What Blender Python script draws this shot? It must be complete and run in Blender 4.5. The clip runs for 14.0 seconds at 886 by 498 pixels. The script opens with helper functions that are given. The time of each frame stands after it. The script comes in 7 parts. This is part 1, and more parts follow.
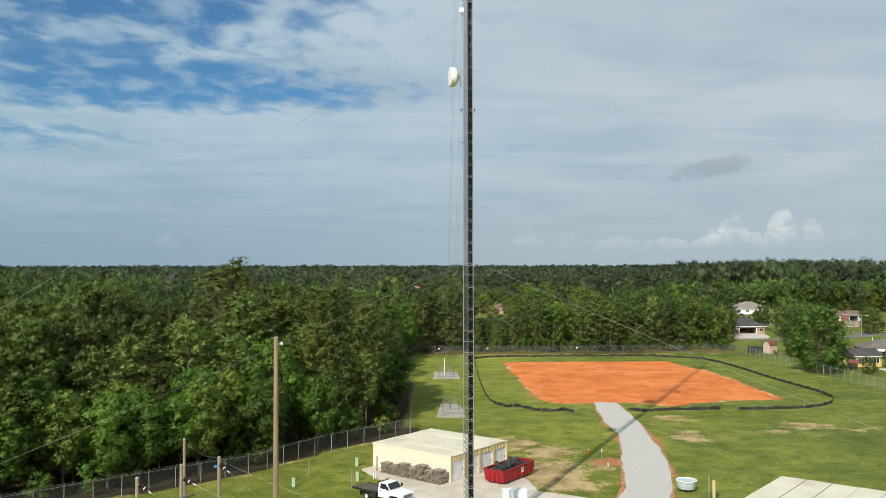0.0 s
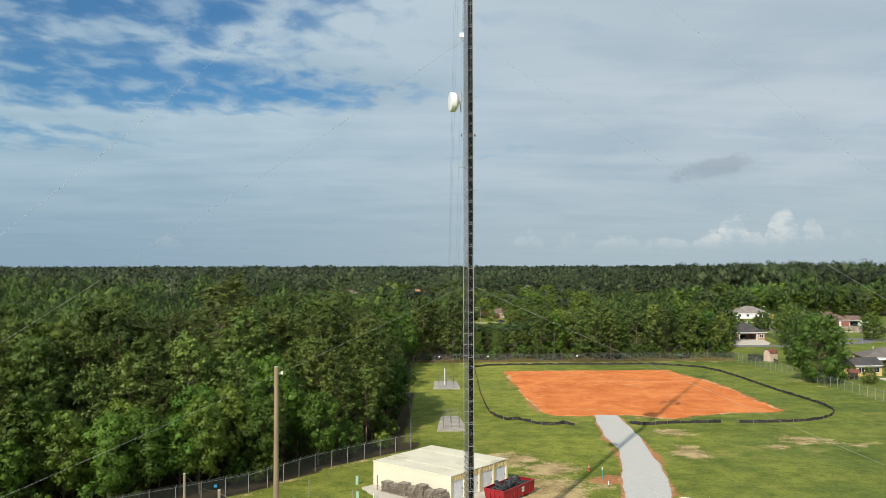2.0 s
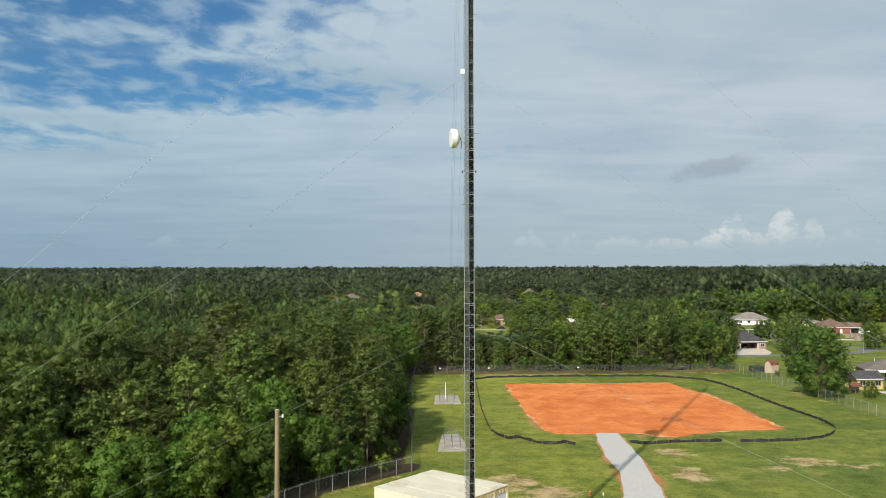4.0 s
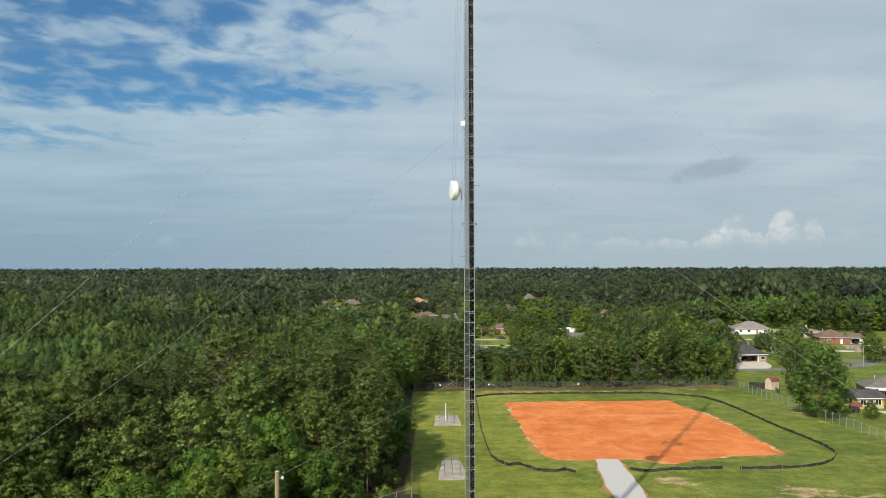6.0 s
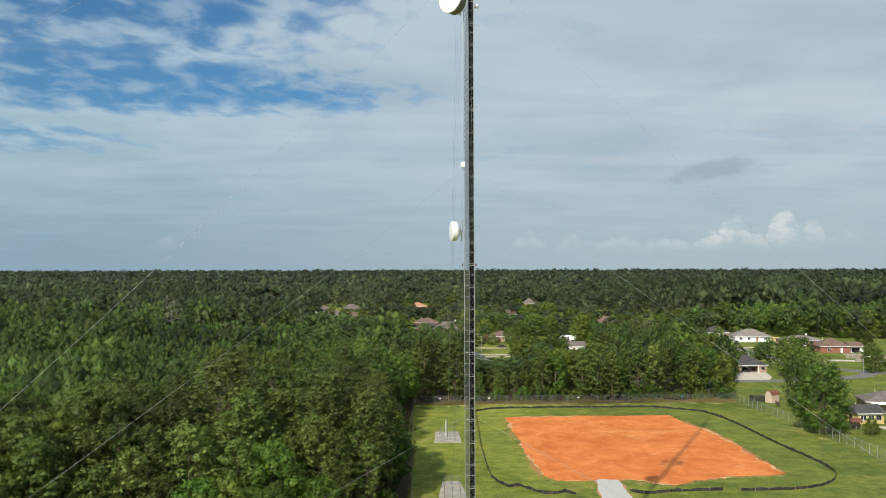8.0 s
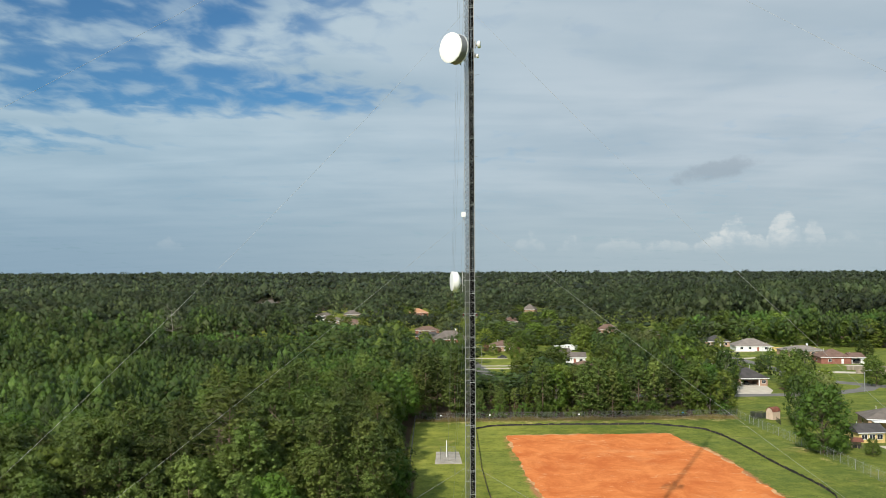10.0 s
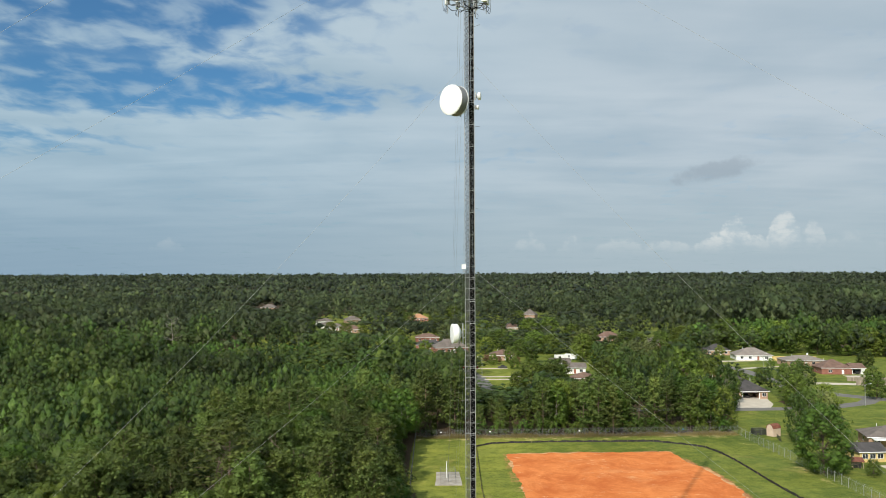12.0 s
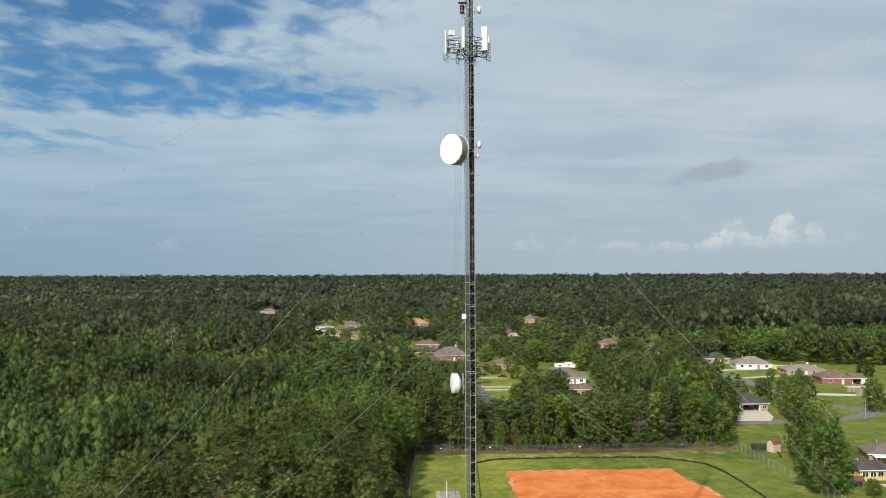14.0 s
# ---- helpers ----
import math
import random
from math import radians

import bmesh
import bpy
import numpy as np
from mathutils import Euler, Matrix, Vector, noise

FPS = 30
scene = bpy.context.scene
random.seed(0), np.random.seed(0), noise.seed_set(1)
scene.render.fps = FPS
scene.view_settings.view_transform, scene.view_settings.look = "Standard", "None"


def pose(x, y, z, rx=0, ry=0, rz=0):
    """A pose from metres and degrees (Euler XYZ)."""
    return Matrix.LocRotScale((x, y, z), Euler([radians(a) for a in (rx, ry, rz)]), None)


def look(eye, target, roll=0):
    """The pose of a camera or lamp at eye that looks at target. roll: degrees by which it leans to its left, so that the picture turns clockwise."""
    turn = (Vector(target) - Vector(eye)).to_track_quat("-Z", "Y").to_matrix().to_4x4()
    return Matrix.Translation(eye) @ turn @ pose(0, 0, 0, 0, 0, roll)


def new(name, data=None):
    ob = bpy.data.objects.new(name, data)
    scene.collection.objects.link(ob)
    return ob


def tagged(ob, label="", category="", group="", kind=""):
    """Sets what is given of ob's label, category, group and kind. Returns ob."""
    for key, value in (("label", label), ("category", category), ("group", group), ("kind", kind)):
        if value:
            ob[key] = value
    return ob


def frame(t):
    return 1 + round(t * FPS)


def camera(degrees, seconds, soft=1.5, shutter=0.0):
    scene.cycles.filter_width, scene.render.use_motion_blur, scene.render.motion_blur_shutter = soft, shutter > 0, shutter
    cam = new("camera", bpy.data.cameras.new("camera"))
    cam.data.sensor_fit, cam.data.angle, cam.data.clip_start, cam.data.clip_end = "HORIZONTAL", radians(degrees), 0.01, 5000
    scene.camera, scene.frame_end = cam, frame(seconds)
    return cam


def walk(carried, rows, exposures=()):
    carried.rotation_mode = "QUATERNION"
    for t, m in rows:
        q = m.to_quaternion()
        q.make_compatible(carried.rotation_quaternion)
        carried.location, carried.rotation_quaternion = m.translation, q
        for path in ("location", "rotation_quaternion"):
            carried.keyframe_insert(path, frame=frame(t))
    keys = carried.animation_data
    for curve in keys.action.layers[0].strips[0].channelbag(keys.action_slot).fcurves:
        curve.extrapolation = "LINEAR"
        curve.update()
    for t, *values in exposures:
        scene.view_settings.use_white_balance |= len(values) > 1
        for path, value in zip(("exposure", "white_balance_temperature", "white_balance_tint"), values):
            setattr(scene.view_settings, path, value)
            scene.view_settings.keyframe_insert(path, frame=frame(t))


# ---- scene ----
cam = camera(55.82, 14.0, soft=0.6)
# seconds, height, pitch, lean, yaw: a drone that climbs straight up beside the mast
ROWS = [
    (0.0, 24.60, 1.239, 0.10, 0.00), (0.5, 25.04, 1.242, 0.10, 0.00), (1.0, 25.59, 1.245, 0.10, 0.00),
    (1.5, 26.21, 1.248, 0.10, 0.00), (2.0, 26.82, 1.252, 0.10, 0.02), (2.5, 27.53, 1.255, 0.10, 0.03),
    (3.0, 28.28, 1.258, 0.11, 0.05), (5.5, 33.39, 1.286, 0.13, 0.08), (6.0, 34.64, 1.291, 0.13, 0.08),
    (6.5, 35.72, 1.297, 0.14, 0.08), (7.0, 36.49, 1.316, 0.14, 0.08), (7.5, 37.31, 1.336, 0.14, 0.08),
    (8.0, 38.17, 1.355, 0.15, 0.08), (10.5, 43.59, 1.471, 0.19, 0.115), (11.0, 44.67, 1.476, 0.19, 0.115),
    (11.5, 45.85, 1.482, 0.20, 0.12), (12.0, 47.06, 1.487, 0.20, 0.12), (12.5, 48.22, 1.493, 0.20, 0.12),
    (13.0, 49.37, 1.499, 0.20, 0.12), (13.5, 50.53, 1.504, 0.20, 0.12), (14.0, 51.40, 1.510, 0.20, 0.12),
]
walk(cam, [(t, pose(0, 0, z, 90 + pitch, lean, yaw)) for t, z, pitch, lean, yaw in ROWS])

# ---- light ----
SUN_AZ, SUN_EL = radians(205), radians(35.5)  # compass bearing of the sun from +y, clockwise; height
SUN_DIR = Vector((math.sin(SUN_AZ) * math.cos(SUN_EL), math.cos(SUN_AZ) * math.cos(SUN_EL), math.sin(SUN_EL)))
sun = new("sun", bpy.data.lights.new("sun", "SUN"))
sun.data.energy, sun.data.angle, sun.data.color = 4.8, radians(0.53), (1.0, 0.93, 0.82)
sun.matrix_world = look((0, 0, 200), Vector((0, 0, 200)) - SUN_DIR)
scene.view_settings.exposure = 0.0


def nodes_of(tree):
    tree.nodes.clear()

    def add(kind, **inputs):
        n = tree.nodes.new(kind)
        for key, v in inputs.items():
            slot = n.inputs[int(key[1:])] if key[0] == "i" and key[1:].isdigit() else n.inputs[key.replace("_", " ")]
            if isinstance(v, bpy.types.NodeSocket):
                tree.links.new(v, slot)
            else:
                slot.default_value = v
        return n

    return add


def maths(add, op, a, b=0.0, c=0.0, clamp=False):
    n = add("ShaderNodeMath", i0=a, i1=b, i2=c)
    n.operation, n.use_clamp = op, clamp
    return n.outputs[0]


def vmaths(add, op, a, b=(0, 0, 0)):
    n = add("ShaderNodeVectorMath", i0=a, i1=b)
    n.operation = op
    return n.outputs[0] if op not in ("DOT_PRODUCT", "LENGTH") else n.outputs[1]


def span(add, v, lo, hi, smooth=True):
    """0 at lo, 1 at hi, between them a soft step."""
    n = add("ShaderNodeMapRange", Value=v, From_Min=lo, From_Max=hi)
    n.interpolation_type = "SMOOTHSTEP" if smooth else "LINEAR"
    return n.outputs[0]


def mixed(add, f, a, b, how="MIX"):
    n = add("ShaderNodeMix")
    n.data_type, n.blend_type = "RGBA", how
    tree = n.id_data
    for slot, v in ((n.inputs[0], f), (n.inputs[6], a), (n.inputs[7], b)):
        if isinstance(v, bpy.types.NodeSocket):
            tree.links.new(v, slot)
        elif slot.type == "RGBA" and len(v) == 3:
            slot.default_value = (*v, 1)
        else:
            slot.default_value = v
    return n.outputs[2]


def noise_at(add, where, scale, detail=4.0, rough=0.55, distort=0.0):
    return add("ShaderNodeTexNoise", Vector=where, Scale=scale, Detail=detail, Roughness=rough, Distortion=distort).outputs[0]


def make_sky():
    world = bpy.data.worlds.new("sky")
    scene.world = world
    world.use_nodes = True
    add = nodes_of(world.node_tree)
    way = add("ShaderNodeTexCoord").outputs["Generated"]
    sep = add("ShaderNodeSeparateXYZ", Vector=way)
    x, y, z = sep.outputs
    up = maths(add, "MAXIMUM", z, 0.0)
    sky = add("ShaderNodeTexSky")
    sky.sky_type, sky.sun_disc = "NISHITA", False
    sky.sun_elevation, sky.sun_rotation = SUN_EL, SUN_AZ
    sky.altitude, sky.air_density, sky.dust_density = 60, 1.0, 1.2
    clear = mixed(add, 1.0, sky.outputs[0], (0.50, 0.93, 1.24), "MULTIPLY")
    # a high cloud sheet, flat overhead, so that it draws together towards the horizon
    deep = maths(add, "ADD", up, 0.09)
    flat = add("ShaderNodeCombineXYZ", X=maths(add, "DIVIDE", x, deep), Y=maths(add, "DIVIDE", y, deep), Z=0.0).outputs[0]
    along = vmaths(add, "ADD", flat, (3.1, 1.7, 0))
    coarse = noise_at(add, along, 0.9, 3.0, 0.5, 0.3)
    puffs = noise_at(add, vmaths(add, "MULTIPLY", along, (1.15, 0.85, 1)), 6.2, 4.0, 0.5, 0.3)
    streak = noise_at(add, vmaths(add, "MULTIPLY", flat, (0.6, 2.0, 1)), 1.3, 4.0, 0.5, 0.4)
    bearing = maths(add, "ARCTAN2", x, y)

    def field(b, z0, wb, wz):
        """A soft patch of sky round a bearing and a height."""
        p, q = maths(add, "DIVIDE", maths(add, "SUBTRACT", bearing, b), wb), maths(add, "DIVIDE", maths(add, "SUBTRACT", z, z0), wz)
        return span(add, maths(add, "ADD", maths(add, "MULTIPLY", p, p), maths(add, "MULTIPLY", q, q)), 1.0, 0.0)

    # the sheet breaks open towards one side of the sky
    gaps = maths(add, "MAXIMUM", field(-0.42, 0.205, 0.50, 0.045), maths(add, "MULTIPLY", field(-0.48, 0.32, 0.50, 0.15), 0.94))
    gaps = maths(add, "MAXIMUM", gaps, maths(add, "MULTIPLY", field(-0.52, 0.142, 0.22, 0.022), 0.6))
    cover = maths(add, "ADD", maths(add, "MULTIPLY", span(add, puffs, 0.30, 0.72), 0.66), maths(add, "MULTIPLY", coarse, 0.6))
    cover = maths(add, "ADD", cover, maths(add, "MULTIPLY", streak, 0.3))
    cover = maths(add, "ADD", maths(add, "ADD", cover, 0.92), maths(add, "MULTIPLY", gaps, -1.0))
    veil = span(add, cover, 0.52, 1.52)
    shade = maths(add, "ADD", maths(add, "MULTIPLY", noise_at(add, along, 1.1, 4.0, 0.5, 0.3), 0.6), maths(add, "MULTIPLY", streak, 0.4))
    cloud = mixed(add, span(add, shade, 0.34, 0.66), (0.388, 0.498, 0.582), (0.512, 0.608, 0.676))
    tint = mixed(add, span(add, bearing, -0.5, 0.4), (0.90, 0.98, 1.01), (1.045, 1.01, 0.995))
    cloud = mixed(add, 1.0, cloud, tint, "MULTIPLY")
    # haze near the horizon
    haze = span(add, up, 0.16, 0.0)
    low_sky = mixed(add, span(add, bearing, -0.5, 0.25), (0.258, 0.376, 0.482), (0.400, 0.497, 0.552))
    cloud = mixed(add, maths(add, "MULTIPLY", haze, 0.9), cloud, low_sky)
    # a few far heaps of cumulus low over the horizon
    sphere = add("ShaderNodeCombineXYZ", X=bearing, Y=z, Z=0.0).outputs[0]
    lumps = noise_at(add, vmaths(add, "MULTIPLY", sphere, (1, 1.25, 1)), 46.0, 5.0, 0.6)
    heap = None
    for b, w, foot, top, strong in ((0.312, 0.024, 0.027, 0.043, 1.0), (0.334, 0.022, 0.029, 0.062, 1.0), (0.352, 0.028, 0.027, 0.043, 0.75), (0.386, 0.022, 0.029, 0.071, 0.9), (0.402, 0.024, 0.028, 0.046, 0.6), (0.416, 0.013, 0.032, 0.060, 0.55),
                                    (0.261, 0.032, 0.025, 0.038, 0.55), (0.455, 0.03, 0.03, 0.044, 0.3), (0.205, 0.03, 0.026, 0.042, 0.4), (0.15, 0.02, 0.026, 0.040, 0.4), (0.10, 0.022, 0.028, 0.046, 0.4), (-0.32, 0.02, 0.03, 0.042, 0.25)):
        off = maths(add, "DIVIDE", maths(add, "SUBTRACT", bearing, b), w)
        hump = maths(add, "MULTIPLY", maths(add, "SUBTRACT", 1.0, maths(add, "MULTIPLY", off, off)), top - foot)
        rise = maths(add, "SUBTRACT", maths(add, "ADD", hump, maths(add, "MULTIPLY", maths(add, "SUBTRACT", lumps, 0.54), 0.036)), maths(add, "SUBTRACT", z, foot))
        one = maths(add, "MULTIPLY", span(add, rise, 0.0, 0.009), span(add, z, foot - 0.012, foot + 0.012))
        one = maths(add, "MULTIPLY", one, maths(add, "MULTIPLY", span(add, maths(add, "ABSOLUTE", off), 1.25, 0.8), strong))
        heap = one if heap is None else maths(add, "MAXIMUM", heap, one)
    lit = mixed(add, span(add, lumps, 0.36, 0.64), (0.47, 0.56, 0.61), (0.70, 0.735, 0.73))
    # one small grey cloud
    gx = maths(add, "DIVIDE", maths(add, "SUBTRACT", bearing, 0.315), 0.055)
    gz = maths(add, "DIVIDE", maths(add, "SUBTRACT", maths(add, "SUBTRACT", z, maths(add, "MULTIPLY", bearing, 0.16)), 0.062), 0.014)
    grey = maths(add, "ADD", maths(add, "MULTIPLY", gx, gx), maths(add, "MULTIPLY", gz, gz))
    grey = maths(add, "ADD", grey, maths(add, "MULTIPLY", maths(add, "SUBTRACT", lumps, 0.5), 2.2))
    grey = maths(add, "MULTIPLY", span(add, grey, 1.0, 0.0), 0.5)
    cloud = mixed(add, grey, cloud, (0.30, 0.355, 0.41))
    cloud = mixed(add, maths(add, "MULTIPLY", heap, 0.85), cloud, lit)
    veil = maths(add, "MAXIMUM", veil, maths(add, "MAXIMUM", heap, maths(add, "MULTIPLY", haze, 0.9)))
    veil = maths(add, "MULTIPLY", veil, 0.97)
    blue = add("ShaderNodeBackground", Color=clear, Strength=0.075)
    white = add("ShaderNodeBackground", Color=cloud, Strength=1.0)
    both = add("ShaderNodeMixShader", i0=veil, i1=blue.outputs[0], i2=white.outputs[0])
    add("ShaderNodeOutputWorld", Surface=both.outputs[0])


make_sky()


# ---- materials ----
def surface(name, a, b, scale=1.0, rough=0.8, metal=0.0, bump=0.0, fine=12.0, stain=None, per_thing=0.0, spec=0.4, coords="Object", stretch=(1, 1, 1)):
    """A surface between two colours: broad patches and fine grain, with relief, and stains of their own colour."""
    m = bpy.data.materials.new(name)
    m.use_nodes = True
    add = nodes_of(m.node_tree)
    where = add("ShaderNodeTexCoord").outputs[coords] if coords != "Position" else add("ShaderNodeNewGeometry").outputs["Position"]
    where = vmaths(add, "MULTIPLY", where, stretch)
    broad = noise_at(add, where, scale, 4.0)
    grain = noise_at(add, where, scale * fine, 3.0)
    f = maths(add, "ADD", maths(add, "MULTIPLY", broad, 0.65), maths(add, "MULTIPLY", grain, 0.35))
    colour = mixed(add, span(add, f, 0.34, 0.66), a, b)
    if stain:
        spots = noise_at(add, where, scale * 0.55, 5.0, 0.65, 0.6)
        colour = mixed(add, maths(add, "MULTIPLY", span(add, spots, 0.56, 0.72), 0.75), colour, stain)
    if per_thing:
        rand = add("ShaderNodeObjectInfo").outputs["Random"]
        hsv = add("ShaderNodeHueSaturation", Color=colour, Value=maths(add, "ADD", 1.0 - per_thing, maths(add, "MULTIPLY", rand, 2 * per_thing)))
        colour = hsv.outputs[0]
    out = add("ShaderNodeBsdfPrincipled", Base_Color=colour, Metallic=metal)
    out.inputs["Specular IOR Level"].default_value = spec
    tree = m.node_tree
    tree.links.new(span(add, grain, 0.2, 0.8, False), out.inputs["Roughness"])
    n = out.inputs["Roughness"].links[0].from_node
    n.inputs["To Min"].default_value, n.inputs["To Max"].default_value = max(rough - 0.1, 0.03), min(rough + 0.1, 1.0)
    if bump:
        b_ = add("ShaderNodeBump", Height=f, Strength=min(1.0, bump), Distance=0.05)
        tree.links.new(b_.outputs[0], out.inputs["Normal"])
    add("ShaderNodeOutputMaterial", Surface=out.outputs[0])
    return m


def foliage(name, dark, light, tip, glow=0.28, per_thing=0.27, rough=0.55, leaf=3.4, gap=0.47):
    """Leaves: each clump its own shade, each tree its own tint, some light coming through."""
    m = bpy.data.materials.new(name)
    m.use_nodes = True
    add = nodes_of(m.node_tree)
    geo = add("ShaderNodeNewGeometry")
    clump = geo.outputs["Random Per Island"]
    # one number a tree: its object's own, or in joined woods the one kept with its corners
    kept = add("ShaderNodeAttribute")
    kept.attribute_name = "tree"
    own = maths(add, "FRACT", maths(add, "ADD", add("ShaderNodeObjectInfo").outputs["Random"], kept.outputs["Fac"]))
    second = maths(add, "FRACT", maths(add, "MULTIPLY", own, 7.31))
    third = maths(add, "FRACT", maths(add, "MULTIPLY", own, 17.7))
    stand = noise_at(add, geo.outputs["Position"], 0.014, 3.0)
    f = maths(add, "ADD", maths(add, "MULTIPLY", clump, 0.2), maths(add, "MULTIPLY", own, 0.8))
    colour = mixed(add, f, dark, light)
    colour = mixed(add, maths(add, "MULTIPLY", span(add, clump, 0.70, 1.0), maths(add, "MULTIPLY", second, 0.4)), colour, tip)
    value = maths(add, "ADD", 1.0 - per_thing, maths(add, "MULTIPLY", third, per_thing * 2))
    value = maths(add, "MULTIPLY", value, maths(add, "ADD", 0.60, maths(add, "MULTIPLY", span(add, stand, 0.38, 0.62), 0.70)))
    hue = maths(add, "ADD", 0.485, maths(add, "MULTIPLY", second, 0.030))
    colour = add("ShaderNodeHueSaturation", Color=colour, Value=value, Hue=hue, Saturation=1.0).outputs[0]
    # single leaves within a clump, with air between them
    leaves = add("ShaderNodeTexVoronoi", Vector=geo.outputs["Position"], Scale=leaf)
    shade = add("ShaderNodeSeparateColor", Color=leaves.outputs["Color"])
    colour = add("ShaderNodeHueSaturation", Color=colour, Value=maths(add, "ADD", 0.84, maths(add, "MULTIPLY", shade.outputs[0], 0.36))).outputs[0]
    skin = add("ShaderNodeBsdfPrincipled", Base_Color=colour, Roughness=rough)
    if not gap:
        rough_ = noise_at(add, geo.outputs["Position"], leaf * 0.8, 3.0, 0.7)
        b_ = add("ShaderNodeBump", Height=maths(add, "ADD", maths(add, "MULTIPLY", rough_, 1.4), leaves.outputs["Distance"]), Strength=0.6, Distance=0.6 / leaf)
        m.node_tree.links.new(b_.outputs[0], skin.inputs["Normal"])
    skin.inputs["Specular IOR Level"].default_value = 0.25
    through_ = add("ShaderNodeBsdfTranslucent", Color=mixed(add, 1.0, colour, (1.1, 1.25, 0.5), "MULTIPLY"))
    both = add("ShaderNodeMixShader", i0=glow, i1=skin.outputs[0], i2=through_.outputs[0])
    if gap:
        hole = maths(add, "GREATER_THAN", leaves.outputs["Distance"], gap)
        air = add("ShaderNodeBsdfTransparent")
        both = add("ShaderNodeMixShader", i0=hole, i1=both.outputs[0], i2=air.outputs[0])
    add("ShaderNodeOutputMaterial", Surface=both.outputs[0])
    return m


def ground_material():
    m = bpy.data.materials.new("meadow")
    m.use_nodes = True
    add = nodes_of(m.node_tree)
    where = add("ShaderNodeNewGeometry").outputs["Position"]

    def mask(name):
        n = add("ShaderNodeAttribute")
        n.attribute_name = name
        return n.outputs["Fac"]

    broad = noise_at(add, where, 0.035, 5.0, 0.6)
    mid = noise_at(add, where, 0.28, 6.0, 0.7)
    fine = noise_at(add, where, 2.6, 6.0, 0.8)
    f = maths(add, "ADD", maths(add, "MULTIPLY", broad, 0.30), maths(add, "ADD", maths(add, "MULTIPLY", mid, 0.30), maths(add, "MULTIPLY", fine, 0.40)))
    tuft = noise_at(add, where, 0.9, 5.0, 0.75, 0.5)
    colour = mixed(add, span(add, f, 0.41, 0.59), (0.132, 0.162, 0.020), (0.312, 0.322, 0.056))
    # fresher growth away from the yard
    east = span(add, add("ShaderNodeSeparateXYZ", Vector=where).outputs[0], 20.0, 60.0)
    fresh = maths(add, "ADD", maths(add, "MULTIPLY", east, 0.62), maths(add, "MULTIPLY", span(add, noise_at(add, vmaths(add, "ADD", where, (7, 3, 0)), 0.06, 5.0, 0.65), 0.42, 0.60), 0.52))
    colour = mixed(add, maths(add, "MINIMUM", maths(add, "MULTIPLY", fresh, 0.78), 0.92), colour, mixed(add, span(add, f, 0.41, 0.59), (0.066, 0.104, 0.018), (0.162, 0.203, 0.040)))
    colour = mixed(add, maths(add, "MULTIPLY", span(add, tuft, 0.52, 0.66), 0.55), colour, (0.058, 0.092, 0.018))
    dry = noise_at(add, vmaths(add, "ADD", where, (31, 17, 0)), 0.09, 6.0, 0.7)
    colour = mixed(add, maths(add, "MULTIPLY", span(add, dry, 0.56, 0.74), 0.6), colour, (0.42, 0.33, 0.11))
    colour = mixed(add, maths(add, "MULTIPLY", span(add, fine, 0.58, 0.75), 0.5), colour, (0.30, 0.27, 0.10))
    broken = maths(add, "ADD", maths(add, "MULTIPLY", mid, 1.0), maths(add, "SUBTRACT", maths(add, "MULTIPLY", fine, 0.8), 0.3))
    dirt = span(add, maths(add, "ADD", mask("bare"), maths(add, "MULTIPLY", maths(add, "SUBTRACT", broken, 0.62), 1.9)), 0.40, 0.80)
    colour = mixed(add, maths(add, "MULTIPLY", dirt, 0.88), colour, mixed(add, span(add, maths(add, "ADD", maths(add, "MULTIPLY", mid, 0.7), maths(add, "MULTIPLY", fine, 0.3)), 0.36, 0.62), (0.26, 0.165, 0.078), (0.63, 0.46, 0.24)))
    red = span(add, maths(add, "ADD", mask("red"), maths(add, "SUBTRACT", broken, 0.6)), 0.42, 0.7)
    colour = mixed(add, red, colour, mixed(add, span(add, fine, 0.35, 0.65), (0.40, 0.155, 0.065), (0.52, 0.24, 0.11)))
    litter = span(add, maths(add, "ADD", mask("litter"), maths(add, "SUBTRACT", broken, 0.6)), 0.38, 0.62)
    colour = mixed(add, litter, colour, mixed(add, fine, (0.045, 0.032, 0.018), (0.11, 0.075, 0.042)))
    out = add("ShaderNodeBsdfPrincipled", Base_Color=colour, Roughness=0.9)
    out.inputs["Specular IOR Level"].default_value = 0.15
    b_ = add("ShaderNodeBump", Height=maths(add, "ADD", mid, fine), Strength=0.9, Distance=0.25)
    m.node_tree.links.new(b_.outputs[0], out.inputs["Normal"])
    add("ShaderNodeOutputMaterial", Surface=out.outputs[0])
    return m


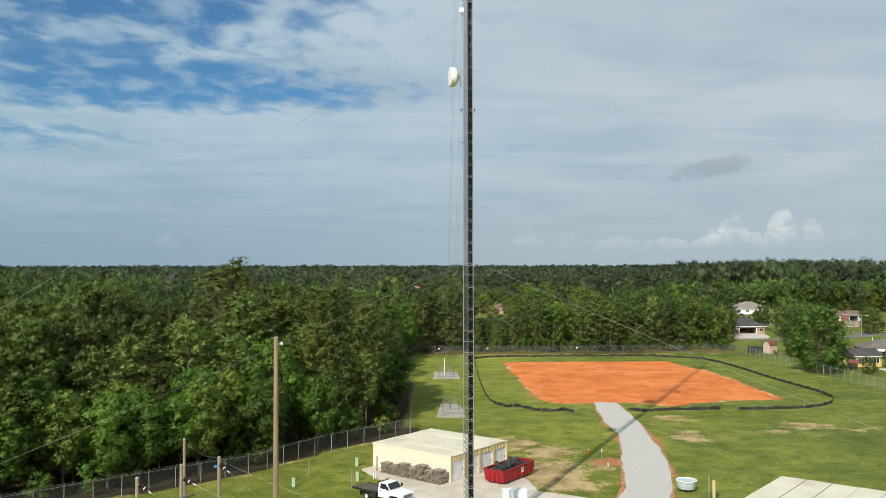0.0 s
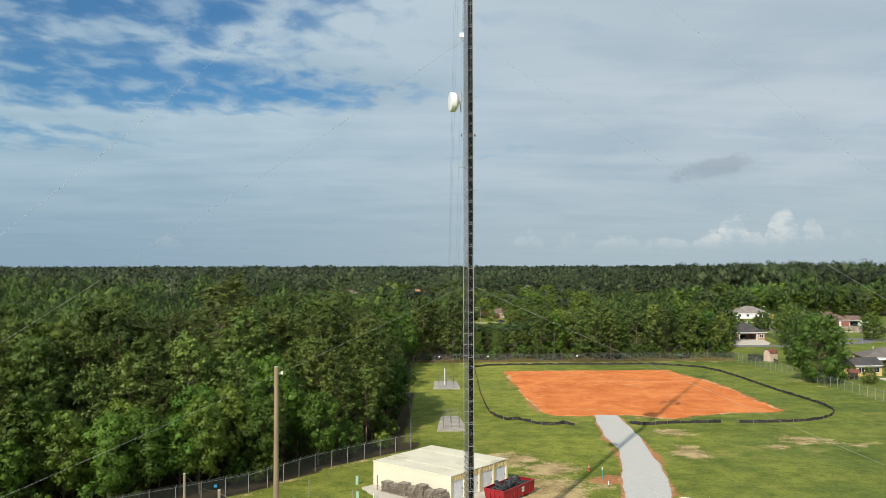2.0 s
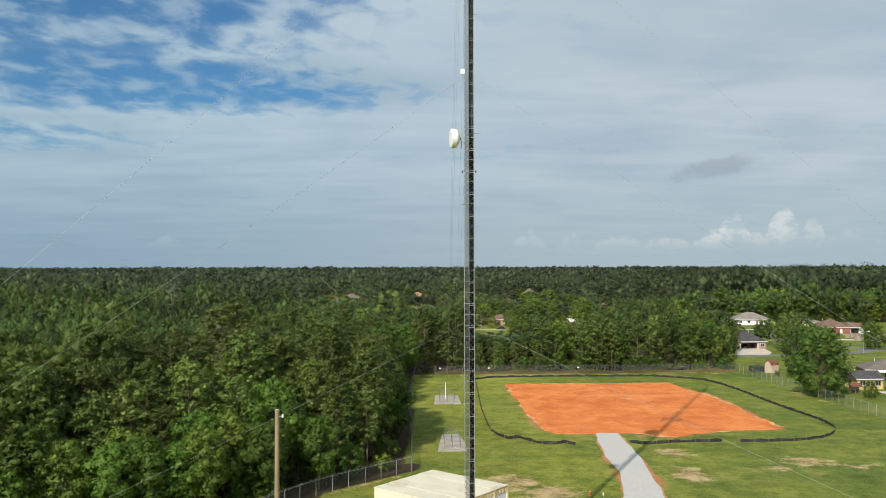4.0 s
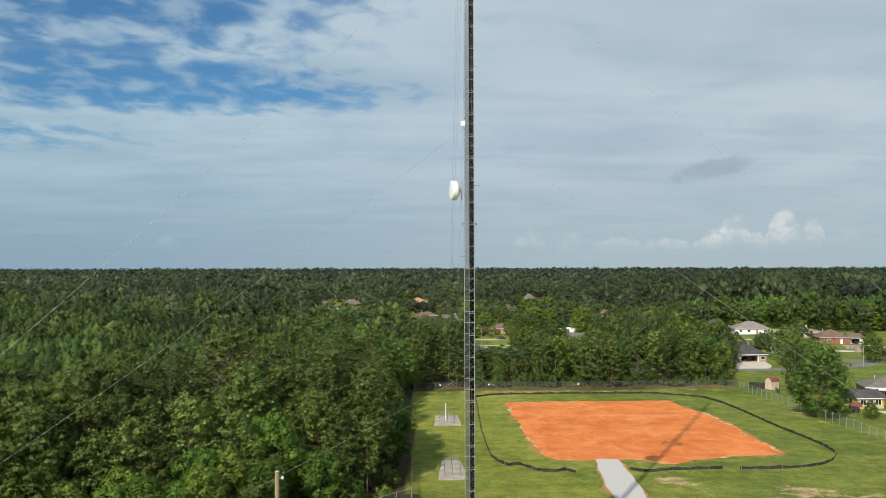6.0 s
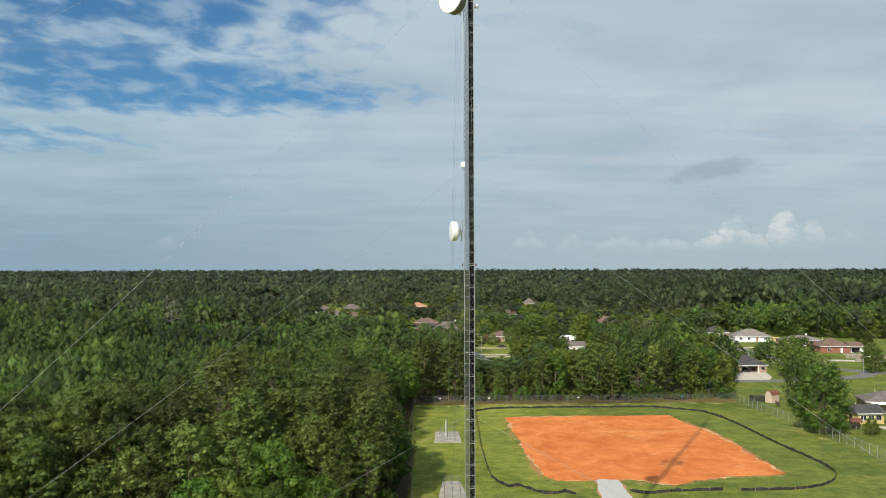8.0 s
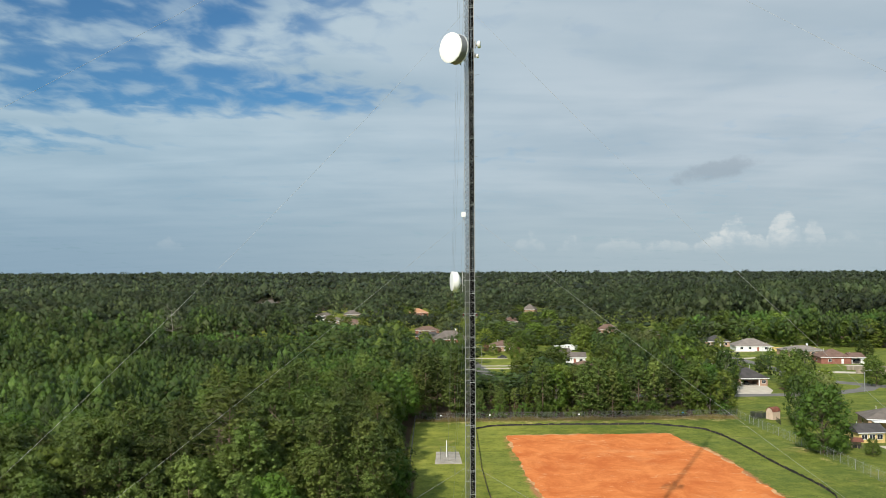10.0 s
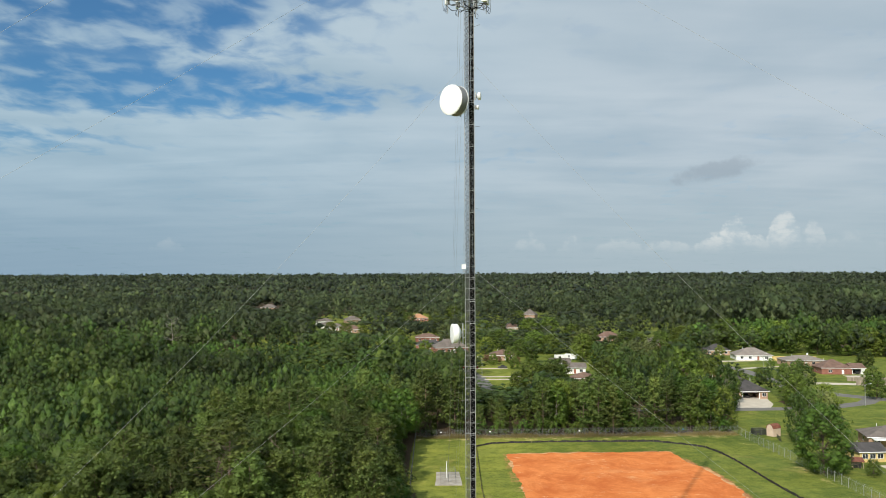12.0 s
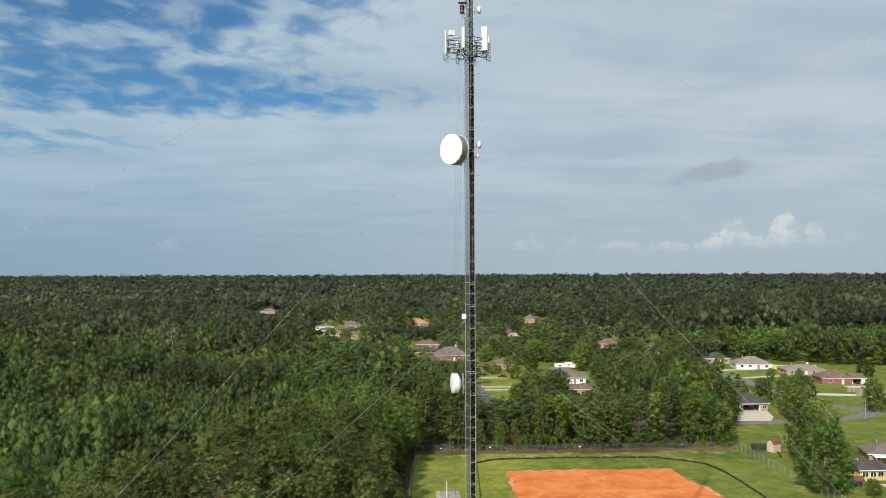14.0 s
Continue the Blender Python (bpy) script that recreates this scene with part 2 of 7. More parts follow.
def clay_material():
    m = bpy.data.materials.new("red_clay")
    m.use_nodes = True
    add = nodes_of(m.node_tree)
    where = add("ShaderNodeNewGeometry").outputs["Position"]
    tracks = noise_at(add, vmaths(add, "MULTIPLY", where, (1.0, 0.8, 1)), 0.13, 9.0, 0.74, 0.4)
    broad = noise_at(add, where, 0.045, 5.0, 0.6, 0.5)
    fine = noise_at(add, where, 2.2, 4.0, 0.7)
    colour = mixed(add, span(add, tracks, 0.33, 0.68), (0.53, 0.135, 0.034), (0.77, 0.265, 0.080))
    colour = mixed(add, maths(add, "MULTIPLY", span(add, broad, 0.53, 0.70), 0.45), colour, (0.80, 0.40, 0.17))
    crust = noise_at(add, vmaths(add, "MULTIPLY", where, (0.7, 1.6, 1)), 0.30, 7.0, 0.72, 1.2)
    colour = mixed(add, maths(add, "MULTIPLY", span(add, crust, 0.58, 0.68), 0.62), colour, (0.84, 0.52, 0.27))
    colour = mixed(add, maths(add, "MULTIPLY", fine, 0.3), colour, (0.52, 0.145, 0.045))
    out = add("ShaderNodeBsdfPrincipled", Base_Color=colour, Roughness=0.92)
    out.inputs["Specular IOR Level"].default_value = 0.1
    b_ = add("ShaderNodeBump", Height=maths(add, "ADD", tracks, fine), Strength=0.3, Distance=0.08)
    m.node_tree.links.new(b_.outputs[0], out.inputs["Normal"])
    add("ShaderNodeOutputMaterial", Surface=out.outputs[0])
    return m


def chain_link_material(name, tone, open_share):
    """Woven wire too fine to be seen wire by wire: part steel, part air, in a diamond weave."""
    m = bpy.data.materials.new(name)
    m.use_nodes = True
    add = nodes_of(m.node_tree)
    where = add("ShaderNodeTexCoord").outputs["Object"]
    sep = add("ShaderNodeSeparateXYZ", Vector=where)
    plane = maths(add, "ADD", sep.outputs[0], sep.outputs[1])
    a = maths(add, "PINGPONG", maths(add, "ADD", plane, sep.outputs[2]), 0.04)
    b = maths(add, "PINGPONG", maths(add, "SUBTRACT", plane, sep.outputs[2]), 0.04)
    wire = maths(add, "LESS_THAN", maths(add, "MINIMUM", a, b), 0.04 * (1 - open_share) * 0.5)
    steel = add("ShaderNodeBsdfPrincipled", Base_Color=(*tone, 1), Roughness=0.5, Metallic=0.3)
    air = add("ShaderNodeBsdfTransparent")
    both = add("ShaderNodeMixShader", i0=wire, i1=air.outputs[0], i2=steel.outputs[0])
    add("ShaderNodeOutputMaterial", Surface=both.outputs[0])
    return m


def glass_material():
    m = bpy.data.materials.new("window_glass")
    m.use_nodes = True
    add = nodes_of(m.node_tree)
    out = add("ShaderNodeBsdfPrincipled", Base_Color=(0.02, 0.025, 0.03, 1), Roughness=0.06)
    add("ShaderNodeOutputMaterial", Surface=out.outputs[0])
    return m


MEADOW, CLAY = ground_material(), clay_material()
RED_EARTH = surface("red_earth", (0.30, 0.135, 0.065), (0.55, 0.27, 0.125), 0.9, 0.95, bump=0.8, fine=5, stain=(0.20, 0.17, 0.05), coords="Position")
GRAVEL = surface("white_gravel", (0.36, 0.345, 0.32), (0.61, 0.59, 0.55), 4.5, 0.95, fine=4, bump=0.4, stain=(0.36, 0.31, 0.25), coords="Position")
APRON = surface("crushed_stone", (0.47, 0.41, 0.33), (0.62, 0.56, 0.47), 0.35, 0.95, bump=0.5, fine=14, stain=(0.40, 0.33, 0.25), coords="Position")
CONCRETE = surface("concrete", (0.42, 0.38, 0.33), (0.56, 0.52, 0.46), 0.5, 0.9, bump=0.3, stain=(0.34, 0.30, 0.25))
DRIVE = surface("pale_driveway_concrete", (0.50, 0.44, 0.36), (0.61, 0.55, 0.46), 0.3, 0.9, bump=0.2)
ASPHALT = surface("asphalt", (0.135, 0.128, 0.118), (0.20, 0.19, 0.175), 0.2, 0.9, bump=0.3, fine=20, coords="Position")
CREAM = surface("cream_steel", (0.71, 0.66, 0.52), (0.77, 0.72, 0.58), 0.8, 0.45, bump=0.1, stain=(0.64, 0.58, 0.41))
ROOF_CREAM = surface("roof_cream_steel", (0.62, 0.57, 0.43), (0.72, 0.67, 0.52), 0.3, 0.6, bump=0.1, stain=(0.44, 0.37, 0.25))
TRIM_YELLOW = surface("yellow_trim_steel", (0.56, 0.45, 0.22), (0.64, 0.53, 0.28), 1.5, 0.45)
DOOR_WHITE = surface("white_door_steel", (0.66, 0.68, 0.68), (0.78, 0.79, 0.78), 1.2, 0.4, stain=(0.58, 0.58, 0.55))
WHITE = surface("white_paint", (0.74, 0.75, 0.75), (0.83, 0.83, 0.82), 1.3, 0.4, stain=(0.66, 0.66, 0.64))
RADOME = surface("radome_white", (0.80, 0.81, 0.81), (0.86, 0.86, 0.85), 1.0, 0.45)
PANEL_WHITE = surface("panel_white", (0.70, 0.71, 0.70), (0.78, 0.78, 0.77), 1.0, 0.5)
RADIO_GREY = surface("radio_grey", (0.05, 0.052, 0.055), (0.10, 0.10, 0.105), 1.0, 0.5)
PAD = surface("pad_concrete", (0.30, 0.265, 0.22), (0.46, 0.42, 0.36), 0.45, 0.95, bump=0.6, stain=(0.25, 0.21, 0.15))
DRUM_GREY = surface("drum_grey", (0.135, 0.14, 0.148), (0.20, 0.207, 0.218), 1.0, 0.45)
GALV = surface("galvanised_steel", (0.32, 0.33, 0.33), (0.47, 0.48, 0.48), 3.0, 0.5, metal=0.45, spec=0.5)
DULL_STEEL = surface("weathered_steel", (0.11, 0.11, 0.11), (0.19, 0.19, 0.185), 3.0, 0.55, metal=0.4)
CABLE_BLACK = surface("black_cable_jacket", (0.002, 0.002, 0.0025), (0.006, 0.006, 0.0065), 4.0, 0.75, spec=0.08)
STRAND = surface("steel_strand", (0.27, 0.28, 0.28), (0.36, 0.37, 0.36), 0.8, 0.5, metal=0.2)
RED_PAINT = surface("red_paint", (0.24, 0.010, 0.016), (0.32, 0.016, 0.022), 0.8, 0.4, bump=0.1, stain=(0.15, 0.02, 0.02))
RED_LENS = surface("red_lens", (0.10, 0.005, 0.007), (0.15, 0.008, 0.010), 3.0, 0.2)
BLACK_PLASTIC = surface("black_refuse", (0.012, 0.012, 0.012), (0.05, 0.05, 0.05), 1.4, 0.6)
BLACK_PAINT = surface("black_paint", (0.018, 0.018, 0.018), (0.04, 0.038, 0.036), 1.2, 0.45)
RUBBER = surface("rubber", (0.018, 0.018, 0.018), (0.035, 0.034, 0.033), 3.0, 0.8)
DECK = surface("deck_planks_dark", (0.075, 0.055, 0.045), (0.13, 0.10, 0.08), 1.6, 0.8, stretch=(0.3, 4, 1))
SILT = surface("silt_fabric", (0.014, 0.014, 0.016), (0.045, 0.042, 0.040), 0.8, 0.75, stain=(0.12, 0.08, 0.05))
WOOD_POLE = surface("creosote_pole", (0.20, 0.145, 0.085), (0.33, 0.25, 0.155), 1.2, 0.85, bump=0.4, stretch=(3, 3, 0.25))
GREY_POLE = surface("weathered_pole", (0.21, 0.165, 0.115), (0.32, 0.26, 0.19), 1.2, 0.85, bump=0.4, stretch=(3, 3, 0.25))
PALLET = surface("weathered_pallet_wood", (0.20, 0.165, 0.125), (0.36, 0.31, 0.25), 2.5, 0.9, bump=0.3, per_thing=0.25)
STAKE = surface("stake_wood", (0.30, 0.22, 0.13), (0.42, 0.32, 0.20), 2.5, 0.9)
BARK = surface("bark", (0.060, 0.043, 0.031), (0.14, 0.105, 0.08), 1.3, 0.9, bump=0.8, per_thing=0.3, stretch=(3, 3, 0.6))
BARK_PINE = surface("pine_bark", (0.115, 0.075, 0.052), (0.23, 0.165, 0.125), 1.3, 0.9, bump=0.8, per_thing=0.3, stretch=(3, 3, 0.6))
BARK_PALE = surface("pale_bark", (0.20, 0.18, 0.15), (0.34, 0.31, 0.27), 1.3, 0.9, bump=0.6, per_thing=0.2, stretch=(3, 3, 0.6))
BRICK_RED = surface("red_brick", (0.25, 0.10, 0.072), (0.35, 0.155, 0.115), 0.9, 0.9, bump=0.3, per_thing=0.12)
BRICK_TAN = surface("tan_brick", (0.36, 0.23, 0.16), (0.48, 0.33, 0.24), 0.9, 0.9, bump=0.3, per_thing=0.12)
YELLOW_SIDING = surface("yellow_siding", (0.58, 0.43, 0.16), (0.66, 0.50, 0.21), 0.8, 0.7)
PINK_SIDING = surface("pale_siding", (0.52, 0.40, 0.31), (0.60, 0.48, 0.38), 0.8, 0.7)
SH_DARK = surface("dark_shingle", (0.050, 0.046, 0.046), (0.090, 0.083, 0.081), 0.5, 0.9, bump=0.3, fine=18)
SH_GREY = surface("grey_shingle", (0.125, 0.105, 0.092), (0.19, 0.162, 0.142), 0.5, 0.9, bump=0.3, fine=18)
SH_TAUPE = surface("taupe_shingle", (0.20, 0.172, 0.15), (0.27, 0.235, 0.205), 0.5, 0.9, bump=0.3, fine=18)
SH_BROWN = surface("brown_shingle", (0.13, 0.078, 0.058), (0.21, 0.135, 0.105), 0.5, 0.9, bump=0.3, fine=18)
SH_ORANGE = surface("orange_shingle", (0.40, 0.20, 0.11), (0.50, 0.28, 0.16), 0.5, 0.9, bump=0.3, fine=18)
GREEN_BOX = surface("pale_green_paint", (0.30, 0.47, 0.33), (0.38, 0.55, 0.40), 1.5, 0.5)
BLUE_SIGN = surface("blue_sign", (0.03, 0.20, 0.38), (0.04, 0.25, 0.45), 2.0, 0.4)
ORANGE = surface("orange_plastic", (0.62, 0.12, 0.02), (0.72, 0.17, 0.03), 2.0, 0.5)
GLASS = glass_material()
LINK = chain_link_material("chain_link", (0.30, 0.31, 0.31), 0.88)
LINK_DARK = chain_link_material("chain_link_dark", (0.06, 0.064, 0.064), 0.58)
LEAF_SHADES = {  # dark, light and tip colours, leaves to the metre, light let through, share of a leaf's cell that is leaf
    "broad_leaves": ((0.064, 0.098, 0.014), (0.130, 0.172, 0.026), (0.172, 0.220, 0.039), 4.6, 0.26, 0.50),
    "bright_leaves": ((0.045, 0.088, 0.011), (0.084, 0.148, 0.020), (0.126, 0.192, 0.028), 4.6, 0.26, 0.50),
    "pine_needles": ((0.072, 0.106, 0.022), (0.124, 0.166, 0.037), (0.172, 0.212, 0.054), 7.0, 0.24, 0.50),
    "dry_grass": ((0.20, 0.17, 0.06), (0.33, 0.28, 0.12), (0.40, 0.34, 0.16), 6.0, 0.3, 0.50),
    "garden_leaves": ((0.040, 0.080, 0.011), (0.084, 0.140, 0.020), (0.11, 0.17, 0.028), 4.0, 0.2, 0.50),
    "khaki_leaves": ((0.080, 0.098, 0.030), (0.140, 0.150, 0.050), (0.17, 0.165, 0.062), 3.4, 0.2, 0.47),
    "young_leaves": ((0.046, 0.092, 0.015), (0.080, 0.140, 0.023), (0.100, 0.166, 0.030), 3.4, 0.28, 0.45),
    "russet_leaves": ((0.10, 0.05, 0.03), (0.17, 0.10, 0.05), (0.19, 0.14, 0.07), 3.4, 0.2, 0.50),
    "mid_leaves": ((0.029, 0.053, 0.010), (0.070, 0.108, 0.020), (0.092, 0.130, 0.027), 3.2, 0.28, 0.45),
    # the last two have distance haze and cloud shade put into the leaf colour
    "far_hazed_leaves": ((0.030, 0.045, 0.018), (0.064, 0.086, 0.030), (0.074, 0.096, 0.034), 1.8, 0.2, 0.45),
    "horizon_hazed_leaves": ((0.034, 0.048, 0.026), (0.060, 0.078, 0.038), (0.068, 0.086, 0.042), 0.3, 0.35, 0.0)}
CARDS = {k: foliage(k, a, b, c, glow=g, leaf=n, gap=air) for k, (a, b, c, n, g, air) in LEAF_SHADES.items()}
MASS = {k: foliage(k + "_mass", a, b, c, glow=0.0, leaf=n, gap=0) for k, (a, b, c, n, g, air) in LEAF_SHADES.items()}
LEAF, LEAF_BRIGHT, NEEDLE, DRY_GRASS, LEAF_GARDEN, LEAF_KHAKI, LEAF_YOUNG, LEAF_RUSSET, LEAF_MID, LEAF_FAR_HAZED, LEAF_HORIZON_HAZED = (CARDS[k] for k in LEAF_SHADES)


# ---- mesh helpers ----
class Geo:
    """Corners and faces gathered piece by piece into one mesh."""

    def __init__(self):
        self.v, self.f = [], []

    def add(self, verts, faces):
        n = len(self.v)
        self.v += [tuple(p) for p in verts]
        self.f += [tuple(i + n for i in face) for face in faces]
        return self

    def box(self, x, y, z, sx, sy, sz, turn=0.0, m=None, taper=1.0):
        """A block whose foot's middle is x, y, z."""
        c, s = math.cos(radians(turn)), math.sin(radians(turn))
        pts = []
        for k in (0, 1):
            q = taper if k else 1.0
            for a, b in ((-1, -1), (1, -1), (1, 1), (-1, 1)):
                px, py = a * sx / 2 * q, b * sy / 2 * q
                pts.append(Vector((x + px * c - py * s, y + px * s + py * c, z + k * sz)))
        if m:
            pts = [m @ p for p in pts]
        return self.add(pts, [(3, 2, 1, 0), (4, 5, 6, 7), (0, 1, 5, 4), (1, 2, 6, 5), (2, 3, 7, 6), (3, 0, 4, 7)])

    def tube(self, a, b, r, r2=None, n=6, caps=True):
        a, b = Vector(a), Vector(b)
        r2 = r if r2 is None else r2
        q = (b - a).to_track_quat("Z", "Y")
        ring = [Vector((math.cos(2 * math.pi * i / n), math.sin(2 * math.pi * i / n), 0)) for i in range(n)]
        pts = [a + q @ (p * r) for p in ring] + [b + q @ (p * r2) for p in ring]
        faces = [(i, (i + 1) % n, n + (i + 1) % n, n + i) for i in range(n)]
        if caps:
            faces += [tuple(range(n - 1, -1, -1)), tuple(range(n, 2 * n))]
        return self.add(pts, faces)

    def path(self, pts, r, n=5):
        """One unbroken rod through all the points."""
        pts = [Vector(p) for p in pts]
        rings, base = [], len(self.v)
        for k, p in enumerate(pts):
            q = (pts[min(k + 1, len(pts) - 1)] - pts[max(k - 1, 0)]).to_track_quat("Z", "Y")
            rings += [tuple(p + q @ Vector((r * math.cos(2 * math.pi * i / n), r * math.sin(2 * math.pi * i / n), 0))) for i in range(n)]
        faces = [(k * n + i, k * n + (i + 1) % n, (k + 1) * n + (i + 1) % n, (k + 1) * n + i) for k in range(len(pts) - 1) for i in range(n)]
        faces += [tuple(range(n - 1, -1, -1)), tuple((len(pts) - 1) * n + i for i in range(n))]
        return self.add(rings, faces)

    def lathe(self, profile, m, n=24):
        """Turns (radius, height) pairs round m's z axis."""
        pts = [m @ Vector((r * math.cos(2 * math.pi * i / n), r * math.sin(2 * math.pi * i / n), h)) for r, h in profile for i in range(n)]
        faces = [(k * n + i, k * n + (i + 1) % n, (k + 1) * n + (i + 1) % n, (k + 1) * n + i) for k in range(len(profile) - 1) for i in range(n)]
        return self.add(pts, faces)

    def prism(self, outline, axis_a, axis_b):
        """A flat outline (list of 3D points) carried from offset axis_a to axis_b."""
        n = len(outline)
        pts = [Vector(p) + Vector(axis_a) for p in outline] + [Vector(p) + Vector(axis_b) for p in outline]
        return self.add(pts, [tuple(range(n - 1, -1, -1)), tuple(range(n, 2 * n))] + [(i, (i + 1) % n, n + (i + 1) % n, n + i) for i in range(n)])

    def data(self, name, material, smooth=False):
        me = bpy.data.meshes.new(name)
        me.from_pydata(self.v, [], self.f)
        me.materials.append(material)
        if smooth:
            me.shade_smooth()
        me.update()
        return me


def quick_mesh(name, verts, faces, material):
    """A mesh from arrays: verts (n, 3), faces (m, k)."""
    me = bpy.data.meshes.new(name)
    m, k = faces.shape
    me.vertices.add(len(verts))
    me.vertices.foreach_set("co", np.ascontiguousarray(verts, dtype=np.float32).ravel())
    me.loops.add(m * k)
    me.loops.foreach_set("vertex_index", np.ascontiguousarray(faces, dtype=np.int32).ravel())
    me.polygons.add(m)
    me.polygons.foreach_set("loop_start", np.arange(0, m * k, k, dtype=np.int32))
    me.materials.append(material)
    me.update(calc_edges=True)
    return me


def thing(name, label, category, group="", kind="", at=(0, 0, 0), turn=0.0):
    ob = new(name)
    ob.matrix_basis = pose(*at, 0, 0, turn)
    ob.empty_display_size = 0.2
    return tagged(ob, label, category, group, kind)


def part(name, shape, material, parent, label="", smooth=False, m=None):
    data = shape.data(name, material, smooth) if isinstance(shape, Geo) else shape
    ob = new(name, data)
    ob.parent = parent
    if m is not None:
        ob.matrix_basis = m
    return tagged(ob, label) if label else ob


def single(name, shape, material, label, category, kind="", group="", smooth=False, at=None):
    ob = new(name, shape.data(name, material, smooth) if isinstance(shape, Geo) else shape)
    if at is not None:
        ob.matrix_basis = at
    return tagged(ob, label, category, group, kind)


def rough_outline(corners, step=1.2, jitter=0.5, seed=1):
    """A closed outline through the corners, cut fine and made uneven."""
    rng = random.Random(seed)
    out = []
    for (x0, y0), (x1, y1) in zip(corners, corners[1:] + corners[:1]):
        n = max(1, int(math.hypot(x1 - x0, y1 - y0) / step))
        for i in range(n):
            x, y = x0 + (x1 - x0) * i / n, y0 + (y1 - y0) * i / n
            w = noise.noise((x * 0.22 + seed * 7, y * 0.22, 0.3)) * jitter * 1.4 + rng.uniform(-1, 1) * jitter * 0.35
            d = Vector((y1 - y0, x0 - x1)).normalized()
            out.append((x + d.x * w, y + d.y * w))
    return out


def sheet(outline, z, thick=0.03):
    bm = bmesh.new()
    top = [bm.verts.new((x, y, z)) for x, y in outline]
    low = [bm.verts.new((x, y, z - thick)) for x, y in outline]
    bm.faces.new(top)
    n = len(outline)
    for i in range(n):
        bm.faces.new((top[i], low[i], low[(i + 1) % n], top[(i + 1) % n]))
    bmesh.ops.triangulate(bm, faces=[f for f in bm.faces if len(f.verts) > 4])
    bmesh.ops.recalc_face_normals(bm, faces=bm.faces)
    me = bpy.data.meshes.new("sheet")
    bm.to_mesh(me)
    bm.free()
    return me


def laid(name, outline, z, material, label, category, thick=0.03):
    me = sheet(outline, z, thick)
    me.name = name
    me.materials.append(material)
    return tagged(new(name, me), label, category, kind="structure")


# ---- plan ----
LEFT_FENCE = [(-52, 74), (-35.3, 90.0), (-22.5, 101.0), (-18.0, 109.0), (-13.6, 114.6), (-4.8, 124.0)]
BACK_FENCE = [(-4.8, 124.0), (-7.6, 180.0), (-8.4, 237.0)]
FAR_FENCE = [(-8.4, 237.0), (34.3, 238.5), (60, 240.0), (83.6, 241.0)]
RIGHT_FENCE = [(83.6, 241.0), (84.3, 221.0), (85.4, 205.0), (86.2, 190.0), (86.8, 176.0), (87.2, 160.0), (87.8, 130.0)]
CLAY_EDGE = [(16.0, 215.4), (25.3, 216.4), (37.0, 217.2), (45.6, 216.6), (57.6, 218.0), (58.2, 212.0), (59.4, 206.3), (61.6, 200.2), (62.2, 191.7), (62.8, 182.1), (62.5, 174.5), (62.7, 160.5),
             (63.4, 156.6), (57.6, 155.2), (51.0, 153.7), (45.3, 152.4), (41.0, 148.4), (37.0, 149.4), (33.3, 153.0), (27.4, 151.8), (21.6, 151.2), (18.3, 154.4), (18.0, 161.0), (16.9, 169.5), (17.5, 175.0), (16.5, 185.1), (16.0, 200.0)]
ROAD_EDGE = [(27.5, 152.4), (26.3, 143.5), (25.6, 132.4), (25.7, 123.8), (24.6, 116.3), (23.2, 109.6), (21.7, 101.0), (20.0, 93.1), (14.0, 78.0), (20.0, 74.0), (23.2, 86.0),
             (25.3, 93.1), (27.2, 100.9), (28.4, 106.5), (29.3, 114.5), (29.9, 121.8), (30.7, 130.1), (31.2, 142.3), (31.3, 152.4)]
APRON_EDGE = [(-9.9, 102.6), (-8.6, 99.2), (-5.6, 95.0), (-3.6, 90.5), (-7.0, 80), (-4, 74), (17.0, 74), (20.0, 86.5), (14.5, 90.0), (10.4, 92.5), (10.0, 96.6), (8.6, 104.2), (0.8, 97.5), (-7.6, 104.6)]


def inside(x, y, corners):
    hit = False
    for (x0, y0), (x1, y1) in zip(corners, corners[1:] + corners[:1]):
        if (y0 > y) != (y1 > y) and x < (x1 - x0) * (y - y0) / (y1 - y0) + x0:
            hit = not hit
    return hit


# the cleared compound inside the fences, and the wood's edge along it
COMPOUND = LEFT_FENCE + BACK_FENCE[1:] + FAR_FENCE[1:] + RIGHT_FENCE[1:] + [(90, 40), (90, -80), (-120, -80), (-90, 40)]
# lawns and streets of the housing beyond: x, y, half width, half depth
LAWNS = [(172, 325, 46, 72), (180, 420, 62, 22), (122, 200, 34, 64), (106, 268, 14, 26), (104, 300, 15, 16), (150, 305, 24, 32), (164, 420, 34, 40), (180, 365, 26, 24), (22, 352, 9, 60), (110, 215, 20, 30),
         (34, 378, 18, 34), (2, 460, 15, 22), (60, 420, 16, 20), (57, 345, 9, 12), (60, 382, 8, 8), (110, 545, 12, 20), (128, 495, 9, 24), (-24, 760, 16, 40),
         (-84, 640, 22, 25), (-210, 980, 20, 40), (84, 800, 14, 30), (30, 440, 14, 12), (75, 600, 12, 12), (-62, 610, 12, 14), (40, 640, 14, 10), (135, 560, 10, 10), (-50, 900, 20, 20)]


def near_line(x, y, pts):
    best = 1e9
    for (x0, y0), (x1, y1) in zip(pts, pts[1:]):
        dx, dy = x1 - x0, y1 - y0
        t = max(0, min(1, ((x - x0) * dx + (y - y0) * dy) / (dx * dx + dy * dy)))
        best = min(best, math.hypot(x - x0 - t * dx, y - y0 - t * dy))
    return best


def blob(x, y, cx, cy, r, rr=None):
    return max(0.0, 1 - math.hypot((x - cx) / r, (y - cy) / (rr or r)) ** 2)


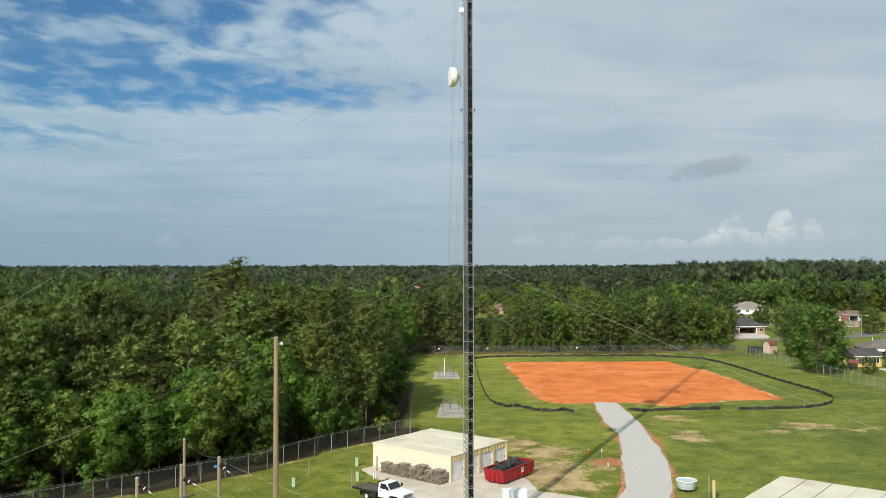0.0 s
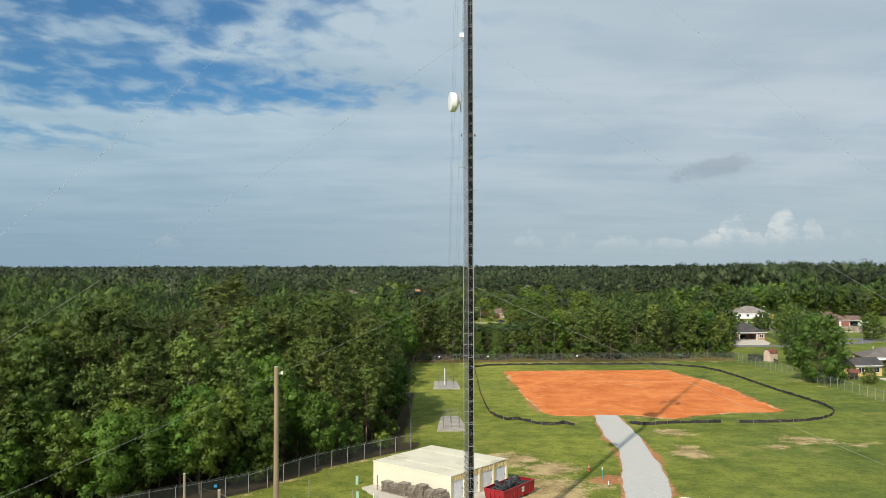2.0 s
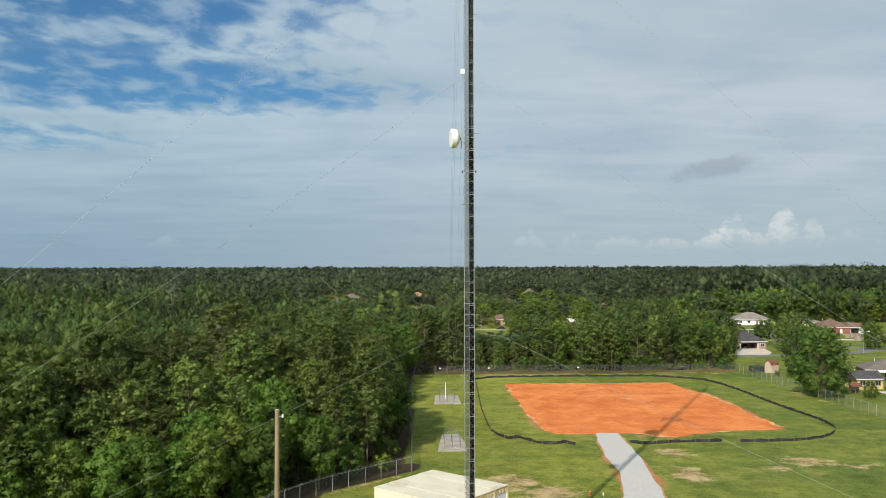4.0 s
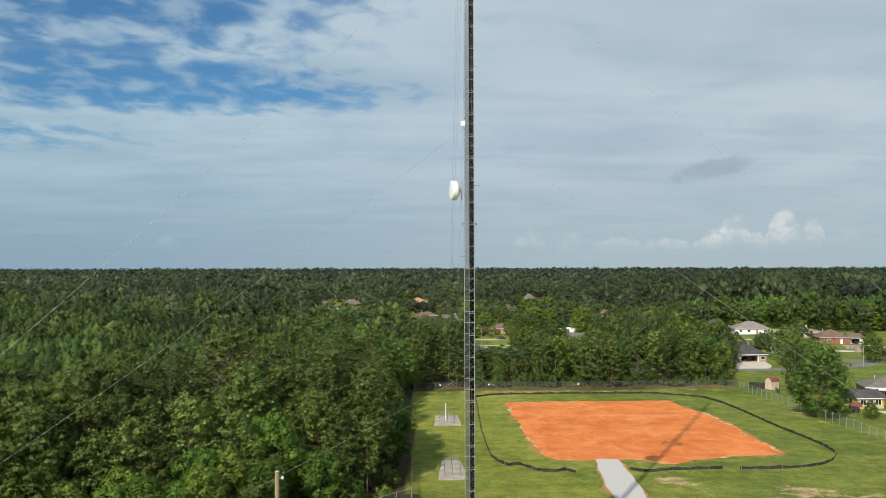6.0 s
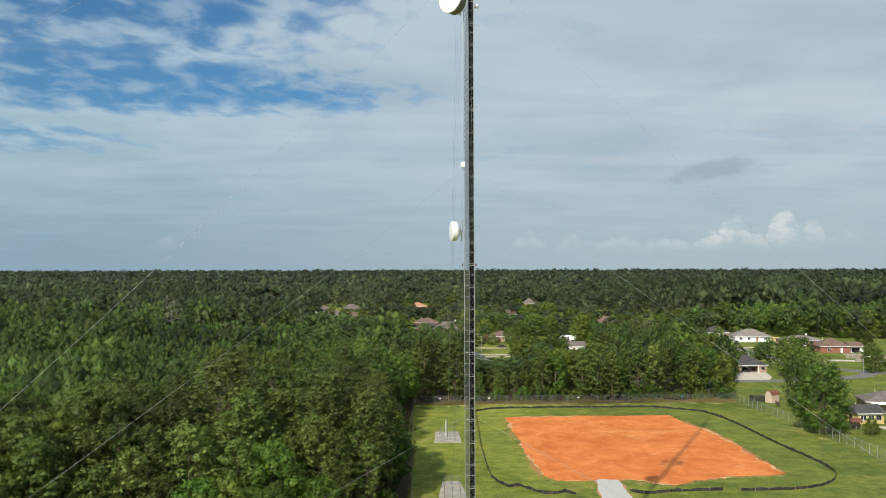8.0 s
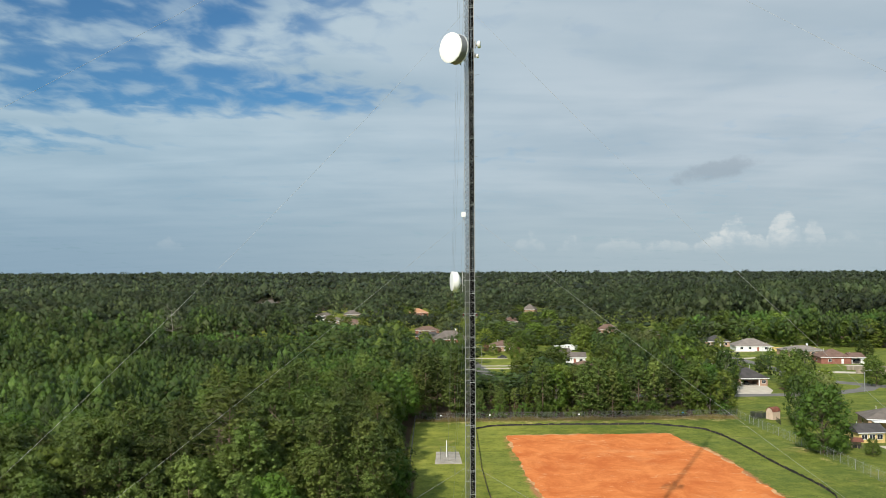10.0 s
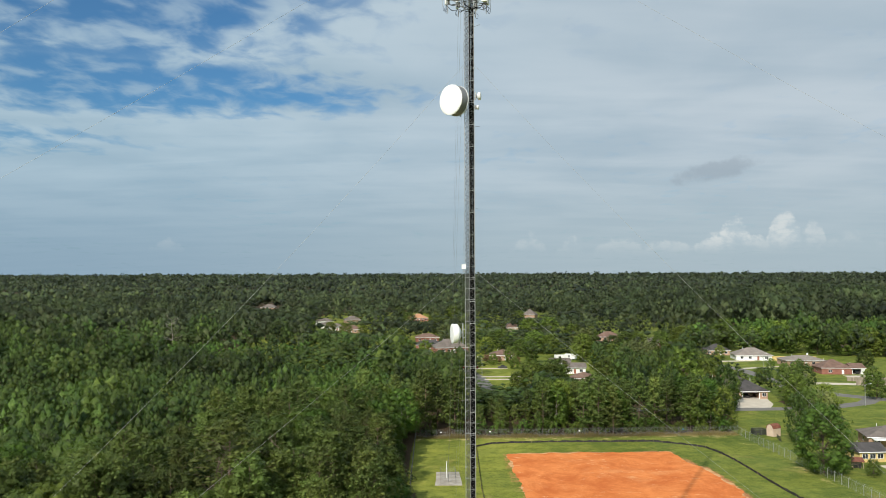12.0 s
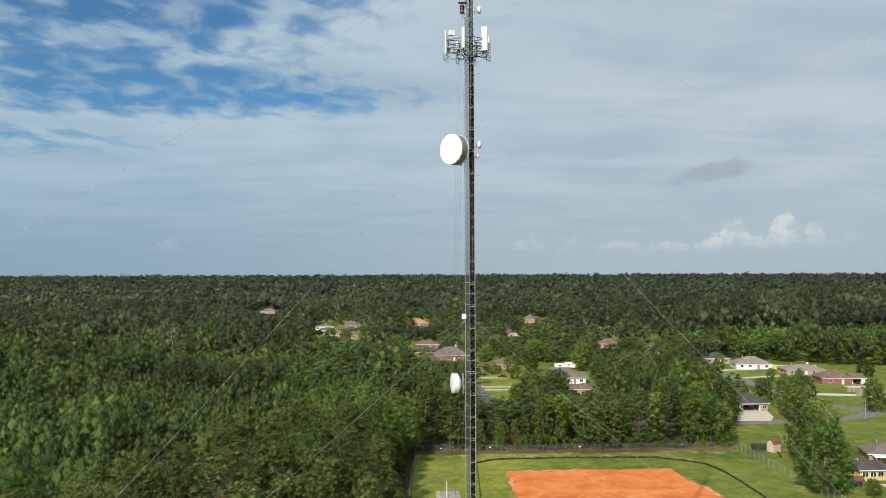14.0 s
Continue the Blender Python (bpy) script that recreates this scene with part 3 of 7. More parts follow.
# ---- ground ----
def make_ground():
    near_x, near_y = np.arange(-130, 247, 2.5), np.arange(40, 530, 2.5)
    out = np.array([20, 60, 140, 300, 600, 1200, 2500, 6500.0])
    xs = np.r_[-130 - out[::-1], near_x, near_x[-1] + out]
    ys = np.r_[40 - out[::-1], near_y, near_y[-1] + out]
    nx, ny = len(xs), len(ys)
    gx, gy = np.meshgrid(xs, ys)
    verts = np.c_[gx.ravel(), gy.ravel(), np.zeros(nx * ny)]
    i = (np.arange(ny - 1)[:, None] * nx + np.arange(nx - 1)).ravel()
    me = quick_mesh("ground", verts, np.c_[i, i + 1, i + 1 + nx, i + nx], MEADOW)
    bare, red, litter = (np.zeros(nx * ny) for _ in range(3))
    for k, (x, y, _) in enumerate(verts):
        if -400 < x < 600 and 40 < y < 1400:
            home = inside(x, y, COMPOUND)
            lawn = (x > 84 and y < 264) or any(abs(x - a) < w and abs(y - b) < d for a, b, w, d in LAWNS)
            town = -130 < x < 240 and 300 < y < 900
            litter[k] = 0.0 if home or lawn else 0.12 if town else 1.0
            if home:
                fence = near_line(x, y, LEFT_FENCE)
                bare[k] = max(0.95 * max(0, 1 - fence / 2.6), 0.70 * max(0, 1 - near_line(x, y, FAR_FENCE) / 9), 0.5 * max(0, 1 - near_line(x, y, RIGHT_FENCE) / 6), 1.0 * blob(x, y, 14.2, 112, 6.0, 6), 1.1 * blob(x, y, 12.6, 100, 6.0, 11), 0.95 * blob(x, y, 9.6, 118, 6, 6), 0.8 * blob(x, y, 19.2, 104.5, 3.6, 5), 0.6 * blob(x, y, 22.5, 84, 5, 7),
                              1.05 * blob(x, y, 35.3, 121.5, 4.2, 8), 0.95 * blob(x, y, 37.0, 136, 4.2, 6), 0.9 * blob(x, y, 55.5, 130, 6.5, 5), 0.85 * blob(x, y, 49.6, 125.5, 4.4, 4), 0.8 * blob(x, y, 62, 127, 7, 3), 0.55 * blob(x, y, 38, 150, 8, 5), 0.9 * blob(x, y, 14.5, 95, 6, 6), 0.55 * blob(x, y, 20, 103, 4, 6))
                edge = near_line(x, y, CLAY_EDGE + CLAY_EDGE[:1])
                road = near_line(x, y, ROAD_EDGE[:8] + ROAD_EDGE[11:])
                red[k] = max(0.75 * max(0, 1 - edge / 3.5), 0.82 * max(0, 1 - road / 1.9) if y > 84 else 0, 0.8 * blob(x, y, 19.5, 106, 3, 4))
        elif y > 40:
            litter[k] = 1.0
    for name, values in (("bare", bare), ("red", red), ("litter", litter)):
        me.attributes.new(name, "FLOAT", "POINT").data.foreach_set("value", values.astype(np.float32))
    tagged(new("ground", me), "mown grass meadow with bare dirt patches, leaf litter under woods", "ground", kind="structure")


make_ground()
DRY_CLAY = surface("dry_pale_clay", (0.46, 0.21, 0.075), (0.66, 0.40, 0.19), 0.5, 0.95, bump=0.2, fine=6, stain=(0.17, 0.17, 0.035), coords="Position")
laid("clay_pad", rough_outline(CLAY_EDGE, 1.2, 0.9, 3), 0.05, CLAY, "graded pad of bare orange-red clay in the meadow", "bare clay", 0.06)


def widen(corners, much):
    """The outline of a plan moved outwards."""
    out = []
    for (x0, y0), (x1, y1), (x2, y2) in zip(corners[-1:] + corners[:-1], corners, corners[1:] + corners[:1]):
        d = Vector((y0 - y2, x2 - x0)).normalized()
        out.append((x1 + d.x * much, y1 + d.y * much))
    return out


laid("clay_rim", rough_outline(widen(CLAY_EDGE, 0.05), 0.5, 1.0, 7), 0.02, DRY_CLAY, "pale dry crumbled clay round the pad", "bare earth", 0.03)
VERGE = widen(ROAD_EDGE, -0.22)
laid("road_verge", rough_outline(VERGE, 0.7, 0.40, 21), 0.02, RED_EARTH, "bare red earth verge along the gravel road", "bare earth", 0.03)
laid("gravel_road", rough_outline(ROAD_EDGE, 0.6, 0.2, 5), 0.035, GRAVEL, "pale grey gravel road leading to the clay pad", "road", 0.04)
laid("yard", rough_outline(APRON_EDGE, 0.8, 0.35, 8), 0.025, APRON, "beige crushed-stone yard round the storage building", "yard", 0.03)


# ---- lattice mast with its guys ----
MAST = (2.23, 74.2)
SIDE = 0.86
TOP = 112.0


def make_mast():
    mast = thing("lattice_mast", "tall guyed triangular lattice mast of galvanised steel with black feed cables", "radio mast", at=(*MAST, 0))
    r = SIDE / math.sqrt(3)
    legs = [(r * math.sin(radians(a)), r * math.cos(radians(a))) for a in (0, 120, 240)]
    for x, y in legs:
        part("leg", Geo().tube((x, y, 0.3), (x, y, TOP), 0.028, n=8), GALV, mast)
    part("footing", Geo().box(0, 0, 0, 1.8, 1.8, 0.35).box(0, 0, 0.3, 1.0, 1.0, 0.1), CONCRETE, mast, "concrete footing")
    rungs, cross = Geo(), Geo()
    for (x0, y0), (x1, y1) in zip(legs, legs[1:] + legs[:1]):
        rungs.tube((x0, y0, 0), (x1, y1, 0), 0.015, n=5, caps=False)
        cross.tube((x0, y0, 0), (x1, y1, 0.49), 0.016, n=4, caps=False)
        cross.tube((x1, y1, 0.49), (x0, y0, 0.98), 0.016, n=4, caps=False)
        cross.tube((x1, y1, 0), (x0, y0, 0.49), 0.012, n=4, caps=False)
        cross.tube((x0, y0, 0.49), (x1, y1, 0.98), 0.012, n=4, caps=False)
    rung_data, cross_data = rungs.data("rung", GALV), cross.data("cross_brace", DULL_STEEL)
    for k in range(int((TOP - 0.4) / 0.98)):
        z = 0.4 + k * 0.98
        part("rung", rung_data, GALV, mast, m=pose(0, 0, z))
        part("cross_brace", cross_data, DULL_STEEL, mast, m=pose(0, 0, z))
    rng = random.Random(4)
    for k in range(12):
        x = 0.02 + 0.0345 * k
        y = -0.16 + rng.uniform(-0.03, 0.03)
        top = 70.5 if k not in (3, 6, 8) else (62.2, 41.6, 74.0)[(3, 6, 8).index(k)]
        part("feed_cable", Geo().path([(x + rng.uniform(-0.008, 0.008), y, 0.5 + (top - 0.5) * q / 12) for q in range(13)], 0.023, 6), CABLE_BLACK, mast, "black feed cable")
    for k in range(4):
        x = -0.30 + 0.085 * k
        part("feed_cable", Geo().tube((x, 0.02 + 0.05 * (k % 2), 0.5), (x, 0.02 + 0.05 * (k % 2), (96, 78, 104, 62)[k]), 0.014, n=5), DULL_STEEL, mast, "thin grey conduit")
    for k in range(3):
        x = 0.08 + 0.11 * k
        part("feed_cable", Geo().tube((x, -0.05, 0.5), (x, -0.05, TOP - 3), 0.045, n=8), CABLE_BLACK, mast, "thick black feed cable")
    clamp = Geo().box(0.21, -0.19, 0, 0.44, 0.02, 0.05).data("cable_clamp", GALV)
    for k in range(55):
        part("cable_clamp", clamp, GALV, mast, m=pose(0, 0, 1.2 + k * 1.96))
    # joints between the six-metre sections
    flange = Geo()
    for x, y in legs:
        flange.tube((x, y, -0.05), (x, y, 0.05), 0.065, n=8)
    flange = flange.data("flange", GALV)
    for k in range(1, 19):
        part("flange", flange, GALV, mast, m=pose(0, 0, 0.4 + 5.88 * k))
    return legs


LEGS = make_mast()
GUY_TURNS = (-0.8, 120.5, -121.5)  # bearings from the mast
INNER, OUTER = 69.8, 116.3


def anchor(i, far):
    a, d = radians(GUY_TURNS[i]), (OUTER if far else INNER)
    return MAST[0] + d * math.sin(a), MAST[1] + d * math.cos(a), 1.4 if far else 1.2


def make_guys():
    for z, far, sag in ((25.15, False, 0.012), (47.0, False, 0.014), (65.4, False, 0.03), (79.5, True, 0.014), (95.0, True, 0.02), (109.5, True, 0.02)):
        for i in range(3):
            ax, ay, az = anchor(i, far)
            lx, ly = LEGS[i]
            a, b = Vector((MAST[0] + lx, MAST[1] + ly, z)), Vector((ax, ay, az))
            pts = []
            for k in range(25):
                q = k / 24
                p = a.lerp(b, q)
                p.z -= 4 * q * (1 - q) * (a - b).length * sag
                pts.append(p)
            single("guy_wire", Geo().path(pts, 0.0088, 5), STRAND, "thin taut steel guy wire from mast to ground anchor", "guy wire", group="guy wires of the mast")


make_guys()


def make_anchor(i, far):
    ax, ay, _ = anchor(i, far)
    ob = thing("guy_anchor", "concrete guy anchor in a wire cage" + (" with white post" if far else ""), "guy anchor", "guy anchors", at=(ax, ay, 0), turn=-GUY_TURNS[i])
    w, d = (6.0, 12.0) if far else (4.8, 13.5)
    e = w * (0.44 if far else 0.33)
    pad_ = Geo().prism([(-w / 2, -d / 2, 0), (w / 2, -d / 2, 0), (w / 2 - 0.1, -d * 0.1, 0), (e, d / 2, 0), (-e, d / 2, 0), (-w / 2 + 0.2, -d * 0.15, 0)], (0, 0, 0), (0, 0, 0.12))
    part("pad", pad_, PAD, ob, "stained concrete pad")
    cw, cd, ch = w * 0.56, d * 0.6, 1.9
    spots = [(-cw / 2, -cd / 2), (0, -cd / 2), (cw / 2, -cd / 2), (cw / 2, 0), (cw / 2, cd / 2), (0, cd / 2), (-cw / 2, cd / 2), (-cw / 2, 0)]
    for x, y in spots:
        part("post", Geo().tube((x, y, 0.12), (x, y, ch), 0.03, n=6), DULL_STEEL, ob)
    for (x0, y0), (x1, y1) in zip(spots, spots[1:] + spots[:1]):
        part("rail", Geo().tube((x0, y0, ch - 0.03), (x1, y1, ch - 0.03), 0.018, n=5), DULL_STEEL, ob)
        part("wire_panel", Geo().add([(x0, y0, 0.15), (x1, y1, 0.15), (x1, y1, ch), (x0, y0, ch)], [(0, 1, 2, 3)]), LINK, ob)
    part("anchor_shaft", Geo().tube((0, 1.2, 0.12), (0, 0, 1.45), 0.05, n=6).box(0, 0, 1.15, 0.08, 0.5, 0.5), DULL_STEEL, ob)
    if far:
        part("marker_post", Geo().tube((-0.3, 0.5, 0.12), (-0.3, 0.5, 3.9), 0.10, 0.08, n=10), WHITE, ob, "white marker post", smooth=False)


for i_ in range(3):
    make_anchor(i_, False)
    make_anchor(i_, True)


# ---- antennas on the mast ----
def facing(x, y, z, bearing, tilt=0.0):
    """A pose whose z axis points level along a compass bearing."""
    return pose(MAST[0] + x, MAST[1] + y, z) @ Euler((radians(90 + tilt), 0, radians(180 - bearing)), "XYZ").to_matrix().to_4x4()


def make_dish(x, y, z, bearing, radius, depth, bulge, label, leg, rim_mat, arm_z=0.35, shroud=0.0):
    ob = thing("microwave_dish", label, "dish antenna", "dishes on the mast")
    m = facing(x, y, z, bearing)
    part("drum", Geo().lathe([(0.0, -depth * (0.5 + shroud * 0.3)), (radius * 0.45, -depth * (0.46 + shroud * 0.3)), (radius * 0.96, -depth * (0.1 + shroud)), (radius, -depth * shroud), (radius, depth * 0.45), (radius * 0.97, depth * 0.5)], m, 40), rim_mat, ob, smooth=True)
    dome = [(radius * math.cos(a), depth * 0.48 + bulge * math.sin(a)) for a in np.linspace(0, math.pi / 2, 8)]
    part("radome", Geo().lathe([(radius * 1.012, depth * 0.40), (radius * 1.012, depth * 0.48)] + dome, m, 40), RADOME, ob, "white radome cover", smooth=True)
    lugs = Geo()
    for k in range(16):
        a = 2 * math.pi * k / 16
        p = m @ Vector((radius * 1.02 * math.cos(a), radius * 1.02 * math.sin(a), depth * 0.40))
        lugs.box(p.x, p.y, p.z - 0.03, 0.06, 0.06, 0.06)
    if radius > 1.0:
        part("clip_ring", lugs, WHITE, ob, "white edge clips")
        part("back_rim", Geo().lathe([(radius * 0.985, -depth * (shroud + 0.07)), (radius * 1.02, -depth * (shroud + 0.06)), (radius * 1.02, -depth * (shroud - 0.03)), (radius * 0.985, -depth * (shroud - 0.03))], m, 40), PANEL_WHITE, ob, "pale rolled back rim")
    back = m @ Vector((0, 0, -depth * 0.5))
    lx, ly = LEGS[leg][0] + MAST[0], LEGS[leg][1] + MAST[1]
    pipe = Vector((lx, ly, z)).lerp(back, 0.55)
    part("mount_pipe", Geo().tube((pipe.x, pipe.y, z - radius * 1.05), (pipe.x, pipe.y, z + radius * 1.05), 0.06, n=8), GALV, ob)
    for dz in (-arm_z, arm_z):
        part("mount_arm", Geo().tube((lx, ly, z + dz), (pipe.x, pipe.y, z + dz), 0.03, n=6), GALV, ob)
    part("feed_housing", Geo().tube(back, (pipe.x, pipe.y, z), 0.13, 0.1, n=10), DRUM_GREY, ob)


make_dish(-1.22, -0.05, 41.5, 258, 0.86, 0.80, 0.07, "round white microwave dish with bulging cover on the mast", 2, WHITE, 0.35, 0.02)
make_dish(-1.36, -0.62, 62.1, 224, 1.32, 0.95, 0.06, "large white drum microwave dish with grey shroud", 2, DRUM_GREY, 0.8, 0.42)
make_dish(0.84, -0.05, 62.6, 100, 0.33, 0.32, 0.08, "small white drum dish clamped to the mast leg", 1, WHITE, 0.15)
make_dish(0.74, 0.02, 61.6, 110, 0.19, 0.2, 0.05, "smallest white drum dish clamped to the mast leg", 1, WHITE, 0.1)
make_dish(0.87, -0.05, 74.7, 95, 0.34, 0.34, 0.08, "small white drum dish near the red beacon", 1, WHITE, 0.15)


def make_mast_lights():
    x, y = LEGS[2][0] + MAST[0], LEGS[2][1] + MAST[1]
    box_ = thing("junction_box", "small square white radio box on the mast leg", "radio box", at=(x - 0.12, y - 0.12, 47.4))
    part("cabinet", Geo().box(0, 0, -0.2, 0.38, 0.24, 0.42), WHITE, box_)
    part("bracket", Geo().tube((0, 0.05, -0.45), (0, 0.05, -0.2), 0.03, n=6).tube((0, 0.05, -0.4), (0.12, 0.12, -0.4), 0.02, n=5), GALV, box_)
    for leg, side in ((2, -1), (1, 1)):
        lx, ly = LEGS[leg][0] + MAST[0], LEGS[leg][1] + MAST[1]
        lamp = thing("obstruction_light", "small red obstruction light on a side bracket", "warning light", "obstruction lights", at=(lx, ly, 38.4))
        part("arm", Geo().tube((0, 0, 0.25), (0.2 * side, -0.05, 0.25), 0.02, n=5).tube((0, 0, -0.3), (0.2 * side, -0.05, 0.0), 0.015, n=5), GALV, lamp)
        part("base", Geo().tube((0.16 * side, -0.05, 0.0), (0.16 * side, -0.05, 0.08), 0.06, n=8), DULL_STEEL, lamp)
        part("lens", Geo().lathe([(0.055, 0.08), (0.06, 0.15), (0.045, 0.21), (0.0, 0.23)], pose(0.16 * side, -0.05, 0), 10), RED_LENS, lamp, "red glass lens", smooth=True)
    beacon = thing("beacon", "red flashing beacon lamp on a bracket of the mast", "warning light", at=(MAST[0] - 0.62, MAST[1] - 0.4, 74.7))
    part("base", Geo().lathe([(0.0, -0.42), (0.16, -0.42), (0.2, -0.38), (0.2, -0.32), (0.13, -0.30), (0.13, -0.24)], Matrix(), 14), BLACK_PAINT, beacon, smooth=False)
    part("lower_housing", Geo().lathe([(0.12, -0.34), (0.18, -0.30), (0.18, -0.10), (0.0, -0.10)], Matrix(), 16), RADIO_GREY, beacon, "dark lower housing")
    part("lens", Geo().lathe([(0.18, -0.10), (0.19, -0.08), (0.19, 0.08), (0.17, 0.12), (0.0, 0.13)], Matrix(), 16), RED_LENS, beacon, "red ribbed glass lens", smooth=True)
    part("cap", Geo().lathe([(0.0, 0.125), (0.19, 0.125), (0.21, 0.2), (0.14, 0.36), (0.0, 0.38)], Matrix(), 14), BLACK_PAINT, beacon)
    part("hood", Geo().box(0.05, 0, 0.52, 0.75, 0.5, 0.05), DULL_STEEL, beacon, "grey grating above the lamp")
    part("bracket", Geo().tube((0, 0, -0.42), (0.05, 0.1, -0.75), 0.04, n=6).tube((0.05, 0.1, -0.7), (0.35, 0.15, -0.7), 0.03, n=5).tube((0.3, 0.15, 0.54), (0.32, 0.15, -0.7), 0.03, n=5), GALV, beacon)


make_mast_lights()


def make_sectors():
    """Three sector frames with upright panel antennas, radios and looped jumpers."""
    frame_ = thing("antenna_platform", "triangular steel antenna frame with white panel antennas and radios", "antenna array", at=(*MAST, 71.4))
    corners = [(-2.05, -0.55), (0.15, -1.75), (1.45, -0.85), (1.6, 0.75), (0.1, 1.9), (-1.6, 1.0)]
    for z in (-0.28, 0.48):
        for (x0, y0), (x1, y1) in zip(corners, corners[1:] + corners[:1]):
            part("face_pipe", Geo().tube((x0, y0, z), (x1, y1, z), 0.035, n=6), DULL_STEEL, frame_)
    for k, (x, y) in enumerate(corners):
        for z in (-0.28, 0.48):
            part("standoff_arm", Geo().tube((x * 0.12, y * 0.12, z), (x, y, z), 0.04, n=6), DULL_STEEL, frame_)
        part("brace", Geo().tube((x * 0.1, y * 0.1, -1.0), (x * 0.7, y * 0.7, -0.3), 0.03, n=5), GALV, frame_)
    panels = [(-2.05, -0.60, 0.20, 0.16, 2.05, -0.30, 60), (-0.55, -1.45, 0.27, 0.15, 1.85, -0.02, 12), (1.35, -1.0, 0.53, 0.2, 2.12, -0.15, -12), (1.78, 0.5, 0.2, 0.16, 1.5, 0.0, -70),
              (-1.0, 1.5, 0.26, 0.15, 1.4, 0.0, 150), (0.7, 1.7, 0.3, 0.15, 1.9, -0.1, 190)]
    rng = random.Random(9)
    for x, y, w, d, h, dz, turn in panels:
        zb = -0.45 + dz
        g = Geo().box(0, 0, 0, w, d, h)
        ob = part("panel_antenna", g, PANEL_WHITE, frame_, "upright white panel antenna", m=pose(x, y, zb, 0, 0, turn))
        mod = ob.modifiers.new("round", "BEVEL")
        mod.width, mod.segments = 0.035, 2
        c, s = math.cos(radians(turn)), math.sin(radians(turn))
        px, py = x - s * 0.2 * (-1), y + c * 0.2
        part("mount_pipe", Geo().tube((px, py, zb - 0.75), (px, py, zb + h * 0.85), 0.035, n=6), GALV, frame_)
        for zz in (0.25, h * 0.75):
            part("clamp", Geo().tube((x, y, zb + zz), (px, py, zb + zz), 0.035, n=5), DULL_STEEL, frame_)
        part("radio_unit", Geo().box(px + c * 0.02, py + 0.16, zb + 0.1, 0.32, 0.18, 0.5), RADIO_GREY, frame_, "dark grey radio unit")
        part("radio_unit", Geo().box(px - c * 0.05, py + 0.14, zb + 0.75, 0.26, 0.16, 0.4), RADIO_GREY, frame_, "dark grey radio unit")
        for q in range(3):
            a0 = rng.uniform(0, 6.28)
            loop = [(x + 0.08 * (q - 1) + 0.17 * math.sin(t) * math.cos(a0), y + 0.12 + 0.17 * math.sin(t) * math.sin(a0), zb - 0.3 + 0.24 * math.cos(t) - 0.1 * q) for t in np.linspace(0, 5.9, 14)]
            part("jumper_cable", Geo().path(loop, 0.016, 4), CABLE_BLACK, frame_, "looped black jumper cable")
        part("jumper_cable", Geo().path([(x, y + 0.1, zb), (x * 0.75, y * 0.75 + 0.05, zb - 0.45), (x * 0.4, y * 0.4, zb - 0.35), (0.2, -0.15, zb - 0.55)], 0.03, 5), CABLE_BLACK, frame_, "black jumper cable")
    part("radio_unit", Geo().box(-1.55, -0.3, 0.95, 0.5, 0.3, 0.45, 20), PANEL_WHITE, frame_, "boxy white radio unit")
    part("whip", Geo().tube((-2.35, -0.5, -0.9), (-2.35, -0.5, 1.35), 0.014, n=5).tube((-2.4, -0.5, -0.28), (-2.0, -0.5, -0.28), 0.02, n=5).tube((-2.4, -0.5, 0.48), (-2.0, -0.5, 0.48), 0.02, n=5), GALV, frame_, "thin whip aerial")
    part("whip", Geo().tube((1.95, 0.2, -0.9), (1.95, 0.2, 1.1), 0.014, n=5).tube((1.55, 0.3, 0.4), (1.95, 0.2, 0.4), 0.02, n=5), GALV, frame_, "thin whip aerial")


make_sectors()
# small stubs and clips that stick out of the mast
for z_, dx_ in ((41.9, 1.0), (33.6, 0.8), (59.8, 0.9), (68.6, 0.95), (35.6, -0.8), (52.5, 0.7)):
    g_ = Geo().tube((MAST[0], MAST[1] - 0.25, z_), (MAST[0] + dx_, MAST[1] - 0.32, z_ + (0.35 if z_ > 65 else 0.04)), 0.016, n=5)
    single("side_arm", g_, DULL_STEEL, "thin steel side arm clamped across the mast", "bracket", group="side arms of the mast")


# ---- trees ----
def clumps(centre, size, rng, out, up=0.35, slim=0.62, bias=1.5, crown=None, astray=0.45):
    """Small leaf clumps, three corners each, facing out of the crown and up, each a little astray; and the way the crown faces there."""
    n = len(centre)
    nrm = rng.normal(size=(n, 3)) * 0.62 + out * bias
    nrm[:, 2] += up * 0.6
    nrm /= np.linalg.norm(nrm, axis=1)[:, None]
    a = np.cross(nrm, rng.normal(size=(n, 3)))
    a /= np.linalg.norm(a, axis=1)[:, None] + 1e-9
    b = np.cross(nrm, a)
    s = np.asarray(size)[:, None]
    w = s * slim * rng.uniform(0.7, 1.2, (n, 1))
    fold = nrm * s * rng.uniform(-0.25, 0.3, (n, 1))
    q = rng.uniform(-0.35, 0.35, (n, 1)) * s
    v = np.stack([centre + a * s * 0.66, centre - a * s * 0.45 + b * w * 0.75 + b * q, centre - a * s * 0.35 - b * w * 0.75 + fold], axis=1)
    face = (out if crown is None else crown) + nrm * astray
    face /= np.linalg.norm(face, axis=1)[:, None]
    turned = np.einsum("ij,ij->i", np.cross(v[:, 1] - v[:, 0], v[:, 2] - v[:, 0]), face) < 0
    v[turned] = v[turned][:, ::-1]
    return v.reshape(-1, 3), np.repeat(face, 3, axis=0)


def clump_faces(count):
    return np.arange(count * 3).reshape(-1, 3)


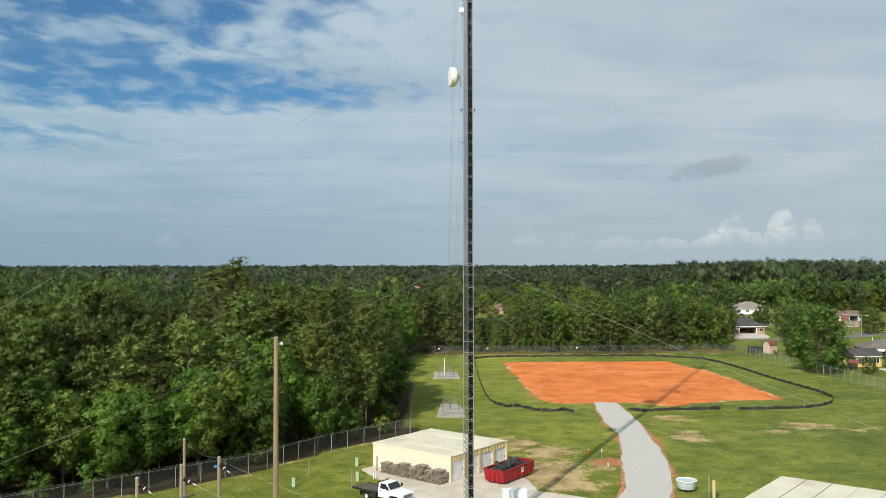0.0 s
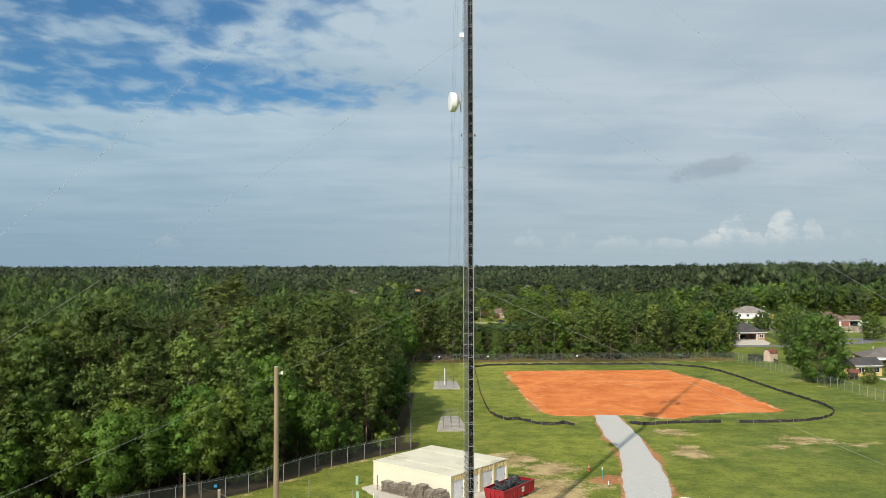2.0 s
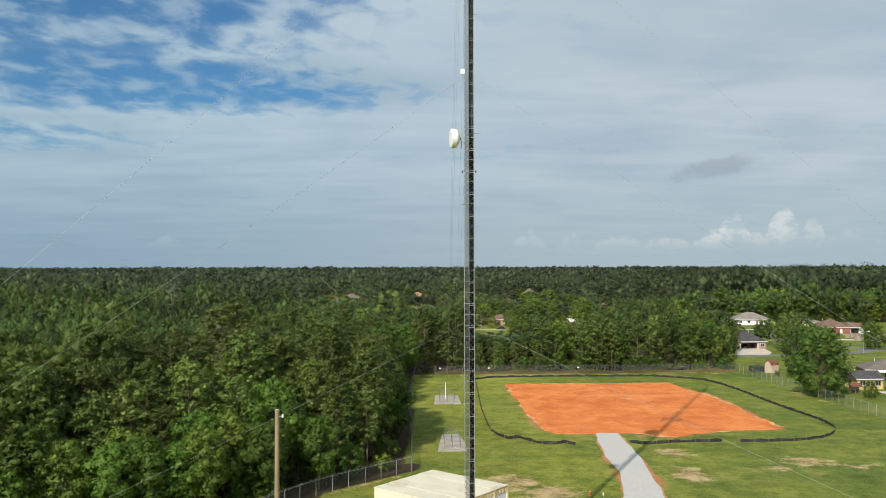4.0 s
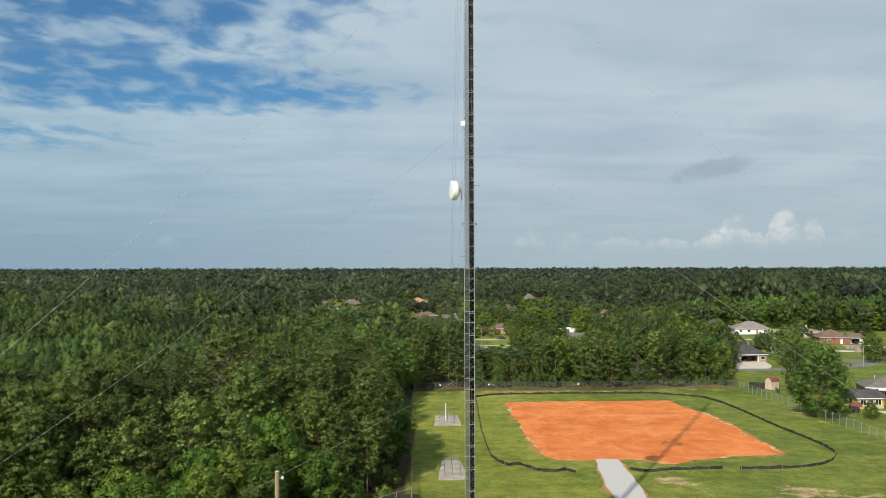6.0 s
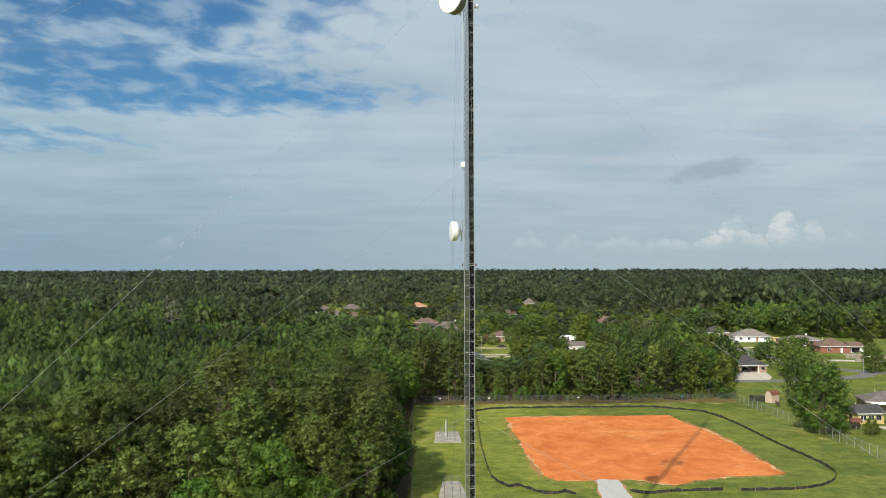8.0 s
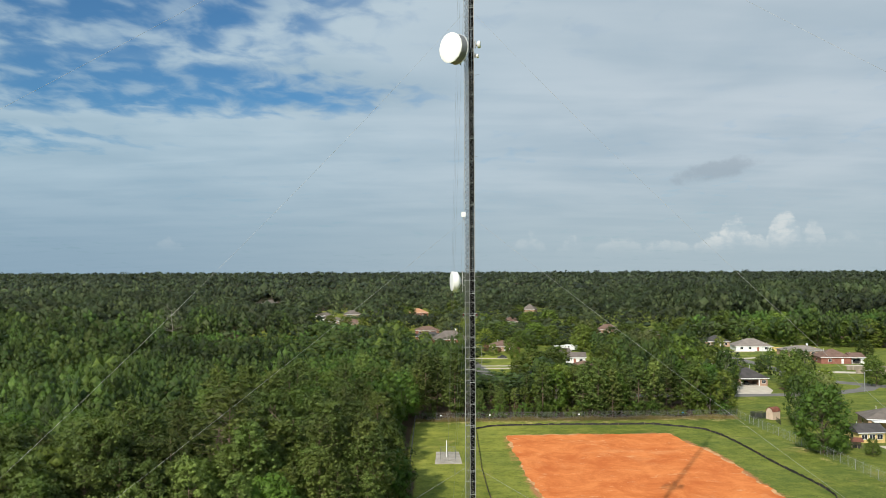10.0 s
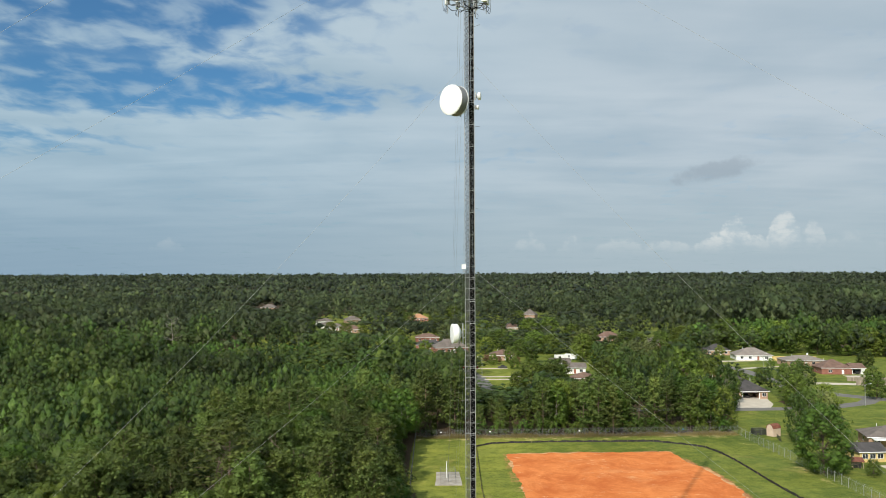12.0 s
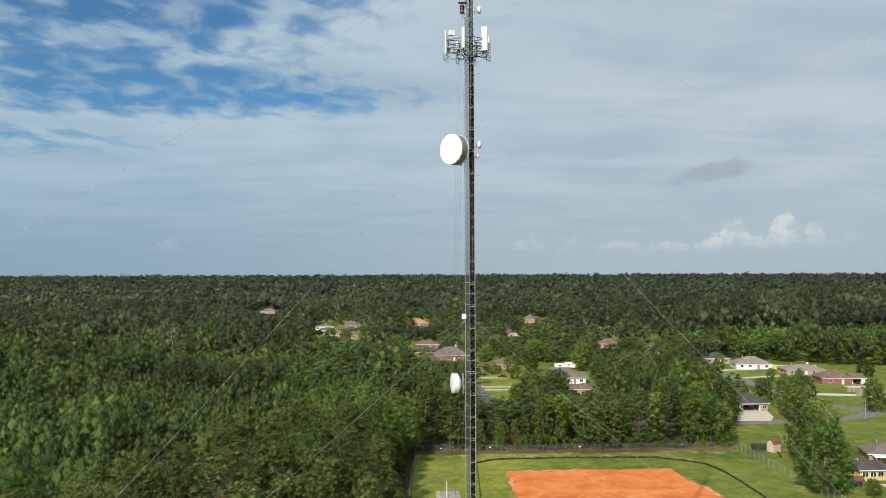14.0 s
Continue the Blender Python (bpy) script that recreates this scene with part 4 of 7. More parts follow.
def ball_mesh():
    """Corners and triangles of a ball of 8 faces."""
    bm = bmesh.new()
    top = [bm.verts.new(p) for p in ((0, 0, 1), (1, 0, 0), (0, 1, 0), (-1, 0, 0), (0, -1, 0), (0, 0, -1))]
    for i in range(4):
        bm.faces.new((top[0], top[1 + i], top[1 + (i + 1) % 4]))
        bm.faces.new((top[5], top[1 + (i + 1) % 4], top[1 + i]))
    bm.verts.index_update()
    v = np.array([p.co[:] for p in bm.verts])
    f = np.array([[p.index for p in t.verts] for t in bm.faces])
    bm.free()
    return v, f


BALL8 = ball_mesh()


def masses(centre, radii, rng, ball, rough=0.2):
    """Uneven leaf masses: one lump a centre, each turned and dented its own way."""
    v, f = ball
    n, k = len(centre), len(v)
    turn = rng.uniform(0, 2 * np.pi, n)
    c, s_ = np.cos(turn)[:, None], np.sin(turn)[:, None]
    x, y = v[None, :, 0] * c - v[None, :, 1] * s_, v[None, :, 0] * s_ + v[None, :, 1] * c
    w = np.stack([x, y, np.repeat(v[None, :, 2], n, 0)], axis=2) * (1 + rng.uniform(-rough, rough, (n, k, 1)))
    out = centre[:, None, :] + w * radii[:, None, :]
    face = w / radii[:, None, :]
    face /= np.linalg.norm(face, axis=2)[:, :, None]
    return out.reshape(-1, 3), (f[None] + (np.arange(n) * k)[:, None, None]).reshape(-1, 3), face.reshape(-1, 3)


def leafy_mesh(name, mass, cards, mass_mat, card_mat):
    """Leaf masses and the loose clumps round them, in one crown, shaded as the crown swells."""
    (mv, mf, mn), (cv, cn) = mass, cards
    n = len(cv) // 3
    me = quick_mesh(name, np.r_[mv, cv], np.r_[mf, clump_faces(n) + len(mv)], mass_mat)
    me.materials.append(card_mat)
    slot = np.zeros(len(mf) + n, dtype=np.int32)
    slot[len(mf):] = 1
    me.polygons.foreach_set("material_index", slot)
    me.polygons.foreach_set("use_smooth", np.full(len(slot), True))
    me.normals_split_custom_set_from_vertices(np.r_[mn, cn].astype(np.float32))
    return me


def lobed_points(rng, n, height, radius, base, lobes, small=1.0, shape=0.6):
    """A heap of overlapping lobes that makes a crown, and points on its outer skin."""
    k = np.arange(lobes)
    h = (k + rng.uniform(0, 1, lobes)) / lobes
    wide = np.clip(np.sin(np.pi * np.clip(h * 0.78 + 0.17, 0, 1)), 0.08, 1) ** shape
    turn = k * 2.4 + rng.uniform(-0.7, 0.7, lobes)
    dist = np.sqrt(rng.uniform(0.25, 0.92, lobes)) * wide * radius * 0.86
    lr = radius * rng.uniform(0.20, 0.36, lobes) * small
    c = np.c_[dist * np.cos(turn), dist * np.sin(turn), base + lr * 0.5 + h * (height - base - lr * 1.3)]
    pick = rng.choice(lobes, n * 4, p=lr**2 / np.sum(lr**2))
    d = rng.normal(size=(n * 4, 3))
    d[:, 2] = d[:, 2] * 0.85 + 0.22
    d /= np.linalg.norm(d, axis=1)[:, None]
    r = lr[pick] * (0.66 + 0.56 * rng.uniform(0, 1, n * 4))
    p = c[pick] + d * r[:, None] * np.array([1, 1, 0.85])
    # leave out what lies buried in other lobes
    near = np.full(len(p), 9.0)
    for q, q_r in zip(c, lr):
        near = np.minimum(near, np.linalg.norm((p - q) / np.array([1, 1, 0.85]), axis=1) / q_r)
    good = np.flatnonzero(near > 0.62)[:n]
    return p[good], c, d[good], lr


def broad_tree_data(seed, height, radius, base, leaves, leaf, material, bark, lobes=46, small=1.0):
    rng = np.random.default_rng(seed)
    p, c, d, lr = lobed_points(rng, leaves, height, radius, base, lobes, small)
    away = p - np.array([0, 0, base + 0.40 * (height - base)])
    d = d + 0.8 * away / np.linalg.norm(away, axis=1)[:, None]
    d /= np.linalg.norm(d, axis=1)[:, None]
    mass = masses(c, lr[:, None] * np.array([[0.60, 0.60, 0.50]]), rng, BALL8, 0.3)
    crown = leafy_mesh("crown", mass, clumps(p, rng.uniform(0.5, 1.3, len(p)) * leaf, rng, d, bias=1.0), MASS[material.name], material)
    g = Geo()
    r0 = 0.011 * height + 0.04
    bend = [Vector((0, 0, 0))]
    for k in range(1, 6):
        bend.append(Vector((rng.normal() * 0.12, rng.normal() * 0.12, height * 0.8 * k / 5)) + Vector((bend[-1].x, bend[-1].y, 0)))
    for k in range(5):
        g.tube(bend[k], bend[k + 1], r0 * (1 - 0.17 * k), r0 * (1 - 0.17 * (k + 1)), n=7, caps=False)
    for q in c[::2]:
        start = min(max(1, int(q[2] / height * 4.5)), 4)
        g.tube(bend[start], Vector(q), r0 * 0.28, r0 * 0.06, n=5, caps=False)
    return g.data("trunk", bark), crown


def pine_shape(rng, height, radius, bare_share, branches, tufts, lean=(0, 0)):
    """Roots and tips of a pine's branches, and the places and sizes of the needle tufts along them."""
    roots, tips, spots, sizes = [], [], [], []
    for k in range(branches):
        q = (k + rng.uniform(0, 1)) / branches
        z = height * (bare_share + (0.97 - bare_share) * q)
        full = (0.45 + 0.55 * min(1.0, q / 0.28)) * (1 - 0.72 * max(0.0, (q - 0.28) / 0.72) ** 1.5)
        reach = radius * full * rng.uniform(0.62, 1.12)
        a = k * 2.4 + rng.uniform(-0.7, 0.7)
        rise = reach * (rng.uniform(-0.15, 0.30) + 0.55 * q)
        root = np.array((lean[0] * z * z / height, lean[1] * z * z / height, z))
        tip = root + np.array((reach * math.cos(a), reach * math.sin(a), rise))
        roots.append(root)
        tips.append(tip)
        for j in range(tufts):
            along_ = 1.0 - 0.62 * j / tufts + rng.uniform(-0.06, 0.06)
            side = rng.normal(size=3) * np.array([1, 1, 0.55]) * reach * 0.13
            spots.append(root + (tip - root) * along_ + side)
            sizes.append(rng.uniform(0.75, 1.25))
    spots.append(np.array((lean[0] * height, lean[1] * height, height * 0.985)))
    sizes.append(0.9)
    return roots, tips, np.array(spots), np.array(sizes)


def tuft_cards(rng, spots, sizes, per, reach, leaf, middle, slim=0.30):
    """Slender needle sprays that stand out of each tuft on all sides, more of them upwards."""
    pick = np.repeat(np.arange(len(spots)), per)
    d = rng.normal(size=(len(pick), 3))
    d[:, 2] = d[:, 2] * 0.75 + 0.35
    d /= np.linalg.norm(d, axis=1)[:, None]
    p = spots[pick] + d * (sizes[pick] * reach * rng.uniform(0.55, 1.25, len(pick)))[:, None]
    away = p - np.array(middle)
    away /= np.linalg.norm(away, axis=1)[:, None]
    crown = d * 0.7 + away * 0.7 + np.array([0, 0, 0.25])
    return clumps(p, rng.uniform(0.6, 1.3, len(pick)) * leaf, rng, d, up=0.5, slim=slim, bias=0.75, crown=crown, astray=0.7)


def pine_data(seed, height, radius, bare_share, branches, tufts, per, reach, leaf, material):
    rng = np.random.default_rng(seed)
    g = Geo()
    r0 = 0.0085 * height + 0.04
    lean = rng.normal(size=2) * 0.012
    axis = [Vector((lean[0] * h * h / height, lean[1] * h * h / height, h)) for h in np.linspace(0, height * 0.98, 7)]
    for k in range(6):
        g.tube(axis[k], axis[k + 1], r0 * (1 - 0.15 * k), r0 * (1 - 0.15 * (k + 1)), n=7, caps=False)
    roots, tips, spots, sizes = pine_shape(rng, height, radius, bare_share, branches, tufts, lean)
    for k, (a, b) in enumerate(zip(roots, tips)):
        g.tube(Vector(a), Vector(b), r0 * 0.24 * (1 - 0.6 * k / branches), 0.012, n=4, caps=False)
    # dead snags under the crown
    for _ in range(7):
        z, a, long = height * rng.uniform(0.12, bare_share + 0.05), rng.uniform(0, 6.28), rng.uniform(0.6, 1.9)
        g.tube((lean[0] * z * z / height, lean[1] * z * z / height, z), (long * math.cos(a), long * math.sin(a), z + rng.uniform(-0.3, 0.3)), 0.03, 0.008, n=4, caps=False)
    mass = masses(spots, sizes[:, None] * reach * np.array([[0.52, 0.52, 0.42]]), rng, BALL8, 0.25)
    crown = leafy_mesh("crown", mass, tuft_cards(rng, spots, sizes, per, reach, leaf, (0, 0, height * (0.45 + 0.4 * bare_share))), MASS[material.name], material)
    return g.data("trunk", BARK_PINE), crown


def tree_kinds():
    shapes = ((12.0, 4.0, 2.8, LEAF_BRIGHT, BARK), (14.0, 4.6, 2.6, LEAF, BARK), (10.0, 3.5, 2.4, LEAF_BRIGHT, BARK_PALE), (16.0, 5.2, 3.4, LEAF, BARK), (13.0, 3.8, 2.4, LEAF, BARK))
    broad = [broad_tree_data(10 + k, h, r, b, 4200, 0.48, mat, bark, 48, 0.92) for k, (h, r, b, mat, bark) in enumerate(shapes)]
    broad_far = [broad_tree_data(20 + k, h, r, b * 0.4, 1600, 0.66, mat, bark, 36, 0.95) for k, (h, r, b, mat, bark) in enumerate(shapes)]
    shapes = ((18, 3.9, 0.30), (20, 4.2, 0.34), (16, 3.6, 0.24), (22, 4.6, 0.38), (14, 3.3, 0.20))
    pine = [pine_data(30 + k, h, r, b, 64, 4, 11, 0.58, 0.70, NEEDLE) for k, (h, r, b) in enumerate(shapes)]
    pine_far = [pine_data(40 + k, h, r, b * 0.5, 34, 3, 10, 0.86, 0.88, NEEDLE) for k, (h, r, b) in enumerate(shapes)]
    shrub = [broad_tree_data(50 + k, h, r, 0.15, 420, 0.46, mat, BARK, 12) for k, (h, r, mat) in enumerate(((3.4, 2.0, LEAF), (4.6, 2.2, LEAF_BRIGHT)))]
    return broad, broad_far, pine, pine_far, shrub


BROAD, BROAD_FAR, PINE, PINE_FAR, SHRUB = tree_kinds()
BROAD_H, PINE_H, SHRUB_H = (12.0, 14.0, 10.0, 16.0, 13.0), (18, 20, 16, 22, 14), (3.4, 4.6)


def plant(name, data, x, y, scale, turn, label, category, group, lift=1.0):
    ob = new(name)
    ob.empty_display_size = 0.3
    ob.matrix_basis = pose(x, y, 0, 0, 0, turn)
    ob.scale = (scale, scale, scale * lift)
    tagged(ob, label, category, group)
    for piece, me in zip(("trunk", "crown"), data):
        child = new(piece, me)
        child.parent = ob
    return ob


# trees that stand alone: kind, x, y, height, label
GARDEN = [broad_tree_data(70, 15.5, 6.4, 0.2, 7000, 0.50, LEAF_GARDEN, BARK, 120, 0.70), broad_tree_data(71, 13.0, 6.0, 0.6, 2900, 0.62, LEAF, BARK, 64, 0.80), broad_tree_data(72, 12.0, 5.2, 0.4, 2500, 0.60, LEAF, BARK, 60, 0.80),
          broad_tree_data(73, 13.0, 6.4, 0.5, 2300, 0.76, LEAF_KHAKI, BARK, 52, 0.82), broad_tree_data(74, 14.0, 5.6, 0.4, 3400, 0.60, LEAF_MID, BARK_PALE, 70, 0.78)]
GARDEN_H = (15.5, 13.0, 12.0, 13.0, 14.0)
# kind, x, y, height, spread
SOLO = [(0, 87.6, 195.0, 16.4, 1.10), (4, 95.6, 229, 14.2, 0.66), (4, 101.5, 233, 15.0, 0.8), (3, 107.0, 239, 13.5, 0.75), (2, 98, 312, 14.5, 0.9), (4, 124, 301, 14.5, 1.1), (4, 131, 306, 13.5, 1.0), (4, 92.8, 278, 16.6, 0.72), (4, 78.5, 249, 12.6, 1.4),
        (2, 156.5, 305, 9.5, 1.3), (2, 168, 330, 9.0, 1.2), (1, 108.8, 203.5, 5.5, 0.9), (2, 118, 262, 12.0, 1.1), (2, 42, 324, 13.5, 1.2), (2, 45, 334, 12.5, 1.1), (1, 33.5, 327, 12.5, 1.25), (2, 40, 316, 12.5, 1.1), (2, 33, 400, 6.5, 1.1), (2, 24, 418, 6.0, 1.1),
        (2, 120, 288, 12, 1.0), (1, 142, 352, 8, 1.0), (2, 90, 300, 12, 1.0), (2, 152, 392, 6, 1.0), (2, 190, 352, 7, 1.2), (1, 200, 400, 9, 1.2), (2, 168, 398, 5, 1.2), (2, 144, 440, 8, 1.0),
        (1, 51, 478, 13, 1.5), (2, 60, 590, 14, 1.5), (1, 73, 592, 15, 1.4), (1, 71, 432, 15, 1.1), (3, 84, 505, 13, 1.2), (3, 85, 384, 15.5, 1.0), (3, 95, 398, 14, 1.0), (2, 66, 342, 13, 1.2), (1, 100, 330, 13, 1.0),
        (2, 122, 474, 13, 1.3), (2, 138, 492, 15, 1.2), (2, 116, 524, 7, 1.5), (2, 97, 552, 8, 1.5), (1, 134, 356, 6, 1.4), (2, 23, 474, 10, 1.3), (2, -11, 470, 8.5, 1.3), (1, -24, 480, 10, 1.2), (2, -10, 764, 9, 1.6), (2, -42, 770, 14, 1.3), (2, 8, 790, 15, 1.5),
        (2, -60, 612, 8, 1.4), (1, -85, 622, 10, 1.3), (2, -52, 650, 13, 1.4), (2, -112, 680, 12, 1.4), (3, 0, 560, 12, 1.3), (2, 16, 545, 13, 1.4), (2, 60, 635, 10, 1.4), (2, 42, 632, 9, 1.4), (1, 83, 545, 13, 1.3), (2, 70, 790, 10, 1.6), (2, 33, 425, 9, 1.1), (1, 44, 428, 9, 1.0), (1, 28, 322, 8.5, 1.2), (2, 14.5, 286, 6.6, 1.2), (2, 20.5, 288, 7.2, 1.2), (1, 27, 287, 8, 1.1), (2, 100, 296, 11.5, 1.1), (2, 97, 191, 4.2, 1.1), (2, 88, 312, 19, 1.1), (2, 80, 300, 14, 1.1), (2, 76, 326, 12.5, 1.1), (1, 92, 340, 13, 1.2),
        (2, 148, 502, 15, 1.4), (1, 163, 497, 16, 1.4), (2, 178, 482, 15, 1.5), (1, 193, 474, 16, 1.3), (2, 207, 466, 15, 1.4), (1, 220, 458, 15, 1.4), (2, 170, 515, 18, 1.3), (2, 198, 495, 18, 1.3), (1, 232, 454, 14, 1.4), (2, 246, 446, 13, 1.4), (1, 240, 472, 15, 1.4), (2, 258, 462, 15, 1.4),
        (2, 60, 472, 12, 1.2), (1, 76, 458, 11, 1.2), (2, 90, 452, 12.5, 1.2), (1, 101, 470, 13, 1.2), (2, 111, 482, 12, 1.2), (2, 41, 458, 10, 1.2), (1, 126, 452, 10.5, 1.2), (2, 84, 420, 11, 1.1), (2, 75, 368, 10, 1.1), (1, 83, 354, 11.5, 1.1),
        (2, 48, 366, 8, 1.1), (2, 71, 398, 8.5, 1.1), (1, 104, 418, 11, 1.2), (2, 112, 398, 10, 1.2), (2, 120, 420, 9, 1.2), (2, 94, 436, 11, 1.2), (1, 128, 398, 7, 1.2), (2, 15, 500, 11, 1.2), (2, 34, 505, 12, 1.3), (1, -30, 520, 12, 1.3),
        (2, -45, 560, 12, 1.3), (2, 28, 600, 12, 1.4), (1, -5, 620, 13, 1.4), (2, -30, 700, 13, 1.4), (1, 20, 690, 13, 1.4), (2, -70, 590, 11, 1.3), (2, -100, 610, 13, 1.4), (1, -125, 640, 13, 1.4)]
CLEAR = []  # the camera's sight lines, kept low: x, y, half width, height that must stay in view


def stands(x, y):
    """Whether a wood grows here, and how tall its trees may be."""
    if inside(x, y, COMPOUND) or near_line(x, y, LEFT_FENCE + BACK_FENCE[1:] + FAR_FENCE[1:] + RIGHT_FENCE[1:]) < 2.2:
        return 0.0
    for a, b, w, d in LAWNS:
        if abs(x - a) < w and abs(y - b) < d:
            return 0.0
    if x > 82 and y < 262:
        return 0.0
    best = 40.0
    if 22 < x < 112 and 292 < y < 460 and noise.noise((x * 0.31, y * 0.27, 4.0)) < 0.12:
        return 0.0
    # trees are cut to fit the view from the top of the camera's climb
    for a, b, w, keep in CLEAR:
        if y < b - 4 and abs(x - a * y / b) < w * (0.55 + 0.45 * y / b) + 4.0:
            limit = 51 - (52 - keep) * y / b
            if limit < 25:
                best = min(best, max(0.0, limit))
    return max(best, 7.8) if 233 < y < 290 else best


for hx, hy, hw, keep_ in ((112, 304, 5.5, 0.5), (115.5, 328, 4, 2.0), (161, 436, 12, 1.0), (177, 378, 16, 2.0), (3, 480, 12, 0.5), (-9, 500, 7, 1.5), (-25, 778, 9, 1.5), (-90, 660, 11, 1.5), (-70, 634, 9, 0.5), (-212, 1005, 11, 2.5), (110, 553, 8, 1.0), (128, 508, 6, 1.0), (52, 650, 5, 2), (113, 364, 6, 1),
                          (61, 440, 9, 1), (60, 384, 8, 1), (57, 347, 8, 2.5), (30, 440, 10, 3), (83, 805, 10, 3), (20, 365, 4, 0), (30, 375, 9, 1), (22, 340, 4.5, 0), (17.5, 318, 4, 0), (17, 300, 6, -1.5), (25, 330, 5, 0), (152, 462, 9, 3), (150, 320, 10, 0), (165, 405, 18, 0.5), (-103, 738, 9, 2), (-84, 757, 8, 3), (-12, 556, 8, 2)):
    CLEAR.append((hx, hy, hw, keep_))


def canopy(x, y):
    """How tall the wood grows: low along the near fence and the clearing's side, tall inside."""
    front, side = near_line(x, y, LEFT_FENCE), near_line(x, y, BACK_FENCE)
    inside_ = 18.6 + 4.2 * noise.noise((x * 0.045, y * 0.045, 6.0)) + 2.0 * noise.noise((x * 0.015, y * 0.015, 2.0))
    if y > 195 and x < 0:
        inside_ -= 2.5
    rise = min(1.0, max(0.0, (front - 5.5) / 9.0)) if y < 135 else 1.0
    inside_ = 10.6 + (inside_ - 10.6) * rise
    return min(inside_, 12.2 + 0.42 * side + (1.5 if y < 140 else 0.0))


def make_woods():
    rng = np.random.default_rng(77)
    spots = []
    y = 78.0
    while y < 330:
        gap = 4.3 if y < 130 else 5.6 if y < 165 else 7.2 if y < 234 else 6.2 if y < 262 else 7.2
        for x in np.arange(-0.55 * y - 12, 0.55 * y + 12, gap):
            px, py = x + rng.uniform(-0.42, 0.42) * gap, y + rng.uniform(-0.42, 0.42) * gap
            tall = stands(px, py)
            if tall > 2.5 and math.hypot(px + 32.5, py - 126) > 5.0:
                spots.append((px, py, tall))
        y += gap
    # the wood nearest the compound becomes trees of their own
    rim = LEFT_FENCE + BACK_FENCE[1:] + FAR_FENCE[1:]
    spots.sort(key=lambda s: near_line(s[0], s[1], rim) + (0.25 * max(0, s[1] - 150)))
    near, rest = spots[:300], spots[300:]
    for px, py, tall in near:
        edge = near_line(px, py, rim)
        u = rng.uniform()
        stand = noise.noise((px * 0.03, py * 0.03, 2.0))
        belt = py > 236
        top = canopy(px, py) * rng.uniform(0.84, 1.10)
        leafy = (1.0 if edge < 9 else 0.40) if not belt else (0.22 if px < 66 else 0.5) + 0.6 * stand
        if px > -24 and 108 < py < 200:
            leafy = 0.12 if edge < 16 else 0.22
            if edge < 7 and py < 118:
                leafy, top = 0.75, min(top, rng.uniform(8.0, 10.5))
        if px < -8 and py > 195:
            leafy = 0.75
        if px < -38 and edge > 9:
            leafy = 0.2
        if tall < 7:
            k = int(rng.integers(0, 2))
            plant("shrub", SHRUB[k], px, py, min(tall, 4.5) / SHRUB_H[k], rng.uniform(0, 360), "low green leafy shrub at the wood's edge", "shrub", "shrubs at the wood's edge")
        elif u < leafy:
            k = int(rng.integers(0, 5))
            if edge < 9 and not belt:
                k = (0, 2, 4, 0, 2)[k]
            h = min(rng.uniform(10.5, 16.5) if belt else top, tall)
            plant("broadleaf_tree", (BROAD if py < 195 else BROAD_FAR)[k], px, py, h / BROAD_H[k], rng.uniform(0, 360), "leafy green broadleaf tree in the dense wood", "tree", "broadleaf trees of the wood")
        else:
            k = int(rng.integers(0, 5)) if not belt else (2, 4)[int(rng.integers(0, 2))]
            h = min(rng.uniform(13, 18.5) if belt else top * 1.06, tall)
            plant("pine_tree", (PINE if py < 195 else PINE_FAR)[k], px, py, h / PINE_H[k], rng.uniform(0, 360), "tall dark green pine with a bare lower trunk", "tree", "pines of the wood")
    plant("pine_tree", PINE[3], -32.5, 126, 25.0 / 22 * 1.4, 40, "tallest pine of the wood with a spreading dark crown", "tree", "pines of the wood", 1 / 1.4)
    # low growth along the fence
    for pts, count in ((LEFT_FENCE, 30), (BACK_FENCE, 26), (FAR_FENCE, 60)):
        for _ in range(count):
            i = int(rng.integers(0, len(pts) - 1))
            q = rng.uniform()
            (x0, y0), (x1, y1) = pts[i], pts[i + 1]
            n = Vector((y0 - y1, x1 - x0)).normalized() * rng.uniform(2.2, 5.0)
            k = int(rng.integers(0, 2))
            plant("shrub", SHRUB[k], x0 + (x1 - x0) * q + n.x, y0 + (y1 - y0) * q + n.y, rng.uniform(0.5, 1.2), rng.uniform(0, 360), "low green leafy shrub behind the chain-link fence", "shrub", "shrubs at the wood's edge")
    return rest


REST = make_woods()
for k_, x_, y_, h_, wide_ in SOLO:
    plant("broadleaf_tree", GARDEN[k_], x_, y_, h_ / GARDEN_H[k_] * wide_, x_ * 37 % 360, "spreading green broadleaf tree on a lawn", "tree", "garden trees", 1 / wide_)


